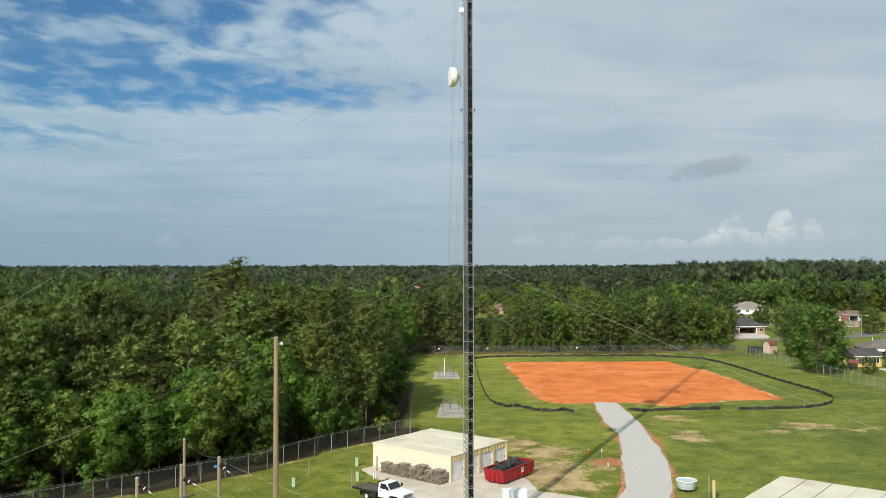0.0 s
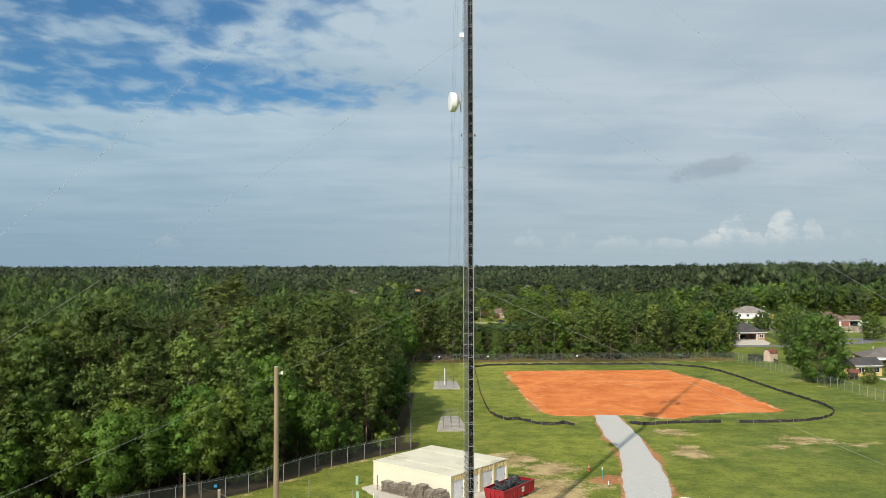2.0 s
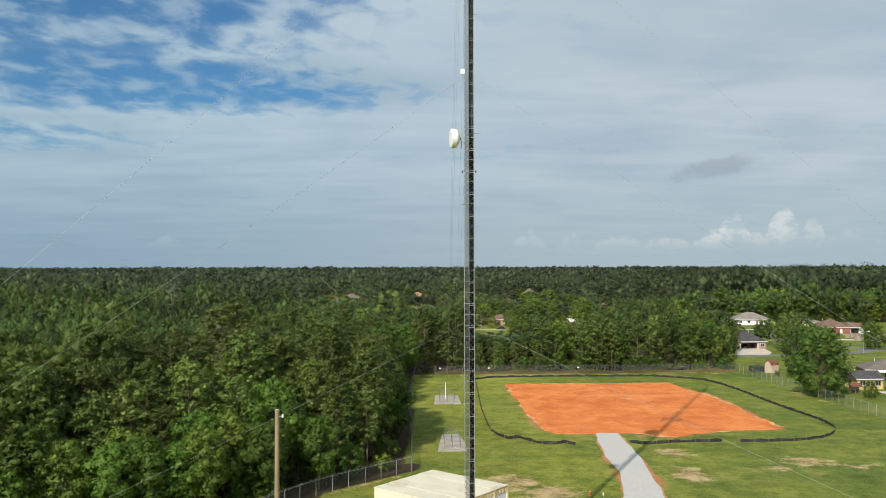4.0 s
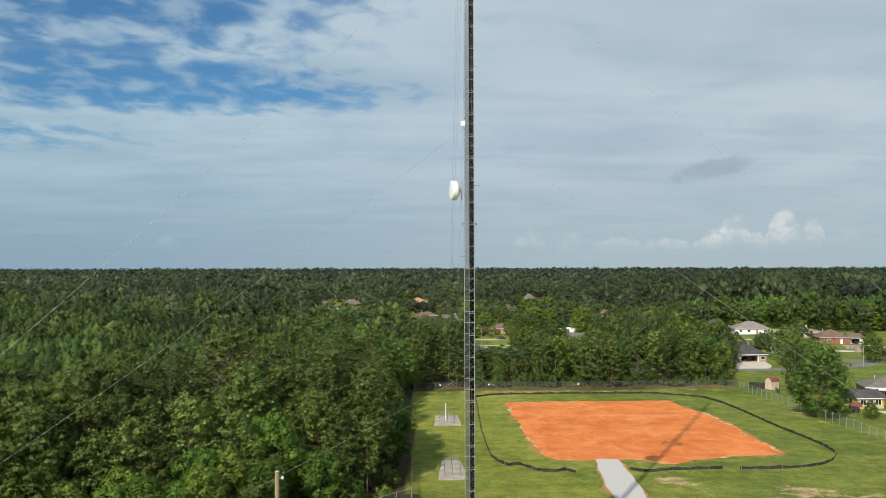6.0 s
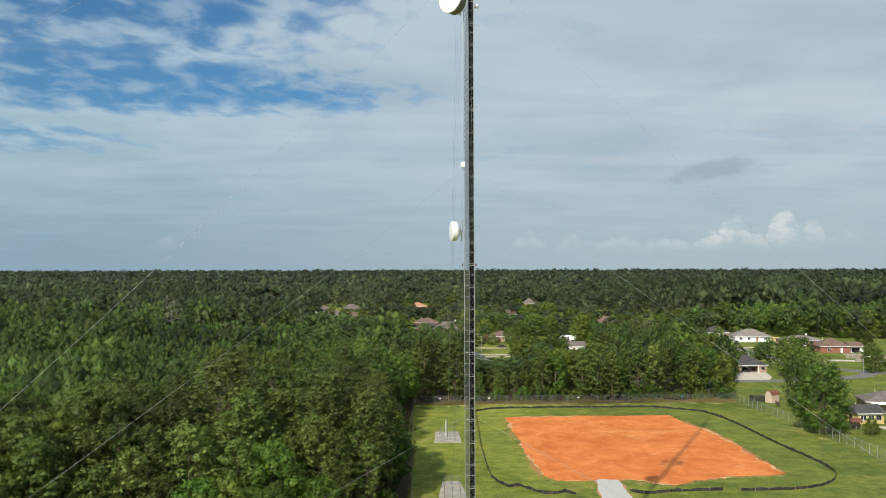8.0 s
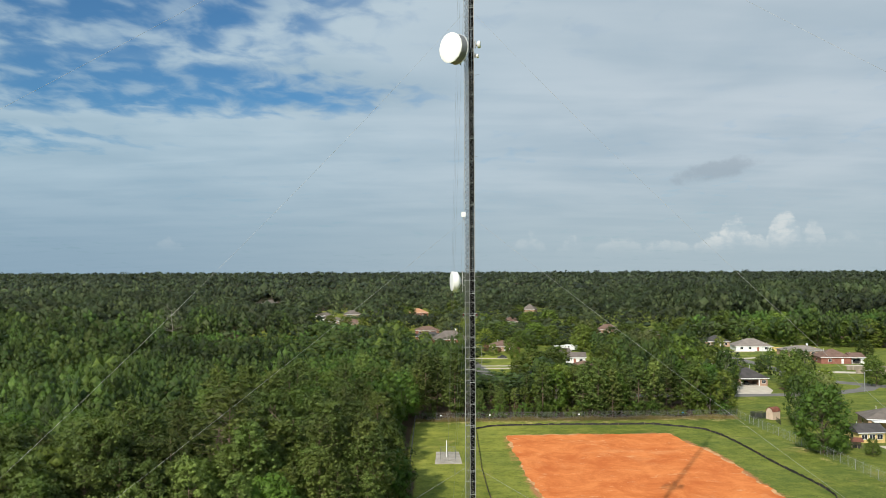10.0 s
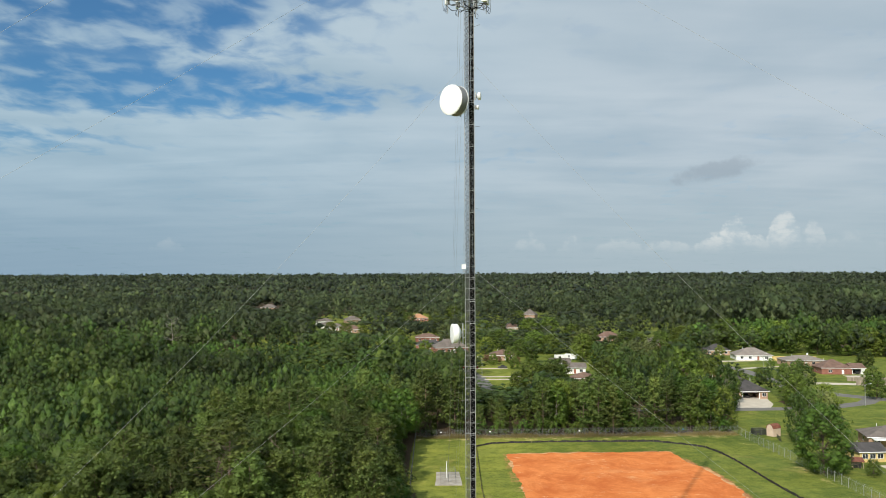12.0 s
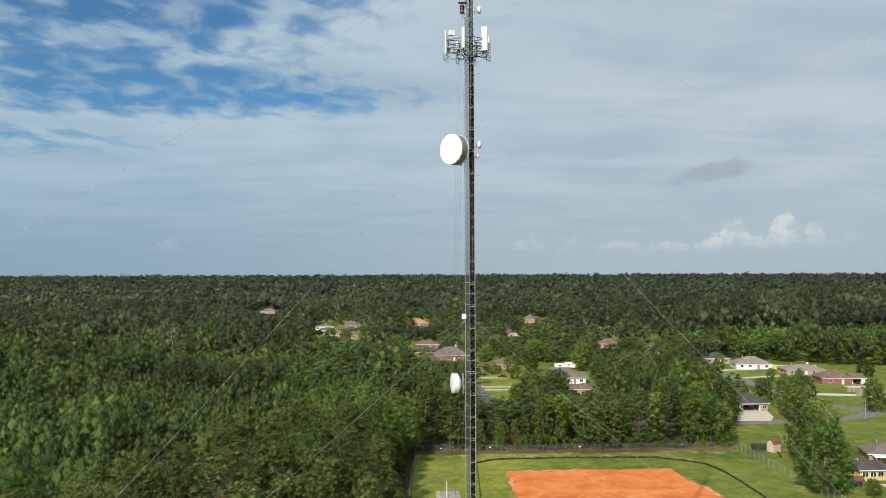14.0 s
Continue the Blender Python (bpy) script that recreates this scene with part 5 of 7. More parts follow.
def far_tree_shapes(rng, level):
    """Small trees of height 1 and crown radius 1 for the joined woods: round heads and pines, fewer faces at each level."""
    lobes, cards, size = ((18, 560, 0.135), (7, 190, 0.165), (1, 10, 0.36))[level]
    tall = (3.2, 2.3, 2.2)[level]
    out = []
    for k in range(10):
        pine = k > 4
        p, c, d, lr = lobed_points(rng, cards, tall, 0.88 if pine else 1.0, tall * 0.22, lobes + 2 * pine, (0.98, 1.3, 2.6)[level] * (0.85 if pine else 1.0), (0.8 if level == 0 else 0.5) if pine else 0.5)
        away = p - np.array([0, 0, tall * 0.45])
        away /= np.linalg.norm(away, axis=1)[:, None]
        mass = masses(c, lr[:, None] * np.array([[0.72, 0.72, 0.8]]) * (0.92, 0.75, 0.85)[level], rng, BALL8, 0.25)
        swell = mass[0] - np.array([0, 0, tall * 0.45])
        swell = swell / np.linalg.norm(swell, axis=1)[:, None] + mass[2] * 0.55
        mass = (mass[0], mass[1], swell / np.linalg.norm(swell, axis=1)[:, None])
        cards_ = clumps(p, rng.uniform(0.6, 1.35, len(p)) * size * (0.85 if pine else 1.0), rng, d, up=0.3, slim=0.55 if pine else 0.8, bias=0.9, crown=d * 0.3 + away * 0.95, astray=0.18)
        flat = np.array([1, 1, tall])
        out.append((mass[0] / flat, mass[1], mass[2], cards_[0] / flat, cards_[1]))
    return out


def joined_trees(name, trees, shapes, material, label):
    """One mesh of many trees: x, y, height, radius, shape, turn and a number of its own each."""
    mvs, mfs, mns, cvs, cns, m_own, c_own, base = [], [], [], [], [], [], [], 0
    t = np.array(trees)
    for k, (mv, mf, mn, cv, cn) in enumerate(shapes):
        of = t[t[:, 4] == k]
        if not len(of):
            continue
        c, s_ = np.cos(of[:, 5])[:, None], np.sin(of[:, 5])[:, None]

        def spun(v):
            x, y = v[None, :, 0] * c - v[None, :, 1] * s_, v[None, :, 0] * s_ + v[None, :, 1] * c
            return np.stack([x, y, np.repeat(v[None, :, 2], len(of), 0)], axis=2)

        size, foot = of[:, None, [3, 3, 2]], np.c_[of[:, :2], np.zeros(len(of))][:, None, :]
        mvs.append((spun(mv) * size + foot).reshape(-1, 3))
        mfs.append((mf[None] + (np.arange(len(of)) * len(mv))[:, None, None]).reshape(-1, 3) + base)
        mns.append(spun(mn).reshape(-1, 3))
        base += len(of) * len(mv)
        cvs.append((spun(cv) * size + foot).reshape(-1, 3))
        cns.append(spun(cn).reshape(-1, 3))
        m_own.append(np.repeat(of[:, 6], len(mv)))
        c_own.append(np.repeat(of[:, 6], len(cv)))
    mass = (np.concatenate(mvs), np.concatenate(mfs), np.concatenate(mns))
    me = leafy_mesh(name, mass, (np.concatenate(cvs), np.concatenate(cns)), MASS[material.name], material)
    me.attributes.new("tree", "FLOAT", "POINT").data.foreach_set("value", np.concatenate(m_own + c_own).astype(np.float32))
    tagged(new(name, me), label, "woodland", kind="stuff")


def young_stand(x, y):
    return min((x + 46) ** 2 / 30 ** 2 + (y - 300) ** 2 / 60 ** 2, (x + 135) ** 2 / 85 ** 2 + (y - 415) ** 2 / 38 ** 2, (x - 245) ** 2 / 105 ** 2 + (y - 515) ** 2 / 55 ** 2)


def far_woods():
    """All the woods beyond, out to the horizon, coarser with distance."""
    rng = np.random.default_rng(5)
    groups = {"mid_woods": [], "young_woods": [], "far_woods": [], "distant_woods": [], "horizon_woods": []}

    def grow(name, px, py, h, wide, pines):
        shape = int(rng.integers(5, 10)) if rng.uniform() < pines else int(rng.integers(0, 5))
        if name == "young_woods":
            wide = min(wide, h * 0.34)
        if h > 20 and py > 480:
            wide = max(wide, h * 0.38)
        old = noise.noise((px * 0.03, py * 0.03, 12.0)) + rng.uniform(-0.25, 0.25)
        if shape < 5 and name != "young_woods" and old > 0.22:
            wide, h = wide * 1.5, h * 1.08
        groups[name].append((px, py, h, wide * (0.86 if shape > 4 else 1.0), shape, rng.uniform(0, 6.28), rng.uniform(0, 1)))

    for px, py, tall in REST:
        young = young_stand(px, py) < rng.uniform(0.4, 1.15)
        h = rng.uniform(9.5, 13.5) if young else canopy(px, py) * rng.uniform(0.68, 1.14)
        pines = 0.0 if young else 0.45 + 0.9 * noise.noise((px * 0.02, py * 0.02, 8.0))
        grow("young_woods" if young else "mid_woods", px, py, min(h, tall), rng.uniform(3.2, 5.8) * (0.75 if young else 1.0), pines)
    y = 330.0
    while y < 4900:
        gap = 8.6 if y < 480 else 12.6 if y < 1000 else 12.0 + (y - 1000) * 0.0115
        across = gap if y < 1000 else 12.0 + (y - 1000) * 0.0055
        for x in np.arange(-0.55 * y - 15, 0.55 * y + 15, across):
            px, py = x + rng.uniform(-0.45, 0.45) * across, y + rng.uniform(-0.45, 0.45) * gap
            tall = 40.0
            if py < 1100:
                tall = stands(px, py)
                town = -120 < px < 190 and 330 < py < 900
                if tall < 2.5 or (town and rng.uniform() < 0.25):
                    continue
            h = rng.uniform(9.5, 18.5) + 11 * noise.noise((px * 0.008, py * 0.008, 1.0)) + (rng.uniform(3, 7) if rng.uniform() < 0.06 else 0.0)
            if py < 900 and -120 < px < 190:
                h *= 0.80
            h += max(0, py - 1500) / 3400 * 21
            if px < -55 and 470 < py < 700:
                h += 6.0
            if px > 110 and 560 < py < 1000:
                h += 12 * min(1, (px - 110) / 120)
            h = min(h, 24.4 + (0.0040 + 0.0065 * max(0.0, min(1.0, (px - 60) / 150))) * py)
            young = young_stand(px, py) < rng.uniform(0.4, 1.15)
            if young:
                h = rng.uniform(9, 12.5) if px < 0 else rng.uniform(13, 18)
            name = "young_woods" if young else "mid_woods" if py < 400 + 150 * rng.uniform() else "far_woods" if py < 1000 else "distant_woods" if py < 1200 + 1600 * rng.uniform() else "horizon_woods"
            pines = 0.35 + 0.9 * noise.noise((px * 0.009, py * 0.009, 8.0))
            grow(name, px, py, min(h, tall), across * rng.uniform(0.44, 0.86), 0.0 if young else pines)
        y += gap * (1.0 if y < 1500 else 1.5)
    mixed_wood = "dense mixed green woodland of pines and broadleaf trees"
    joined_trees("mid_woods", groups["mid_woods"], far_tree_shapes(rng, 0), LEAF_MID, mixed_wood)
    joined_trees("young_woods", groups["young_woods"], far_tree_shapes(rng, 0), LEAF_YOUNG, "bright green stand of young broadleaf trees")
    joined_trees("far_woods", groups["far_woods"], far_tree_shapes(rng, 1), LEAF_FAR_HAZED, mixed_wood)
    joined_trees("distant_woods", groups["distant_woods"], far_tree_shapes(rng, 2), LEAF_FAR_HAZED, mixed_wood)
    joined_trees("horizon_woods", groups["horizon_woods"], far_tree_shapes(rng, 2), LEAF_HORIZON_HAZED, mixed_wood)


def verge_grass():
    """Tall dry grass left standing along the far fence."""
    rng = np.random.default_rng(12)
    tips = []
    for (x0, y0), (x1, y1) in zip(FAR_FENCE, FAR_FENCE[1:]):
        n = int(math.hypot(x1 - x0, y1 - y0) * 140)
        q = rng.uniform(0, 1, n)
        tips.append(np.c_[x0 + (x1 - x0) * q, y0 + (y1 - y0) * q + rng.normal(size=n) * 1.3 + 0.2, np.zeros(n)])
    foot = np.concatenate(tips)
    n = len(foot)
    high = rng.uniform(0.35, 1.15, n) * (0.75 + 0.35 * np.sin(foot[:, 0] * 0.35))
    a = rng.uniform(0, 3.14, n)
    side = np.c_[np.cos(a), np.sin(a), np.zeros(n)] * rng.uniform(0.06, 0.2, (n, 1))
    lean = rng.normal(size=(n, 3)) * 0.18
    lean[:, 2] = high
    v = np.stack([foot - side, foot + side, foot + lean], axis=1).reshape(-1, 3)
    tagged(new("dry_grass", quick_mesh("dry_grass", v, clump_faces(n), DRY_GRASS)), "tall dry tan grass along the chain-link fence", "grass", kind="stuff")


far_woods()
verge_grass()


def make_bare_tree(x, y, h, seed, label, bark):
    """A dead tree: trunk and forked bare limbs."""
    rng = random.Random(seed)
    ob = thing("bare_tree", label, "dead tree", "dead trees", at=(x, y, 0))
    trunk = Geo()
    pts = [Vector((0, 0, 0))]
    for k in range(1, 6):
        pts.append(Vector((rng.uniform(-0.2, 0.2) * k, rng.uniform(-0.2, 0.2) * k, h * 0.9 * k / 5)))
    for k in range(5):
        trunk.tube(pts[k], pts[k + 1], 0.24 - 0.04 * k, 0.20 - 0.04 * k, n=7, caps=False)

    def fork(limbs, a, way, size, thick, deep):
        b = a + way * size
        limbs.tube(a, b, thick, thick * 0.55, n=4, caps=False)
        if deep:
            for _ in range(3):
                turn = Vector((rng.uniform(-1, 1), rng.uniform(-1, 1), rng.uniform(-0.2, 0.9)))
                fork(limbs, a.lerp(b, rng.uniform(0.45, 1)), (way + turn * 0.75).normalized(), size * rng.uniform(0.45, 0.7), thick * 0.5, deep - 1)

    for k in range(16):
        q = rng.uniform(0.42, 1.0)
        i = min(4, int(q * 5))
        a = rng.uniform(0, 6.28)
        limb = Geo()
        fork(limb, pts[i].lerp(pts[i + 1], q * 5 - i), Vector((math.cos(a), math.sin(a), rng.uniform(0.1, 0.9))).normalized(), h * 0.2 * (1.25 - q * 0.6), 0.07, 2)
        part("limb", limb, bark, ob)
    part("trunk", trunk, bark, ob)


make_bare_tree(-147, 452, 23.5, 3, "leafless pale dead tree standing in the woods", BARK_PALE)
make_bare_tree(-35.5, 133, 21.5, 5, "leafless brown dead pine among green pines", BARK)
make_bare_tree(-27.5, 139, 20.0, 8, "leafless brown dead pine among green pines", BARK)


# ---- chain-link fences ----
def along(pts, step):
    """Places every step metres along a line, with the bearing of the line there."""
    out, left = [], 0.0
    for (x0, y0), (x1, y1) in zip(pts, pts[1:]):
        n = math.hypot(x1 - x0, y1 - y0)
        d = left
        while d < n:
            out.append((x0 + (x1 - x0) * d / n, y0 + (y1 - y0) * d / n, math.degrees(math.atan2(y1 - y0, x1 - x0))))
            d += step
        left = d - n
    x1, y1 = pts[-1]
    return out + [(x1, y1, out[-1][2])]


def make_fence(pts, link, label, outrig, high=2.15, step=3.0, steel=None):
    steel = steel or DULL_STEEL
    fence = thing("chain_link_fence", label, "fence", "fences round the compound", at=(pts[0][0], pts[0][1], 0))
    ox, oy = pts[0]
    post = Geo().tube((0, 0, 0), (0, 0, high), 0.04, n=6)
    if outrig:
        post.tube((0, 0, high), (0, 0.26 * outrig, high + 0.32), 0.03, n=5)
    post = post.data("post", steel)
    spots = along(pts, step)
    rng = random.Random(len(pts) * 7 + 1)
    for x, y, turn in spots:
        part("post", post, steel, fence, m=pose(x - ox, y - oy, 0, rng.uniform(-1.2, 1.2), rng.uniform(-1.2, 1.2), turn))
    for (x0, y0, _), (x1, y1, _) in zip(spots, spots[1:]):
        d = math.hypot(x1 - x0, y1 - y0)
        if d < 0.1:
            continue
        m = pose(x0 - ox, y0 - oy, 0, 0, 0, math.degrees(math.atan2(y1 - y0, x1 - x0)))
        part("wire_panel", Geo().add([(0, 0, 0.04), (d, 0, 0.04), (d, 0, high - 0.02), (0, 0, high - 0.02)], [(0, 1, 2, 3)]), link, fence, m=m)
        part("top_rail", Geo().tube((0, 0, high - 0.02), (d, 0, high - 0.02), 0.022, n=5), steel, fence, m=m)
        if outrig:
            for k in (1, 2, 3):
                part("barbed_wire", Geo().tube((0, 0.087 * k * outrig, high + 0.105 * k), (d, 0.087 * k * outrig, high + 0.105 * k), 0.005, n=3), steel, fence, m=m)
    return fence


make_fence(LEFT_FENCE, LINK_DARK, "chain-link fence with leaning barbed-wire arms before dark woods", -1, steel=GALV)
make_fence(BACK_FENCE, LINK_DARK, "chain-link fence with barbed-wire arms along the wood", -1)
make_fence(FAR_FENCE, LINK, "long grey chain-link fence with barbed wire behind the clay pad", -1)
make_fence(RIGHT_FENCE, LINK, "grey chain-link fence with barbed wire along back gardens", 1, steel=GALV)
for x_, y_, mat_, w_ in ((-1.2, 236.7, WHITE, 0.45), (12.6, 237.5, WHITE, 0.45), (38.0, 238.4, WHITE, 0.5), (68, 240.6, BLUE_SIGN, 0.5), (-26.4, 97.4, BLUE_SIGN, 0.34)):
    single("fence_sign", Geo().box(x_, y_ - 0.06, 1.4, w_, 0.02, 0.32), mat_, ("small blue" if mat_ is BLUE_SIGN else "small white") + " sign wired to the chain-link fence", "sign", group="signs on the fence")


# ---- silt fence ----
def make_silt(pts, seed):
    ob = thing("silt_fence", "sagging black fabric silt fence on wooden stakes", "silt fence", "silt fences round the clay", at=(pts[0][0], pts[0][1], 0))
    ox, oy = pts[0]
    rng = random.Random(seed)
    spots = along(pts, 0.6)
    top, g = [], Geo()
    for k, (x, y, turn) in enumerate(spots):
        sag = 0.10 * math.sin(k * 1.05) + rng.uniform(-0.06, 0.06) + 0.14 * noise.noise((x * 0.25, y * 0.25, seed))
        n = Vector((-math.sin(radians(turn)), math.cos(radians(turn))))
        off = 0.16 * noise.noise((x * 0.5, y * 0.5, 4.0)) + rng.uniform(-0.03, 0.03)
        top.append((x - ox + n.x * off, y - oy + n.y * off, max(0.26, 0.50 + sag * 0.7)))
    low = [(x - ox, y - oy, -0.02) for x, y, _ in spots]
    mids = [((a[0] + b[0]) / 2 + rng.uniform(-0.06, 0.06), (a[1] + b[1]) / 2 + rng.uniform(-0.06, 0.06), a[2] * 0.5) for a, b in zip(top, low)]
    n = len(top)
    for k in range(n - 1):
        for a, b in ((low, mids), (mids, top)):
            p = [Vector(a[k]), Vector(a[k + 1]), Vector(b[k + 1]), Vector(b[k])]
            g.add(p, [(0, 1, 2, 3)])
    part("fabric", g, SILT, ob, "black woven fabric")
    for x, y, turn in along(pts, 2.4):
        part("stake", Geo().box(x - ox, y - oy - 0.04, 0, 0.03, 0.03, rng.uniform(0.55, 0.72), turn), STAKE, ob)


make_silt([(8.0, 203.0), (8.2, 224.6), (12.8, 228.4), (19.1, 229.5), (30.0, 230.4), (45.4, 230.3), (56.5, 230.8), (63.9, 227.0), (68.6, 223.0), (69.9, 218.7), (70.8, 214.0), (71.4, 207.0), (71.8, 196.5), (72.0, 187.0), (72.4, 178.4), (73.2, 171.0), (73.4, 163.0), (73.0, 157.7), (71.9, 154.4), (70.0, 151.2), (66.8, 147.9), (63.5, 146.0), (59.4, 144.8), (50.6, 144.2)], 1)
make_silt([(47.8, 144.6), (38.9, 143.8), (35.6, 142.6), (32.9, 142.8), (31.8, 144.3)], 2)
make_silt([(8.0, 203.0), (7.8, 180.9), (8.1, 164.5), (8.5, 154.7), (9.4, 150.7), (11.1, 147.0), (13.2, 147.8), (15.3, 144.4), (17.0, 142.5), (19.5, 142.9), (20.5, 143.6), (22.2, 142.1)], 3)


# ---- steel storage buildings ----
WALL_TURN = -39.8  # the front wall's direction


def make_store(x, y, long, units, unit, high, label, doors=True, turn=WALL_TURN):
    """Steel box units side by side: local x runs along the blind wall, local y along the row of doors; the origin is their corner."""
    ob = thing("storage_building", label, "storage building", at=(x, y, 0), turn=turn)
    wide = units * unit
    front = part("wall", Geo().box(-long / 2, 0.06, 0.05, long, 0.10, high - 0.05), CREAM, ob, "ribbed cream steel wall")
    rib = Geo().box(0, 0.002, 0.12, 0.12, 0.022, high - 0.24).data("rib", CREAM)
    for k in range(int((long - 0.15) / 0.3) + 1):
        part("rib", rib, CREAM, front, m=pose(-0.15 - 0.3 * k, 0, 0))
    part("wall", Geo().box(-long / 2, wide - 0.06, 0.05, long, 0.10, high - 0.05), CREAM, ob)
    part("wall", Geo().box(-long + 0.05, wide / 2, 0.05, 0.10, wide - 0.24, high - 0.05), CREAM, ob)
    part("sill", Geo().box(-long / 2, wide / 2, 0.0, long + 0.1, wide + 0.1, 0.06), CONCRETE, ob)
    roof = Geo()
    for u in range(units):
        lift = 0.02 * (u % 2) + 0.015 * u
        roof.box(-long / 2, unit * (u + 0.5), high + lift, long + 0.12, unit - 0.03, 0.07)
        part("roof", roof, ROOF_CREAM, ob, "pale flat steel roof panel")
        roof = Geo()
        part("seam", Geo().box(-long / 2, unit * (u + 1) - 0.0, high + (0.03 if units > 4 else -0.02), long + 0.14, 0.06, 0.10), DULL_STEEL if units > 4 else TRIM_YELLOW if turn > 0 else ROOF_CREAM, ob)
    part("roof_edge", Geo().box(-long / 2, -0.02, high - 0.08, long + 0.12, 0.07, 0.16), CREAM, ob)
    for u in range(units):
        y0 = unit * u
        for yy in (y0 + 0.10, y0 + unit - 0.10):
            part("corner_post", Geo().box(-0.03, yy, 0.05, 0.17, 0.17, high + 0.02), TRIM_YELLOW, ob, "yellow steel corner post")
        head = part("header", Geo().box(-0.06, y0 + unit / 2, high - 0.62, 0.08, unit - 0.38, 0.62), TRIM_YELLOW, ob, "ribbed yellow steel header")
        for q in range(8):
            part("rib", Geo().box(-0.01, y0 + 0.32 + q * (unit - 0.62) / 7, high - 0.58, 0.06, 0.10, 0.56), TRIM_YELLOW, head)
        for yy in (y0 + 0.27, y0 + unit - 0.27):
            part("jamb", Geo().box(-0.05, yy, 0.05, 0.10, 0.16, high - 0.66), CREAM, ob)
        door = part("roller_door", Geo().box(-0.12, y0 + unit / 2, 0.06, 0.04, unit - 0.66, high - 0.70), DOOR_WHITE, ob, "white roller door")
        for q in range(10):
            part("slat", Geo().box(-0.095, y0 + unit / 2, 0.08 + q * (high - 0.74) / 10, 0.03, unit - 0.68, (high - 0.74) / 10 - 0.02), DOOR_WHITE, door)
        part("handle", Geo().box(-0.06, y0 + unit - 0.5, 1.05, 0.05, 0.05, 0.22), BLACK_PAINT, door, "black latch")
    return ob


make_store(0.8, 96.05, 12.35, 4, 2.79, 2.88, "cream steel storage building with four white roller doors")
make_store(27.2, 77.5, 12.2, 5, 2.46, 2.88, "long pale steel storage building with seamed flat roof", turn=230.2)


def make_pallets():
    slat = Geo().box(0, 0, 0, 1.15, 0.10, 0.022).data("slat", PALLET)
    bearer = Geo().box(0, 0, 0, 0.045, 1.08, 0.09).data("bearer", PALLET)
    spots = [(0, -0.5 + k / 6, 0.105) for k in range(7)] + [(0, -0.5 + k / 2, 0.0) for k in range(3)]
    rng = random.Random(12)
    ux, uy = math.cos(radians(180 + WALL_TURN)), math.sin(radians(180 + WALL_TURN))
    for k, count in enumerate((12, 10, 13, 9, 11, 8, 9)):
        d = 0.65 + k * 1.36 + rng.uniform(-0.06, 0.06)
        x, y = 0.8 + ux * d - 0.64 * 1.15, 96.05 + uy * d - 0.77 * 1.15
        for q in range(count):
            ob = thing("pallet", "grey weathered wooden pallet in a stack by the wall", "pallet", "stacked pallets")
            ob.matrix_basis = pose(x + rng.uniform(-0.09, 0.09), y + rng.uniform(-0.09, 0.09), 0.03 + q * 0.131, 0, 0, WALL_TURN + rng.uniform(-9, 9))
            for px, py, pz in spots:
                part("slat", slat, PALLET, ob, m=pose(px, py, pz))
            for px in (-0.53, 0, 0.53):
                part("bearer", bearer, PALLET, ob, m=pose(px, 0, 0.018))


make_pallets()


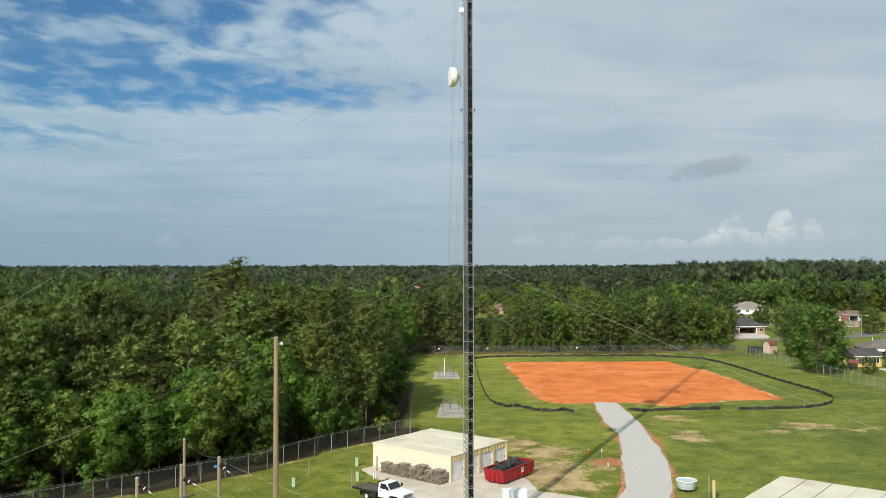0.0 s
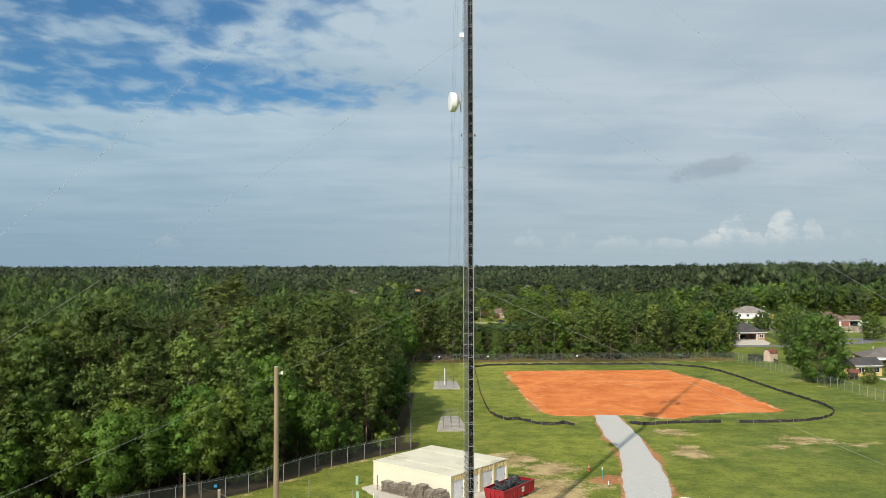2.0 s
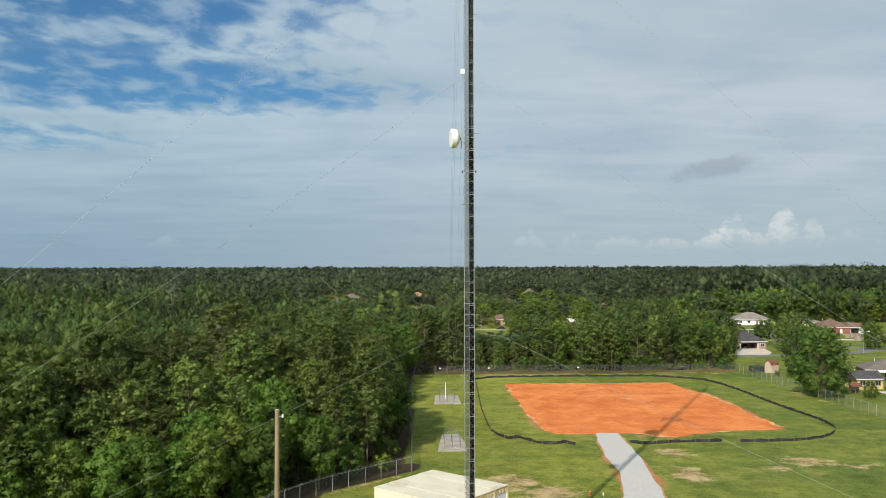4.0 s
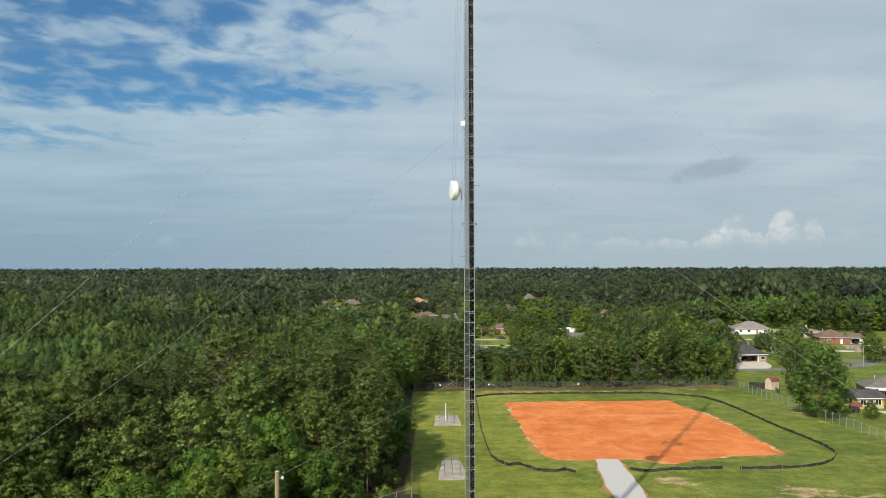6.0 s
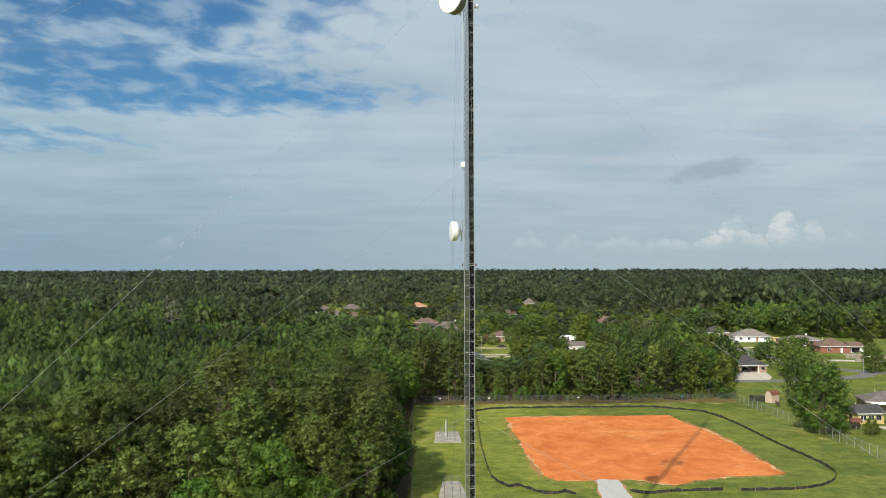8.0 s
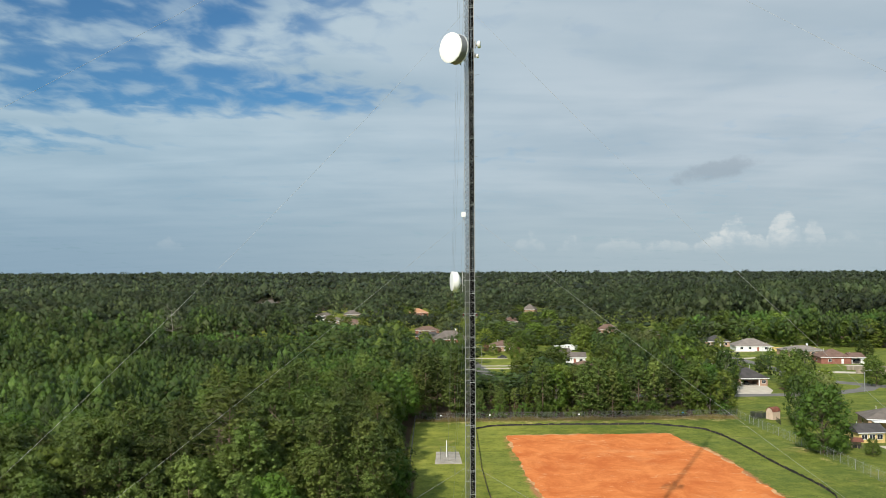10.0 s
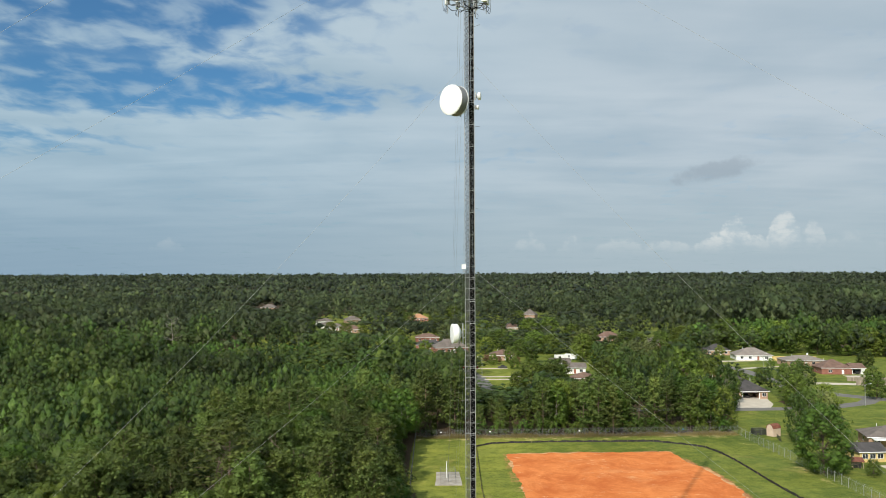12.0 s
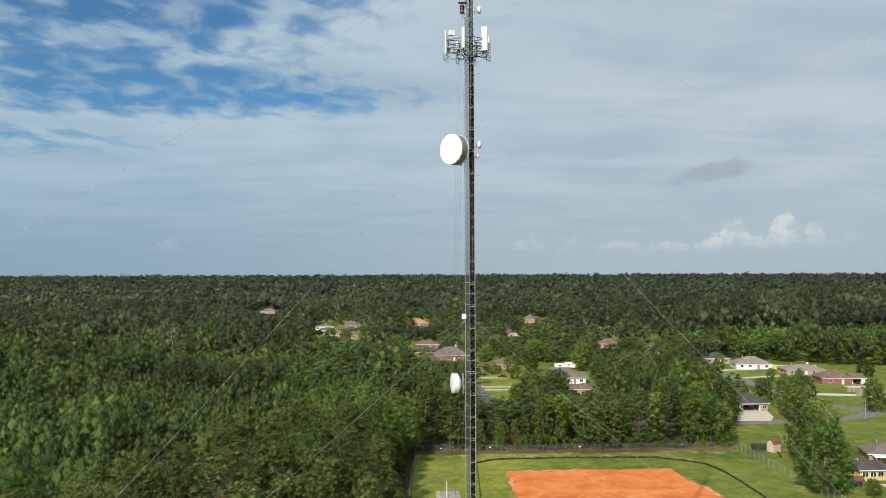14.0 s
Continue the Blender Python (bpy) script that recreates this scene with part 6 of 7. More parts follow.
# ---- vehicles and bins ----
def make_dumpster():
    ob = thing("dumpster", "open red steel roll-off dumpster full of black rubbish", "dumpster", at=(7.75, 98.1, 0.03), turn=54)
    L, W, H = 6.5, 2.5, 1.55

    for side in (-1, 1):
        part("side_wall", Geo().add([(-L / 2, side * W / 2, 0.22), (L / 2, side * W / 2, 0.22), (L / 2 + 0.05, side * (W / 2 + 0.12), H), (-L / 2 - 0.25, side * (W / 2 + 0.12), H),
                                     (-L / 2, side * (W / 2 - 0.06), 0.22), (L / 2, side * (W / 2 - 0.06), 0.22), (L / 2 + 0.05, side * (W / 2 + 0.06), H), (-L / 2 - 0.25, side * (W / 2 + 0.06), H)],
                                    [(0, 1, 2, 3), (7, 6, 5, 4), (0, 4, 5, 1), (3, 2, 6, 7), (0, 3, 7, 4), (1, 5, 6, 2)]), RED_PAINT, ob)
        for k in range(8):
            part("rib", Geo().box(-L / 2 + 0.35 + k * 0.84, side * (W / 2 + 0.07), 0.25, 0.10, 0.12, H - 0.3), RED_PAINT, ob)
        part("top_rail", Geo().box(-0.1, side * (W / 2 + 0.1), H - 0.03, L + 0.3, 0.13, 0.11), RED_PAINT, ob)
        part("runner", Geo().box(0, side * 0.55, 0.0, L, 0.16, 0.22), RED_PAINT, ob)
    for x, dx in ((-L / 2, -0.25), (L / 2, 0.05)):
        part("end_wall", Geo().add([(x, -W / 2, 0.22), (x, W / 2, 0.22), (x + dx, W / 2 + 0.1, H), (x + dx, -W / 2 - 0.1, H), (x + 0.06, -W / 2, 0.22), (x + 0.06, W / 2, 0.22), (x + dx + 0.06, W / 2 + 0.1, H), (x + dx + 0.06, -W / 2 - 0.1, H)],
                                   [(0, 1, 2, 3), (7, 6, 5, 4), (3, 2, 6, 7), (0, 4, 5, 1), (0, 3, 7, 4), (1, 5, 6, 2)]), RED_PAINT, ob)
        part("end_rail", Geo().box(x + dx, 0, H - 0.03, 0.12, W + 0.3, 0.11), RED_PAINT, ob)
    for yy in (-0.6, 0.0, 0.6):
        part("rib", Geo().box(-L / 2 - 0.17, yy, 0.25, 0.14, 0.10, H - 0.32), RED_PAINT, ob)
    part("floor", Geo().box(0, 0, 0.2, L, W, 0.05), RED_PAINT, ob)
    for sx in (-1, 1):
        for side in (-1, 1):
            part("wheel", Geo().tube((sx * (L / 2 - 0.3), side * 0.65 - 0.1, 0.13), (sx * (L / 2 - 0.3), side * 0.65 + 0.1, 0.13), 0.13, n=12), DULL_STEEL, ob)
    part("sign", Geo().box(0.6, -W / 2 - 0.145, 0.75, 0.5, 0.02, 0.55), WHITE, ob, "white notice")
    part("sign", Geo().box(0.55, -W / 2 - 0.16, 0.95, 0.32, 0.012, 0.05).box(0.6, -W / 2 - 0.16, 1.1, 0.34, 0.012, 0.06), BLACK_PAINT, ob)
    rng = random.Random(21)
    fill = Geo()
    nx, ny = 14, 6
    for i in range(nx + 1):
        for j in range(ny + 1):
            x, y = -L / 2 + 0.1 + i * (L - 0.2) / nx, -W / 2 + 0.08 + j * (W - 0.16) / ny
            fill.v.append((x, y, 1.34 + 0.42 * noise.noise((x * 0.9, y * 0.9, 3)) + rng.uniform(-0.05, 0.08)))
    for i in range(nx):
        for j in range(ny):
            a = i * (ny + 1) + j
            fill.f.append((a, a + ny + 1, a + ny + 2, a + 1))
    part("rubbish", fill, BLACK_PLASTIC, ob, "black bags and plastic scrap")
    for k in range(30):
        x, y = rng.uniform(-L / 2 + 0.4, L / 2 - 0.4), rng.uniform(-0.8, 0.8)
        m = pose(x, y, 1.48 + rng.uniform(0, 0.35), rng.uniform(-40, 40), rng.uniform(-40, 40), rng.uniform(0, 360))
        part("scrap", Geo().box(0, 0, -0.15, rng.uniform(0.3, 1.1), rng.uniform(0.2, 0.6), rng.uniform(0.1, 0.35), m=m), WHITE if k == 3 else BLACK_PLASTIC, ob)


make_dumpster()


def wheel(parent, x, y, r=0.40, w=0.28, side=1):
    tyre = part("wheel", Geo().lathe([(r * 0.55, -w / 2), (r * 0.92, -w / 2), (r, -w * 0.35), (r, w * 0.35), (r * 0.92, w / 2), (r * 0.55, w / 2)], pose(x, y, r, 90, 0, 0), 20), RUBBER, parent, smooth=False)
    part("rim", Geo().lathe([(r * 0.58, -w * 0.4), (r * 0.5, -w * 0.2), (r * 0.2, -w * 0.3), (0.0, -w * 0.3)], pose(x, y, r, 90, 0, 0), 16).lathe([(r * 0.58, w * 0.4), (r * 0.5, w * 0.2), (r * 0.2, w * 0.3), (0, w * 0.3)], pose(x, y, r, 90, 0, 0), 16), PANEL_WHITE, tyre, "pale steel rim")


def soften(ob, w=0.05):
    mod = ob.modifiers.new("round", "BEVEL")
    mod.width, mod.segments, mod.limit_method = w, 2, "ANGLE"
    return ob


def make_truck():
    """A flatbed work truck, nose towards local +x."""
    ob = thing("flatbed_truck", "white flatbed work truck with a dark plank bed", "truck", at=(-6.15, 88.55, 0.03), turn=-38)
    for x in (-1.75, 2.05):
        for side in (-1, 1):
            wheel(ob, x, side * 0.88, 0.42)
    part("chassis", Geo().box(-0.2, 0, 0.5, 6.0, 0.9, 0.22), BLACK_PAINT, ob)
    bed = part("bed", Geo().box(-1.95, 0, 0.98, 3.35, 2.35, 0.12), BLACK_PAINT, ob, "black steel bed frame")
    for k in range(9):
        part("plank", Geo().box(-1.95, -1.05 + k * 0.262, 1.10, 3.3, 0.25, 0.035), DECK, bed)
    for side in (-1, 1):
        part("bed_rail", Geo().box(-1.95, side * 1.16, 1.0, 3.4, 0.06, 0.2), BLACK_PAINT, bed)
        part("mud_flap", Geo().box(-2.5, side * 0.95, 0.45, 0.03, 0.4, 0.5), RUBBER, ob)
        part("tool_box", Geo().box(-0.7, side * 0.95, 0.5, 0.8, 0.4, 0.45), BLACK_PAINT, ob)
    rack = part("headache_rack", Geo().box(-0.22, 0, 1.1, 0.06, 2.1, 0.06).box(-0.22, 0, 2.05, 0.06, 1.9, 0.07), BLACK_PAINT, ob, "black rack behind the cab")
    for k in range(6):
        part("bar", Geo().box(-0.22, -0.9 + k * 0.36, 1.1, 0.05, 0.05, 0.98), BLACK_PAINT, rack)
    # the cab's side outline, swept across its width
    lower = [(-0.15, 0, 0.62), (1.35, 0, 0.62), (1.5, 0, 0.98), (2.55, 0, 0.98), (2.66, 0, 0.62), (3.15, 0, 0.62), (3.2, 0, 1.15), (3.0, 0, 1.36), (1.62, 0, 1.46), (1.50, 0, 1.50), (-0.15, 0, 1.50)]
    soften(part("cab", Geo().prism(lower, (0, -0.98, 0), (0, 0.98, 0)), WHITE, ob, "white cab body and bonnet"), 0.06)
    green_house = [(-0.12, 0, 1.50), (1.55, 0, 1.50), (0.98, 0, 2.10), (0.1, 0, 2.14), (-0.10, 0, 2.05)]
    house_g = Geo()
    n = len(green_house)
    house_g.v = [(x, -0.95 + (0.14 if z > 1.6 else 0), z) for x, _, z in green_house] + [(x, 0.95 - (0.14 if z > 1.6 else 0), z) for x, _, z in green_house]
    house_g.f = [tuple(range(n)), tuple(range(2 * n - 1, n - 1, -1))] + [(i, n + i, n + (i + 1) % n, (i + 1) % n) for i in range(n)]
    soften(part("cab_roof", house_g, WHITE, ob), 0.05)
    part("windscreen", Geo().add([(1.53, -0.84, 1.55), (1.53, 0.84, 1.55), (1.05, 0.74, 2.06), (1.05, -0.74, 2.06)], [(0, 1, 2, 3)]).add([(1.49, -0.84, 1.55), (1.49, 0.84, 1.55), (1.01, 0.74, 2.06), (1.01, -0.74, 2.06)], [(3, 2, 1, 0)]), GLASS, ob, "dark windscreen", m=pose(0.02, 0, 0.015))
    for side in (-1, 1):
        part("side_window", Geo().add([(0.2, side * 0.965, 1.55), (1.32, side * 0.965, 1.55), (0.92, side * 0.85, 2.03), (0.2, side * 0.85, 2.05)], [(0, 1, 2, 3)]), GLASS, ob, m=pose(0, side * 0.012, 0))
        part("mirror", Geo().box(1.35, side * 1.15, 1.55, 0.1, 0.2, 0.32).tube((1.3, side * 0.95, 1.6), (1.33, side * 1.1, 1.65), 0.02, n=5), BLACK_PAINT, ob)
        part("headlight", Geo().box(3.12, side * 0.76, 1.0, 0.14, 0.30, 0.2), PANEL_WHITE, ob, "clear headlight")
        part("door_line", Geo().box(0.15, side * 0.982, 0.75, 0.015, 0.012, 0.8).box(1.4, side * 0.982, 0.75, 0.015, 0.012, 0.75), DULL_STEEL, ob)
        part("door_handle", Geo().box(0.35, side * 0.99, 1.3, 0.18, 0.03, 0.05), BLACK_PAINT, ob)
    grille = part("grille", Geo().box(3.16, 0, 0.86, 0.1, 1.15, 0.34), BLACK_PAINT, ob, "black grille")
    for k in range(3):
        part("grille_bar", Geo().box(3.215, 0, 0.9 + k * 0.11, 0.03, 1.1, 0.04), GALV, grille)
    part("bumper", Geo().box(3.22, 0, 0.5, 0.2, 2.0, 0.24), GALV, ob, "pale steel bumper")
    part("beacon_lamp", Geo().lathe([(0.07, 0), (0.07, 0.1), (0.0, 0.14)], pose(-0.2, 0.6, 2.12), 10), RED_LENS, ob, "red roof lamp", smooth=True)
    part("beacon_lamp", Geo().lathe([(0.07, 0), (0.07, 0.1), (0.0, 0.14)], pose(-0.2, -0.6, 2.12), 10), RED_LENS, ob, "red roof lamp", smooth=True)


make_truck()


def make_cabinet():
    ob = thing("white_cabinet", "large white equipment cabinet standing on the yard", "equipment cabinet", at=(7.15, 84.9, 0.02), turn=6)
    soften(part("body", Geo().box(0, 0, 0.15, 2.4, 1.15, 1.95), WHITE, ob), 0.04)
    part("plinth", Geo().box(0, 0, 0, 2.5, 1.25, 0.15), CONCRETE, ob)
    for x in (-0.6, 0.6):
        door = part("door", Geo().box(x, -0.585, 0.22, 1.14, 0.03, 1.8), WHITE, ob)
        part("handle", Geo().box(x + (0.45 if x < 0 else -0.45), -0.62, 1.1, 0.04, 0.05, 0.22), BLACK_PAINT, door)
    part("cap", Geo().box(0, 0, 2.1, 2.5, 1.25, 0.06), WHITE, ob)
    part("vent", Geo().box(0.9, -0.61, 1.7, 0.3, 0.02, 0.2), WHITE, ob)


make_cabinet()


# ---- poles, posts and small fixtures ----
def make_pole(x, y, high, r, mat, label, lamp=False):
    ob = thing("utility_pole", label, "utility pole", "wooden poles", at=(x, y, 0))
    part("shaft", Geo().tube((0, 0, 0), (0, 0, high), r, r * 0.72, n=14), mat, ob, smooth=False)
    part("cap", Geo().tube((0, 0, high), (0, 0, high + 0.05), r * 0.75, r * 0.5, n=14), GALV, ob)
    if lamp:
        part("bracket", Geo().tube((0, 0, high - 0.55), (0.45, -0.05, high - 0.45), 0.03, n=6), GALV, ob)
        part("lamp_head", Geo().box(0.42, -0.05, high - 0.56, 0.13, 0.1, 0.22), WHITE, ob, "white lamp head")
    part("ground_wire", Geo().tube((r * 0.9, -r * 0.5, 0.2), (r * 0.66, -r * 0.4, high - 0.6), 0.012, n=4), DULL_STEEL, ob)
    return ob


make_pole(-12.65, 63.5, 19.3, 0.235, WOOD_POLE, "tall brown wooden utility pole with a small lamp", True)
for x_, y_, h_, r_ in ((-16.95, 55.0, 13.35, 0.12), (-16.2, 52.0, 12.4, 0.15), (-15.2, 57.0, 11.75, 0.16), (-18.2, 50.0, 12.1, 0.15)):
    make_pole(x_, y_, h_, r_, GREY_POLE, "grey weathered wooden line pole with wires")
part("brace", Geo().box(0, 0, 10.2, 2.6, 0.12, 0.14, 70).box(0.15, -0.3, 9.9, 2.2, 0.12, 0.14, 62), GREY_POLE, bpy.data.objects["utility_pole.002"], "grey wooden cross timber")


BROWN_GLAZE = surface("brown_glazed_porcelain", (0.05, 0.014, 0.010), (0.09, 0.024, 0.016), 3.0, 0.15)


def make_line(a, b, insul, name="overhead_line"):
    ob = thing(name, "thin overhead power line from a wooden pole" + (" with insulators" if insul else ""), "power line", "overhead lines", at=a)
    d = Vector(b) - Vector(a)
    pts = []
    for k in range(9):
        q = k / 8
        pts.append(Vector((d.x * q, d.y * q, d.z * q - 1.2 * q * (1 - q))))
    part("conductor", Geo().path(pts, 0.008, 4), STRAND, ob)
    if insul:
        u = pts[1].normalized()
        part("hook", Geo().tube((0, 0, 0), u * 0.12, 0.02, n=5), GALV, ob)
        for k in range(7):
            part("insulator_disc", Geo().tube(u * (0.14 + k * 0.09), u * (0.20 + k * 0.09), 0.14 - 0.006 * k, 0.06, n=12), (BLACK_PAINT, BROWN_GLAZE, BLACK_PAINT, BROWN_GLAZE, WHITE, BROWN_GLAZE, BLACK_PAINT)[k], ob)
        part("clamp", Geo().tube(u * 0.85, u * 1.05, 0.03, n=6), WHITE, ob)


make_line((-15.15, 56.9, 11.3), (-4.0, 50.0, 6.0), True)
make_line((-15.15, 56.9, 11.55), (2.0, 54.0, 6.0), False)
make_line((-16.1, 51.9, 11.6), (-3.0, 47.0, 8.0), True)
make_line((-18.1, 49.9, 11.75), (-6.0, 45.0, 7.0), True)
make_line((-16.9, 55.0, 13.2), (-15.25, 57.0, 11.7), False)


def make_pedestal(x, y, h=0.95):
    ob = thing("utility_pedestal", "pale green plastic utility pedestal standing in grass", "pedestal", "utility pedestals", at=(x, y, 0))
    soften(part("body", Geo().box(0, 0, 0, 0.34, 0.3, h - 0.12), GREEN_BOX, ob), 0.03)
    soften(part("lid", Geo().box(0, 0, h - 0.12, 0.38, 0.34, 0.12), GREEN_BOX, ob), 0.03)


make_pedestal(-10.7, 104.0, 1.05)
make_pedestal(-9.9, 96.8, 1.05)
make_pedestal(-16.8, 94.3, 1.0)
for x_, y_, h_ in ((-8.0, 101.4, 1.8), (-10.2, 94.0, 2.0), (-15.8, 98.8, 1.9)):
    single("wooden_post", Geo().tube((x_, y_, 0), (x_, y_, h_), 0.075, 0.07, n=8), GREY_POLE, "short weathered wooden post standing in grass", "post", group="short posts")
for x_, y_, h_ in ((-8.1, 97.6, 0.7), (-7.9, 97.9, 0.6), (20.3, 103.6, 0.45)):
    single("pvc_marker", Geo().tube((x_, y_, 0), (x_, y_, h_), 0.06, n=8), WHITE, "short white plastic pipe marker", "marker", group="plastic markers")
cone_ = thing("traffic_cone", "orange traffic cone with a white band", "traffic cone", at=(19.1, 110.6, 0))
part("base", Geo().box(0, 0, 0, 0.42, 0.42, 0.04), ORANGE, cone_)
part("cone", Geo().tube((0, 0, 0.04), (0, 0, 0.95), 0.17, 0.03, n=14), ORANGE, cone_)
part("band", Geo().tube((0, 0, 0.5), (0, 0, 0.7), 0.10, 0.075, n=14), WHITE, cone_, "white reflective band")
post_ = thing("marker_post", "teal plastic marker post with a white top", "marker post", at=(20.1, 106.6, 0))
part("post", Geo().tube((0, 0, 0), (0, 0, 1.15), 0.06, n=8), surface("teal_plastic", (0.03, 0.30, 0.28), (0.04, 0.36, 0.33), 2.0, 0.5), post_)
part("top", Geo().tube((0, 0, 1.15), (0, 0, 1.5), 0.062, n=8), WHITE, post_)
TUB_GREY = surface("pale_blue_grey_paint", (0.40, 0.49, 0.50), (0.50, 0.59, 0.60), 1.2, 0.45, stain=(0.30, 0.33, 0.31))
tub = thing("steel_tub", "round pale blue-grey tub with a white rim on a short foot", "tub", at=(26.7, 92.4, 0.02))
part("foot", Geo().lathe([(0.42, 0.0), (0.34, 0.05), (0.34, 0.24), (0.0, 0.24)], Matrix(), 20), DULL_STEEL, tub, "short steel foot")
part("shell", Geo().lathe([(0.0, 0.24), (0.86, 0.24), (0.91, 0.28), (1.07, 1.16), (1.03, 1.16), (1.0, 1.06), (0.0, 1.10)], Matrix(), 32), TUB_GREY, tub)
part("seam", Geo().lathe([(0.945, 0.50), (0.985, 0.51), (0.99, 0.54), (0.952, 0.55)], Matrix(), 32), GALV, tub)
for k in range(20):
    part("rim_piece", Geo().tube((1.1 * math.cos(k * 0.31416), 1.1 * math.sin(k * 0.31416), 1.14), (1.1 * math.cos(k * 0.31416 + 0.28), 1.1 * math.sin(k * 0.31416 + 0.28), 1.16), 0.055, n=6), WHITE, tub, "white scalloped rim piece")
for x_, y_, r_, mat_, h_ in ((28.5, 88.6, 0.17, TRIM_YELLOW, 2.1), (28.1, 89.0, 0.05, GALV, 2.5)):
    single("bollard" if r_ > 0.1 else "steel_post", Geo().tube((x_, y_, 0), (x_, y_, h_), r_, n=12), mat_, "yellow painted bollard beside the building" if r_ > 0.1 else "thin steel post beside the bollard", "post")


# ---- housing beyond the fence ----
def band(pts, width):
    left, right = [], []
    for k, (x, y) in enumerate(pts):
        a, b = pts[max(0, k - 1)], pts[min(len(pts) - 1, k + 1)]
        n = Vector((a[1] - b[1], b[0] - a[0])).normalized() * width / 2
        left.append((x + n.x, y + n.y))
        right.append((x - n.x, y - n.y))
    return left + right[::-1]


for lay_, (pts_, w_) in enumerate((([(24, 285), (19.5, 310), (17.2, 335), (15.0, 365), (10.0, 400)], 6.0), ([(60, 283), (100, 283.5), (128, 285), (148, 296), (156, 306)], 6.0), ([(136, 342), (147, 316), (162, 300), (184, 288), (230, 272)], 7.5),
                 ([(118, 452), (132, 428), (139, 395), (140, 360), (141, 335)], 6.0), ([(110, 600), (108, 570), (104, 530)], 6))):
    laid("street", band(pts_, w_), 0.02 + 0.004 * lay_, ASPHALT, "grey asphalt residential street", "street", 0.03)
for outline_ in ([(99.0, 286.4), (111.0, 286.6), (114.8, 294), (117.4, 307), (106.3, 306.6)], [(17, 361.5), (34, 361.5), (34, 364.5), (17, 364.5)], [(16, 370.5), (34, 370.5), (34, 373.5), (16, 373.5)], [(14, 402), (30, 402), (30, 405), (14, 405)],
                 [(134, 428), (160, 432), (160, 436), (133, 433)], [(142, 398), (168, 408), (168, 411), (142, 402)], [(150, 345), (182, 338), (184, 344), (151, 351)], [(176, 366), (190, 366), (190, 372), (176, 372)], [(-75, 612), (-62, 612), (-62, 618), (-75, 618)],
                 [(104, 196), (124, 196), (124, 202), (104, 202)]):
    laid("driveway", outline_, 0.03, DRIVE, "pale concrete driveway across a lawn", "driveway", 0.04)


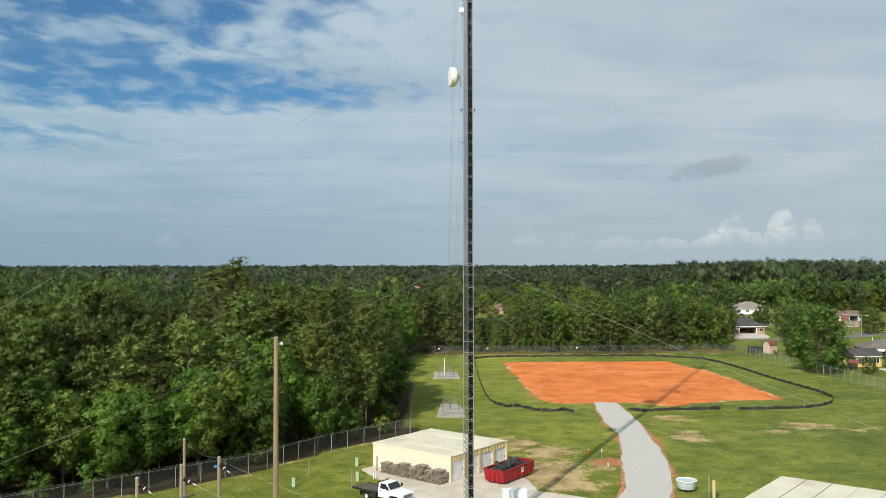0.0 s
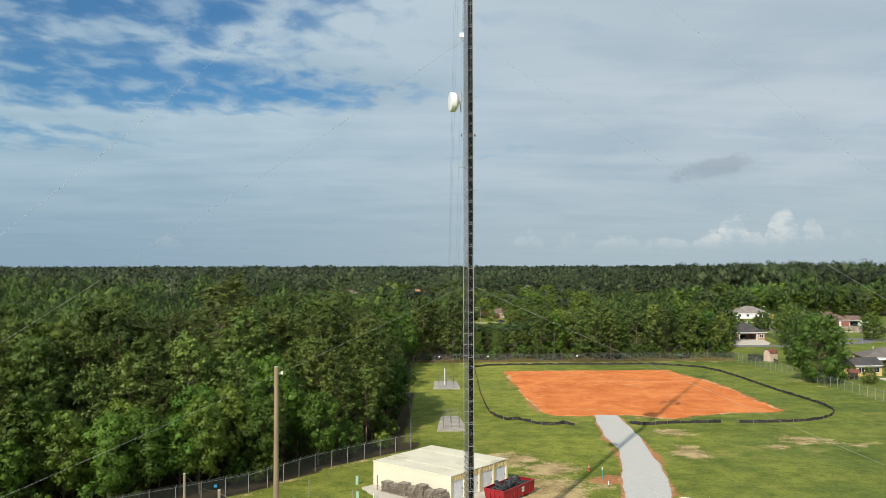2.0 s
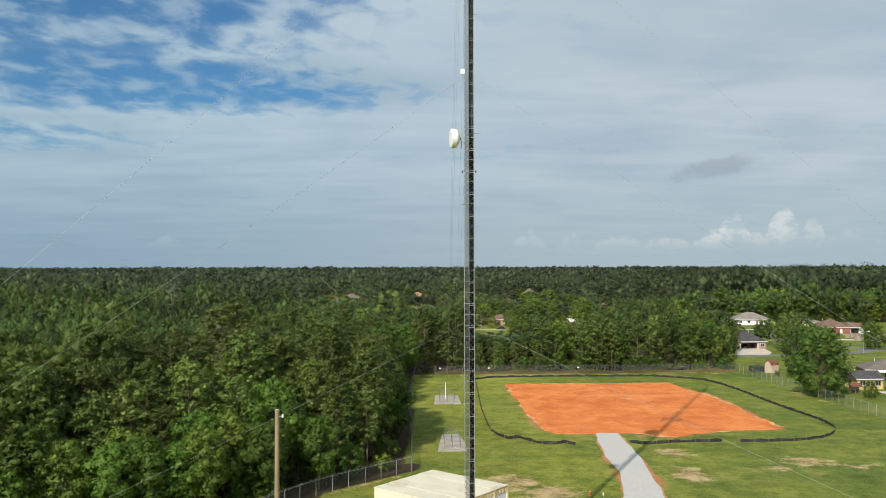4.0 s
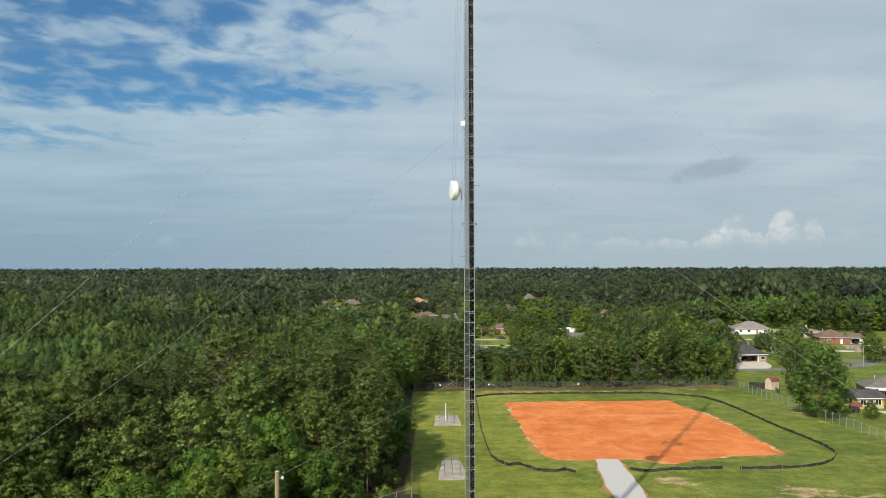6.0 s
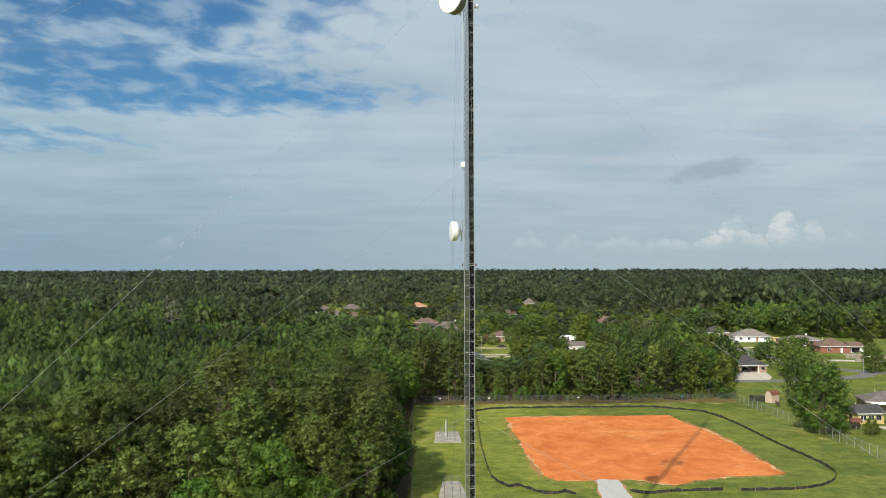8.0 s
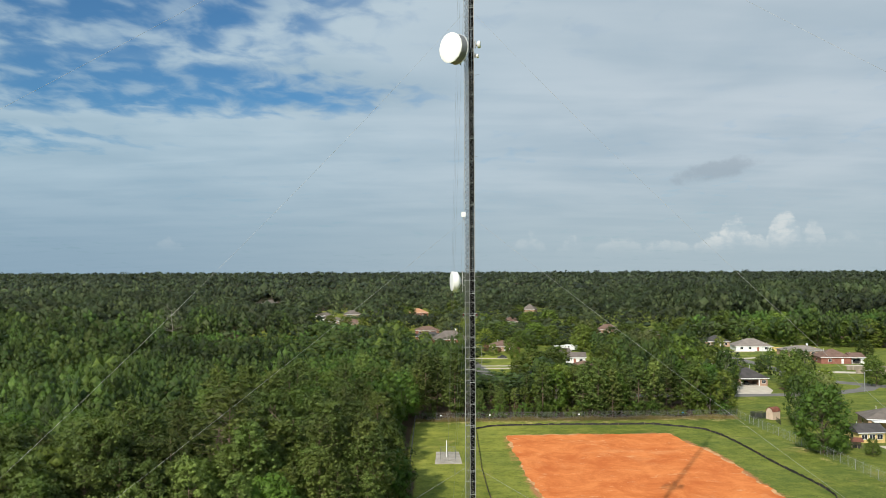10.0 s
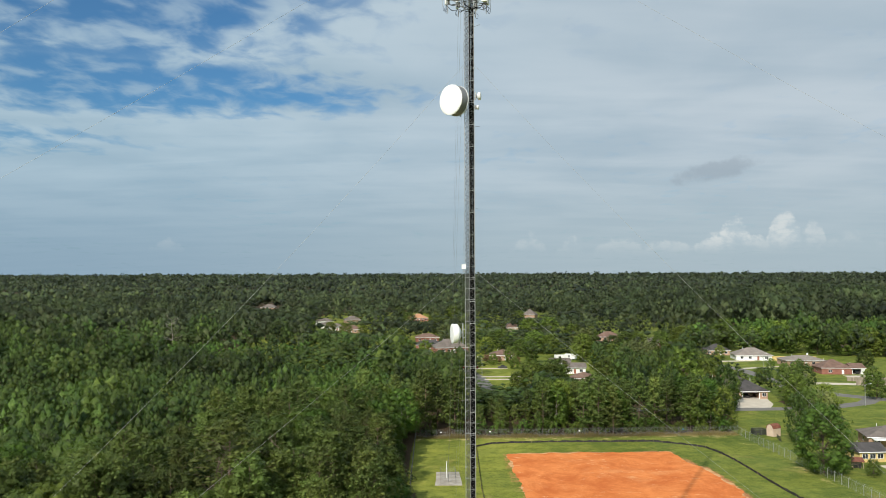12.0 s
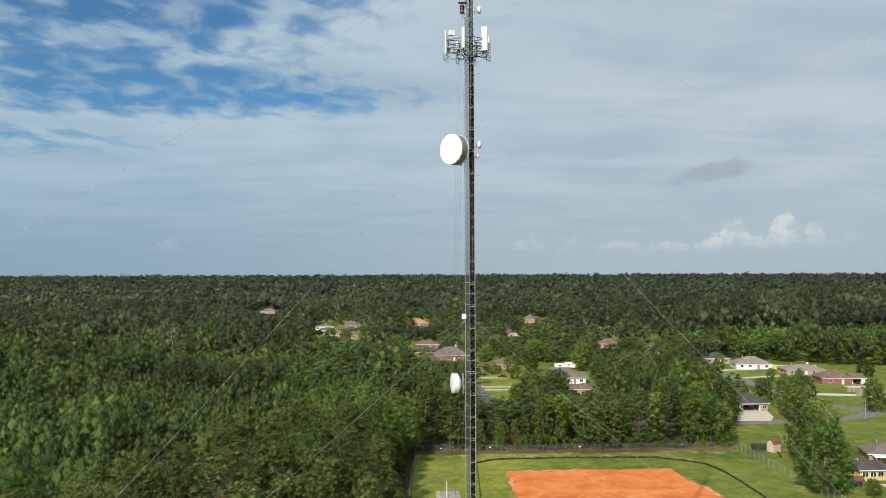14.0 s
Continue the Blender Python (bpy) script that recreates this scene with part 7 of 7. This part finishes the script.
def make_house(x, y, turn, w, d, h, rise, wall, roof, label, hip=True, windows=4, carport=None, chimney=False, porch=False, doors=1):
    """Front towards local -y; carport: the stretch of the front that stands open."""
    d, rise = d * 1.15, rise * 1.12
    ob = thing("house", label, "house", "houses beyond the fence", at=(x, y, 0), turn=turn)
    if carport:
        c0, c1 = carport
        deep = min(6.0, d * 0.7)
        part("wall", Geo().box((-w / 2 + c0) / 2, 0, 0, c0 + w / 2, d, h), wall, ob) if c0 + w / 2 > 0.5 else None
        part("wall", Geo().box((c1 + w / 2) / 2, 0, 0, w / 2 - c1, d, h), wall, ob) if w / 2 - c1 > 0.5 else None
        part("back_wall", Geo().box((c0 + c1) / 2, deep / 2, 0, c1 - c0, d - deep, h), wall, ob)
        part("lintel", Geo().box((c0 + c1) / 2, -d / 2 + 0.12, h - 0.4, c1 - c0, 0.24, 0.4), WHITE, ob, "white lintel")
        for px in (c0 + 0.15, c1 - 0.15):
            part("pillar", Geo().box(px, -d / 2 + 0.15, 0, 0.3, 0.3, h - 0.4), WHITE, ob)
        part("slab", Geo().box((c0 + c1) / 2, -d / 2 + deep / 2, 0, c1 - c0, deep, 0.06), CONCRETE, ob)
    else:
        part("wall", Geo().box(0, 0, 0, w, d, h), wall, ob)
    o = 0.55
    W, D = w / 2 + o, d / 2 + o
    run = min(D, W * 0.9) if hip else 0.0
    ridge = W - run
    lo, hi = h - 0.05, h + rise
    top = [(-ridge, 0, hi), (ridge, 0, hi)]
    g = Geo().add([(-W, -D, lo), (W, -D, lo), (W, D, lo), (-W, D, lo), *top, (-W, -D, lo + 0.18), (W, -D, lo + 0.18), (W, D, lo + 0.18), (-W, D, lo + 0.18)],
                  [(3, 2, 1, 0), (0, 1, 7, 6), (1, 2, 8, 7), (2, 3, 9, 8), (3, 0, 6, 9), (6, 7, 5, 4), (7, 8, 5), (8, 9, 4, 5), (9, 6, 4)])
    rf = part("roof", g, roof, ob)
    part("fascia", Geo().box(0, -D - 0.015, lo, 2 * W + 0.04, 0.03, 0.2), WHITE, rf, "white fascia board")
    part("ridge_cap", Geo().tube((-ridge, 0, hi), (ridge + 0.01, 0, hi), 0.09, n=6), roof, rf)
    if chimney == "flue":
        part("flue", Geo().tube((w * 0.18, d * 0.1, h + rise * 0.4), (w * 0.18, d * 0.1, h + rise + 0.7), 0.16, n=8), GALV, ob, "grey metal flue")
    elif chimney:
        part("chimney", Geo().box(w * 0.18, d * 0.1, h + rise * 0.4, 0.7, 0.7, rise * 0.6 + 0.9), WHITE if chimney == "w" else wall, ob)
    part("vent_pipe", Geo().tube((-w * 0.2, d * 0.2, h + rise * 0.3), (-w * 0.2, d * 0.2, h + rise + 0.25), 0.07, n=6), WHITE, ob)
    slots = [(-w / 2 + (k + 0.7) * w / (windows + 0.4)) for k in range(windows)]
    for k, wx in enumerate(slots):
        if carport and carport[0] - 0.8 < wx < carport[1] + 0.8:
            continue
        if k == windows // 2 and doors:
            door = part("door", Geo().box(wx, -d / 2 - 0.03, 0.1, 1.0, 0.08, 2.05), WHITE if wall is not WHITE else BRICK_RED, ob)
            part("handle", Geo().box(wx + 0.38, -d / 2 - 0.09, 1.05, 0.08, 0.05, 0.05), GALV, door)
            continue
        win = part("window", Geo().box(wx, -d / 2 - 0.02, 0.85, 1.5, 0.08, 0.08).box(wx, -d / 2 - 0.02, 2.05, 1.5, 0.08, 0.08).box(wx - 0.71, -d / 2 - 0.02, 0.93, 0.08, 0.08, 1.12).box(wx + 0.71, -d / 2 - 0.02, 0.93, 0.08, 0.08, 1.12).box(wx, -d / 2 - 0.02, 0.93, 0.06, 0.07, 1.12), WHITE, ob, "white window frame")
        part("pane", Geo().box(wx, -d / 2 - 0.005, 0.93, 1.34, 0.03, 1.12), GLASS, win)
    for side in (-1, 1):
        win = part("window", Geo().box(side * (w / 2 + 0.02), 0, 0.85, 0.08, 1.3, 0.08).box(side * (w / 2 + 0.02), 0, 2.05, 0.08, 1.3, 0.08), WHITE, ob, "white window frame")
        part("pane", Geo().box(side * (w / 2 + 0.005), 0, 0.93, 0.03, 1.2, 1.12), GLASS, win)
    if porch:
        pr = part("porch_roof", Geo().box(0, -d / 2 - 1.6, h - 0.25, w * 0.9, 3.0, 0.12), WHITE, ob, "white flat porch roof")
        for px in (-w * 0.42, 0, w * 0.42):
            part("post", Geo().box(px, -d / 2 - 2.9, 0, 0.14, 0.14, h - 0.25), WHITE, pr)
    return ob


make_house(112.0, 312.4, 3, 10.6, 11, 2.7, 2.9, BRICK_TAN, SH_DARK, "brick house with dark shingle roof and open carport", carport=(-4.4, 2.4), windows=5, chimney="flue")
make_house(114.0, 331, 3, 10, 8, 2.7, 2.6, BRICK_RED, SH_DARK, "brick house wing with dark shingle roof", chimney="flue")
make_house(161, 442, -6, 18, 12, 2.5, 3.2, WHITE, SH_TAUPE, "white house with grey-brown hip roof", windows=4)
make_house(151, 468, -8, 13, 10, 2.7, 2.8, BRICK_TAN, SH_DARK, "tan brick house with dark hip roof", windows=4)
make_house(175.8, 382, -4, 13, 10, 2.8, 3.0, BRICK_RED, SH_BROWN, "red brick house with brown hip roof", windows=2)
make_house(185.6, 381, -4, 5.6, 8, 2.7, 1.6, WHITE, SH_BROWN, "white carport with brown roof beside the brick house", carport=(-2.8, 1.4), windows=2, doors=0, hip=False)
make_house(176, 415, -2, 19, 11, 2.6, 1.9, BRICK_TAN, SH_TAUPE, "low house with grey shingle roof", chimney="w", windows=5)
make_house(104.0, 208.6, 4, 6.6, 5.6, 2.5, 1.5, YELLOW_SIDING, SH_DARK, "small yellow house with dark gable roof", hip=False, windows=3, doors=0)
make_house(119.5, 226.5, -12, 13, 9, 2.6, 2.1, BRICK_TAN, SH_GREY, "house with grey roof and a white porch", porch=True, windows=4)
make_house(3, 486, 8, 19, 11, 2.9, 4.2, BRICK_RED, SH_GREY, "red brick house with steep grey hip roof", chimney="w", windows=6)
make_house(-9.5, 507, 4, 16, 9, 2.7, 2.4, BRICK_RED, SH_DARK, "long brick house with dark roof", windows=5)
make_house(-25, 784, 10, 17, 12, 3.0, 3.4, BRICK_RED, SH_ORANGE, "brick house with orange hip roof", windows=5)
make_house(-97, 694, 5, 13, 9, 2.9, 2.2, WHITE, SH_GREY, "white house with grey roof among trees", windows=4)
make_house(-88, 668, 12, 15, 9, 2.7, 2.4, WHITE, SH_GREY, "pale house with grey shingle roof", windows=4)
make_house(-72, 640, 10, 17, 10, 2.7, 2.6, BRICK_TAN, SH_BROWN, "tan brick house with brown roof", windows=5)
make_house(-212, 1012, -10, 18, 11, 3.4, 3.4, BRICK_TAN, SH_GREY, "tan house with pale roof among far trees", windows=5)
make_house(109, 560, -14, 15, 10, 2.8, 3.0, BRICK_TAN, SH_BROWN, "tan brick house with brown hip roof", windows=4)
make_house(127, 514, 30, 8.5, 9, 2.8, 2.8, BRICK_RED, SH_GREY, "brick house with grey-brown roof", windows=3)
make_house(55, 404, 4, 9, 8, 2.7, 1.9, WHITE, SH_GREY, "white garage with grey roof", windows=3, hip=False)
make_house(59.5, 386, -6, 9.5, 8, 2.7, 1.7, WHITE, SH_GREY, "white outbuilding with grey shingle roof", windows=3, hip=False)
make_house(57.5, 349, -14, 10, 8, 2.6, 1.9, BRICK_TAN, SH_BROWN, "house with low brown roof behind trees", windows=3)
make_house(30.5, 444, -4, 13, 10, 2.7, 2.3, BRICK_TAN, SH_BROWN, "brick house with dark brown roof", windows=4)
make_house(82, 808, -20, 12, 10, 4.5, 4.5, BRICK_TAN, SH_GREY, "two-storey grey-roofed house among trees", windows=4)
make_house(52, 655, 10, 14, 10, 2.8, 2.8, PINK_SIDING, SH_BROWN, "tan house with brown roof among trees", windows=4)
make_house(113, 368, 12, 11, 9, 2.7, 2.4, BRICK_RED, SH_GREY, "red brick house half hidden by trees", windows=4)
make_house(-107, 742, 8, 16, 9, 2.9, 2.2, WHITE, SH_GREY, "white house with pale grey roof among trees", windows=4)
make_house(-84, 762, 14, 15, 10, 2.8, 3.2, BRICK_TAN, SH_GREY, "house with steep grey roof among trees", windows=4)
make_house(-12, 560, 6, 15, 9, 2.8, 2.2, BRICK_RED, SH_BROWN, "low brick house with brown roof behind trees", windows=4)
make_house(-140, 820, 10, 16, 10, 2.8, 3.0, BRICK_TAN, SH_GREY, "pale house among far trees", windows=4)


def make_shed():
    ob = thing("garden_shed", "small pale garden shed with a brown gambrel roof", "shed", at=(93.0, 238.4, 0), turn=0)
    end = [(-1.2, 0, 0), (1.2, 0, 0), (1.2, 0, 2.2), (0.8, 0, 3.0), (0, 0, 3.4), (-0.8, 0, 3.0), (-1.2, 0, 2.2)]
    part("wall", Geo().prism(end, (0, -1.45, 0), (0, 1.45, 0)), PINK_SIDING, ob, m=pose(0, 0, 0, 0, 0, -62))
    for a, b in zip(end[2:], end[3:]):
        part("roof_slope", Geo().add([(a[0] * 1.09, -1.6, a[2] + 0.1), (b[0] * 1.09, -1.6, b[2] + 0.1), (b[0] * 1.09, 1.6, b[2] + 0.1), (a[0] * 1.09, 1.6, a[2] + 0.1), (a[0] * 1.02, -1.6, a[2] + 0.01), (b[0], -1.6, b[2] + 0.01), (b[0], 1.6, b[2] + 0.01), (a[0], 1.6, a[2] + 0.01)],
                               [(0, 1, 2, 3), (7, 6, 5, 4), (0, 4, 5, 1), (1, 5, 6, 2), (2, 6, 7, 3), (3, 7, 4, 0)]), RUST_ROOF, ob, m=pose(0, 0, 0, 0, 0, -62))
    part("door", Geo().box(0, -1.47, 0.05, 1.3, 0.06, 1.9), PINK_SIDING, ob, m=pose(0, 0, 0, 0, 0, -62))


RUST_ROOF = surface("rusty_roof_sheet", (0.13, 0.045, 0.03), (0.25, 0.095, 0.06), 1.0, 0.8, bump=0.2, stain=(0.10, 0.05, 0.04))
make_shed()


def make_wire_pen():
    """A small wire run on the lawn: corner posts, rails and dark netting."""
    ob = thing("wire_pen", "small dark wire animal pen beside the pale shed", "pen", at=(89.6, 240.4, 0), turn=8)
    for x in (-1.7, 0, 1.7):
        for y in (-1.4, 1.4):
            part("post", Geo().box(x, y, 0, 0.07, 0.07, 1.7), DULL_STEEL, ob)
    for y in (-1.4, 1.4):
        part("rail", Geo().box(0, y, 1.64, 3.4, 0.05, 0.05), DULL_STEEL, ob)
        part("netting", Geo().box(0, y, 0.04, 3.36, 0.012, 1.6), LINK_DARK, ob, "dark wire netting")
    for x in (-1.7, 1.7):
        part("rail", Geo().box(x, 0, 1.64, 0.05, 2.8, 0.05), DULL_STEEL, ob)
        part("netting", Geo().box(x, 0, 0.04, 0.012, 2.76, 1.6), LINK_DARK, ob, "dark wire netting")


make_wire_pen()


def make_lean_to():
    ob = thing("lean_to", "small rust-roofed lean-to with clutter by the yellow house", "shed", at=(97.6, 199.6, 0), turn=-14)
    for x in (-1.1, 1.1):
        for y in (-0.9, 0.9):
            part("post", Geo().box(x, y, 0, 0.1, 0.1, 1.7 if y < 0 else 2.2), GREY_POLE, ob)
    part("wall", Geo().box(0, 0.95, 0, 2.3, 0.05, 2.15), PINK_SIDING, ob)
    part("roof", Geo().add([(-1.4, -1.2, 1.72), (1.4, -1.2, 1.72), (1.4, 1.2, 2.32), (-1.4, 1.2, 2.32), (-1.4, -1.2, 1.66), (1.4, -1.2, 1.66), (1.4, 1.2, 2.26), (-1.4, 1.2, 2.26)],
                           [(0, 1, 2, 3), (7, 6, 5, 4), (0, 4, 5, 1), (1, 5, 6, 2), (2, 6, 7, 3), (3, 7, 4, 0)]), RUST_ROOF, ob, "rusty red roof sheet")
    part("crate", Geo().box(-0.4, 0.2, 0, 0.8, 0.6, 0.6, 12).box(0.5, -0.1, 0, 0.5, 0.5, 0.9, -20), BLACK_PAINT, ob, "dark stacked crates")


make_lean_to()


def make_board_fence(x, y, turn, long, high, mat, label):
    ob = thing("board_fence", label, "fence", "board fences of the gardens", at=(x, y, 0), turn=turn)
    n = int(long / 0.5)
    board = Geo().box(0, 0, 0, 0.47, 0.04, high).data("board", mat)
    for k in range(n):
        part("board", board, mat, ob, m=pose(-long / 2 + (k + 0.5) * 0.5, 0.03 * (k % 2), 0))
    part("rail", Geo().box(0, 0.06, high * 0.7, long, 0.05, 0.1), mat, ob)


make_board_fence(180, 433, -6, 22, 2.3, YELLOW_SIDING, "new yellow wooden board fence behind a lawn")
make_board_fence(178, 353, -3, 18, 1.7, PALLET, "grey weathered board fence on a lawn")
make_board_fence(177, 341, -3, 20, 1.9, PALLET, "grey weathered board fence on a lawn")
make_board_fence(114, 190, -8, 16, 1.9, PALLET, "grey weathered board fence of a back garden")
make_board_fence(92, 232, 82, 5, 1.3, LINK_DARK, "low dark wire garden fence")


def make_street_lamp(x, y, h, turn):
    ob = thing("street_lamp", "tall pale metal street lamp with a curved arm", "street lamp", "street lamps", at=(x, y, 0), turn=turn)
    part("pole", Geo().tube((0, 0, 0), (0, 0, h), 0.10, 0.07, n=8), GALV, ob)
    part("arm", Geo().path([(0, 0, h), (0.25, 0, h + 0.5), (0.8, 0, h + 0.75), (1.7, 0, h + 0.8)], 0.05, 6), GALV, ob)
    soften(part("head", Geo().box(2.0, 0, h + 0.72, 0.7, 0.28, 0.16), PANEL_WHITE, ob), 0.04)


make_street_lamp(144.6, 289.5, 6.8, 0)
make_street_lamp(16.2, 368, 8.4, 180)
make_street_lamp(147, 388, 7.5, 20)


def make_car(x, y, turn, paint, label):
    ob = thing("car", label, "car", "parked cars", at=(x, y, 0.03), turn=turn)
    low = [(-2.25, 0, 0.35), (2.2, 0, 0.35), (2.25, 0, 0.75), (1.1, 0, 0.95), (-1.6, 0, 1.0), (-2.25, 0, 0.95)]
    soften(part("body", Geo().prism(low, (0, -0.88, 0), (0, 0.88, 0)), paint, ob), 0.08)
    cab = [(-1.5, 0, 0.98), (1.0, 0, 0.95), (0.35, 0, 1.45), (-0.95, 0, 1.48)]
    soften(part("cabin", Geo().prism(cab, (0, -0.74, 0), (0, 0.74, 0)), GLASS, ob), 0.06)
    part("roof", Geo().box(-0.3, 0, 1.45, 1.25, 1.3, 0.05), paint, ob)
    for wx in (-1.4, 1.4):
        for side in (-1, 1):
            wheel(ob, wx, side * 0.8, 0.33, 0.2)


make_car(27.5, 404, 175, BLACK_PAINT, "dark parked pickup on a driveway")
make_car(110.6, 310.0, 95, BLACK_PAINT, "dark car parked in the carport")
make_car(185.0, 378.5, 90, BLACK_PAINT, "dark car parked under the white carport")
make_car(104.2, 302.0, 70, WHITE, "white car parked on the driveway")


def make_camper(x, y, turn):
    ob = thing("camper_trailer", "white boxy camper trailer parked by a house", "camper", at=(x, y, 0), turn=turn)
    soften(part("body", Geo().box(0, 0, 0.6, 7.0, 2.4, 2.5), WHITE, ob), 0.12)
    for side in (-1, 1):
        wheel(ob, 0.4, side * 1.0, 0.35, 0.2)
    part("window", Geo().box(-1.2, -1.215, 1.7, 1.2, 0.03, 0.7), GLASS, ob)
    part("hitch", Geo().tube((3.4, 0, 0.6), (4.6, 0, 0.5), 0.05, n=5), BLACK_PAINT, ob)


make_camper(60.5, 437, 12)
make_camper(66.5, 441, -30)
for k_, (x_, y_, h_) in enumerate(((36, 421, 4.2), (27, 424, 4.0), (21, 428, 4.6))):
    plant("ornamental_tree", broad_tree_data(90 + k_, 5.0, 2.6, 0.8, 500, 0.5, LEAF_RUSSET, BARK), x_, y_, h_ / 5.0, 40 * k_, "russet-leaved ornamental tree on a lawn", "tree", "russet garden trees")
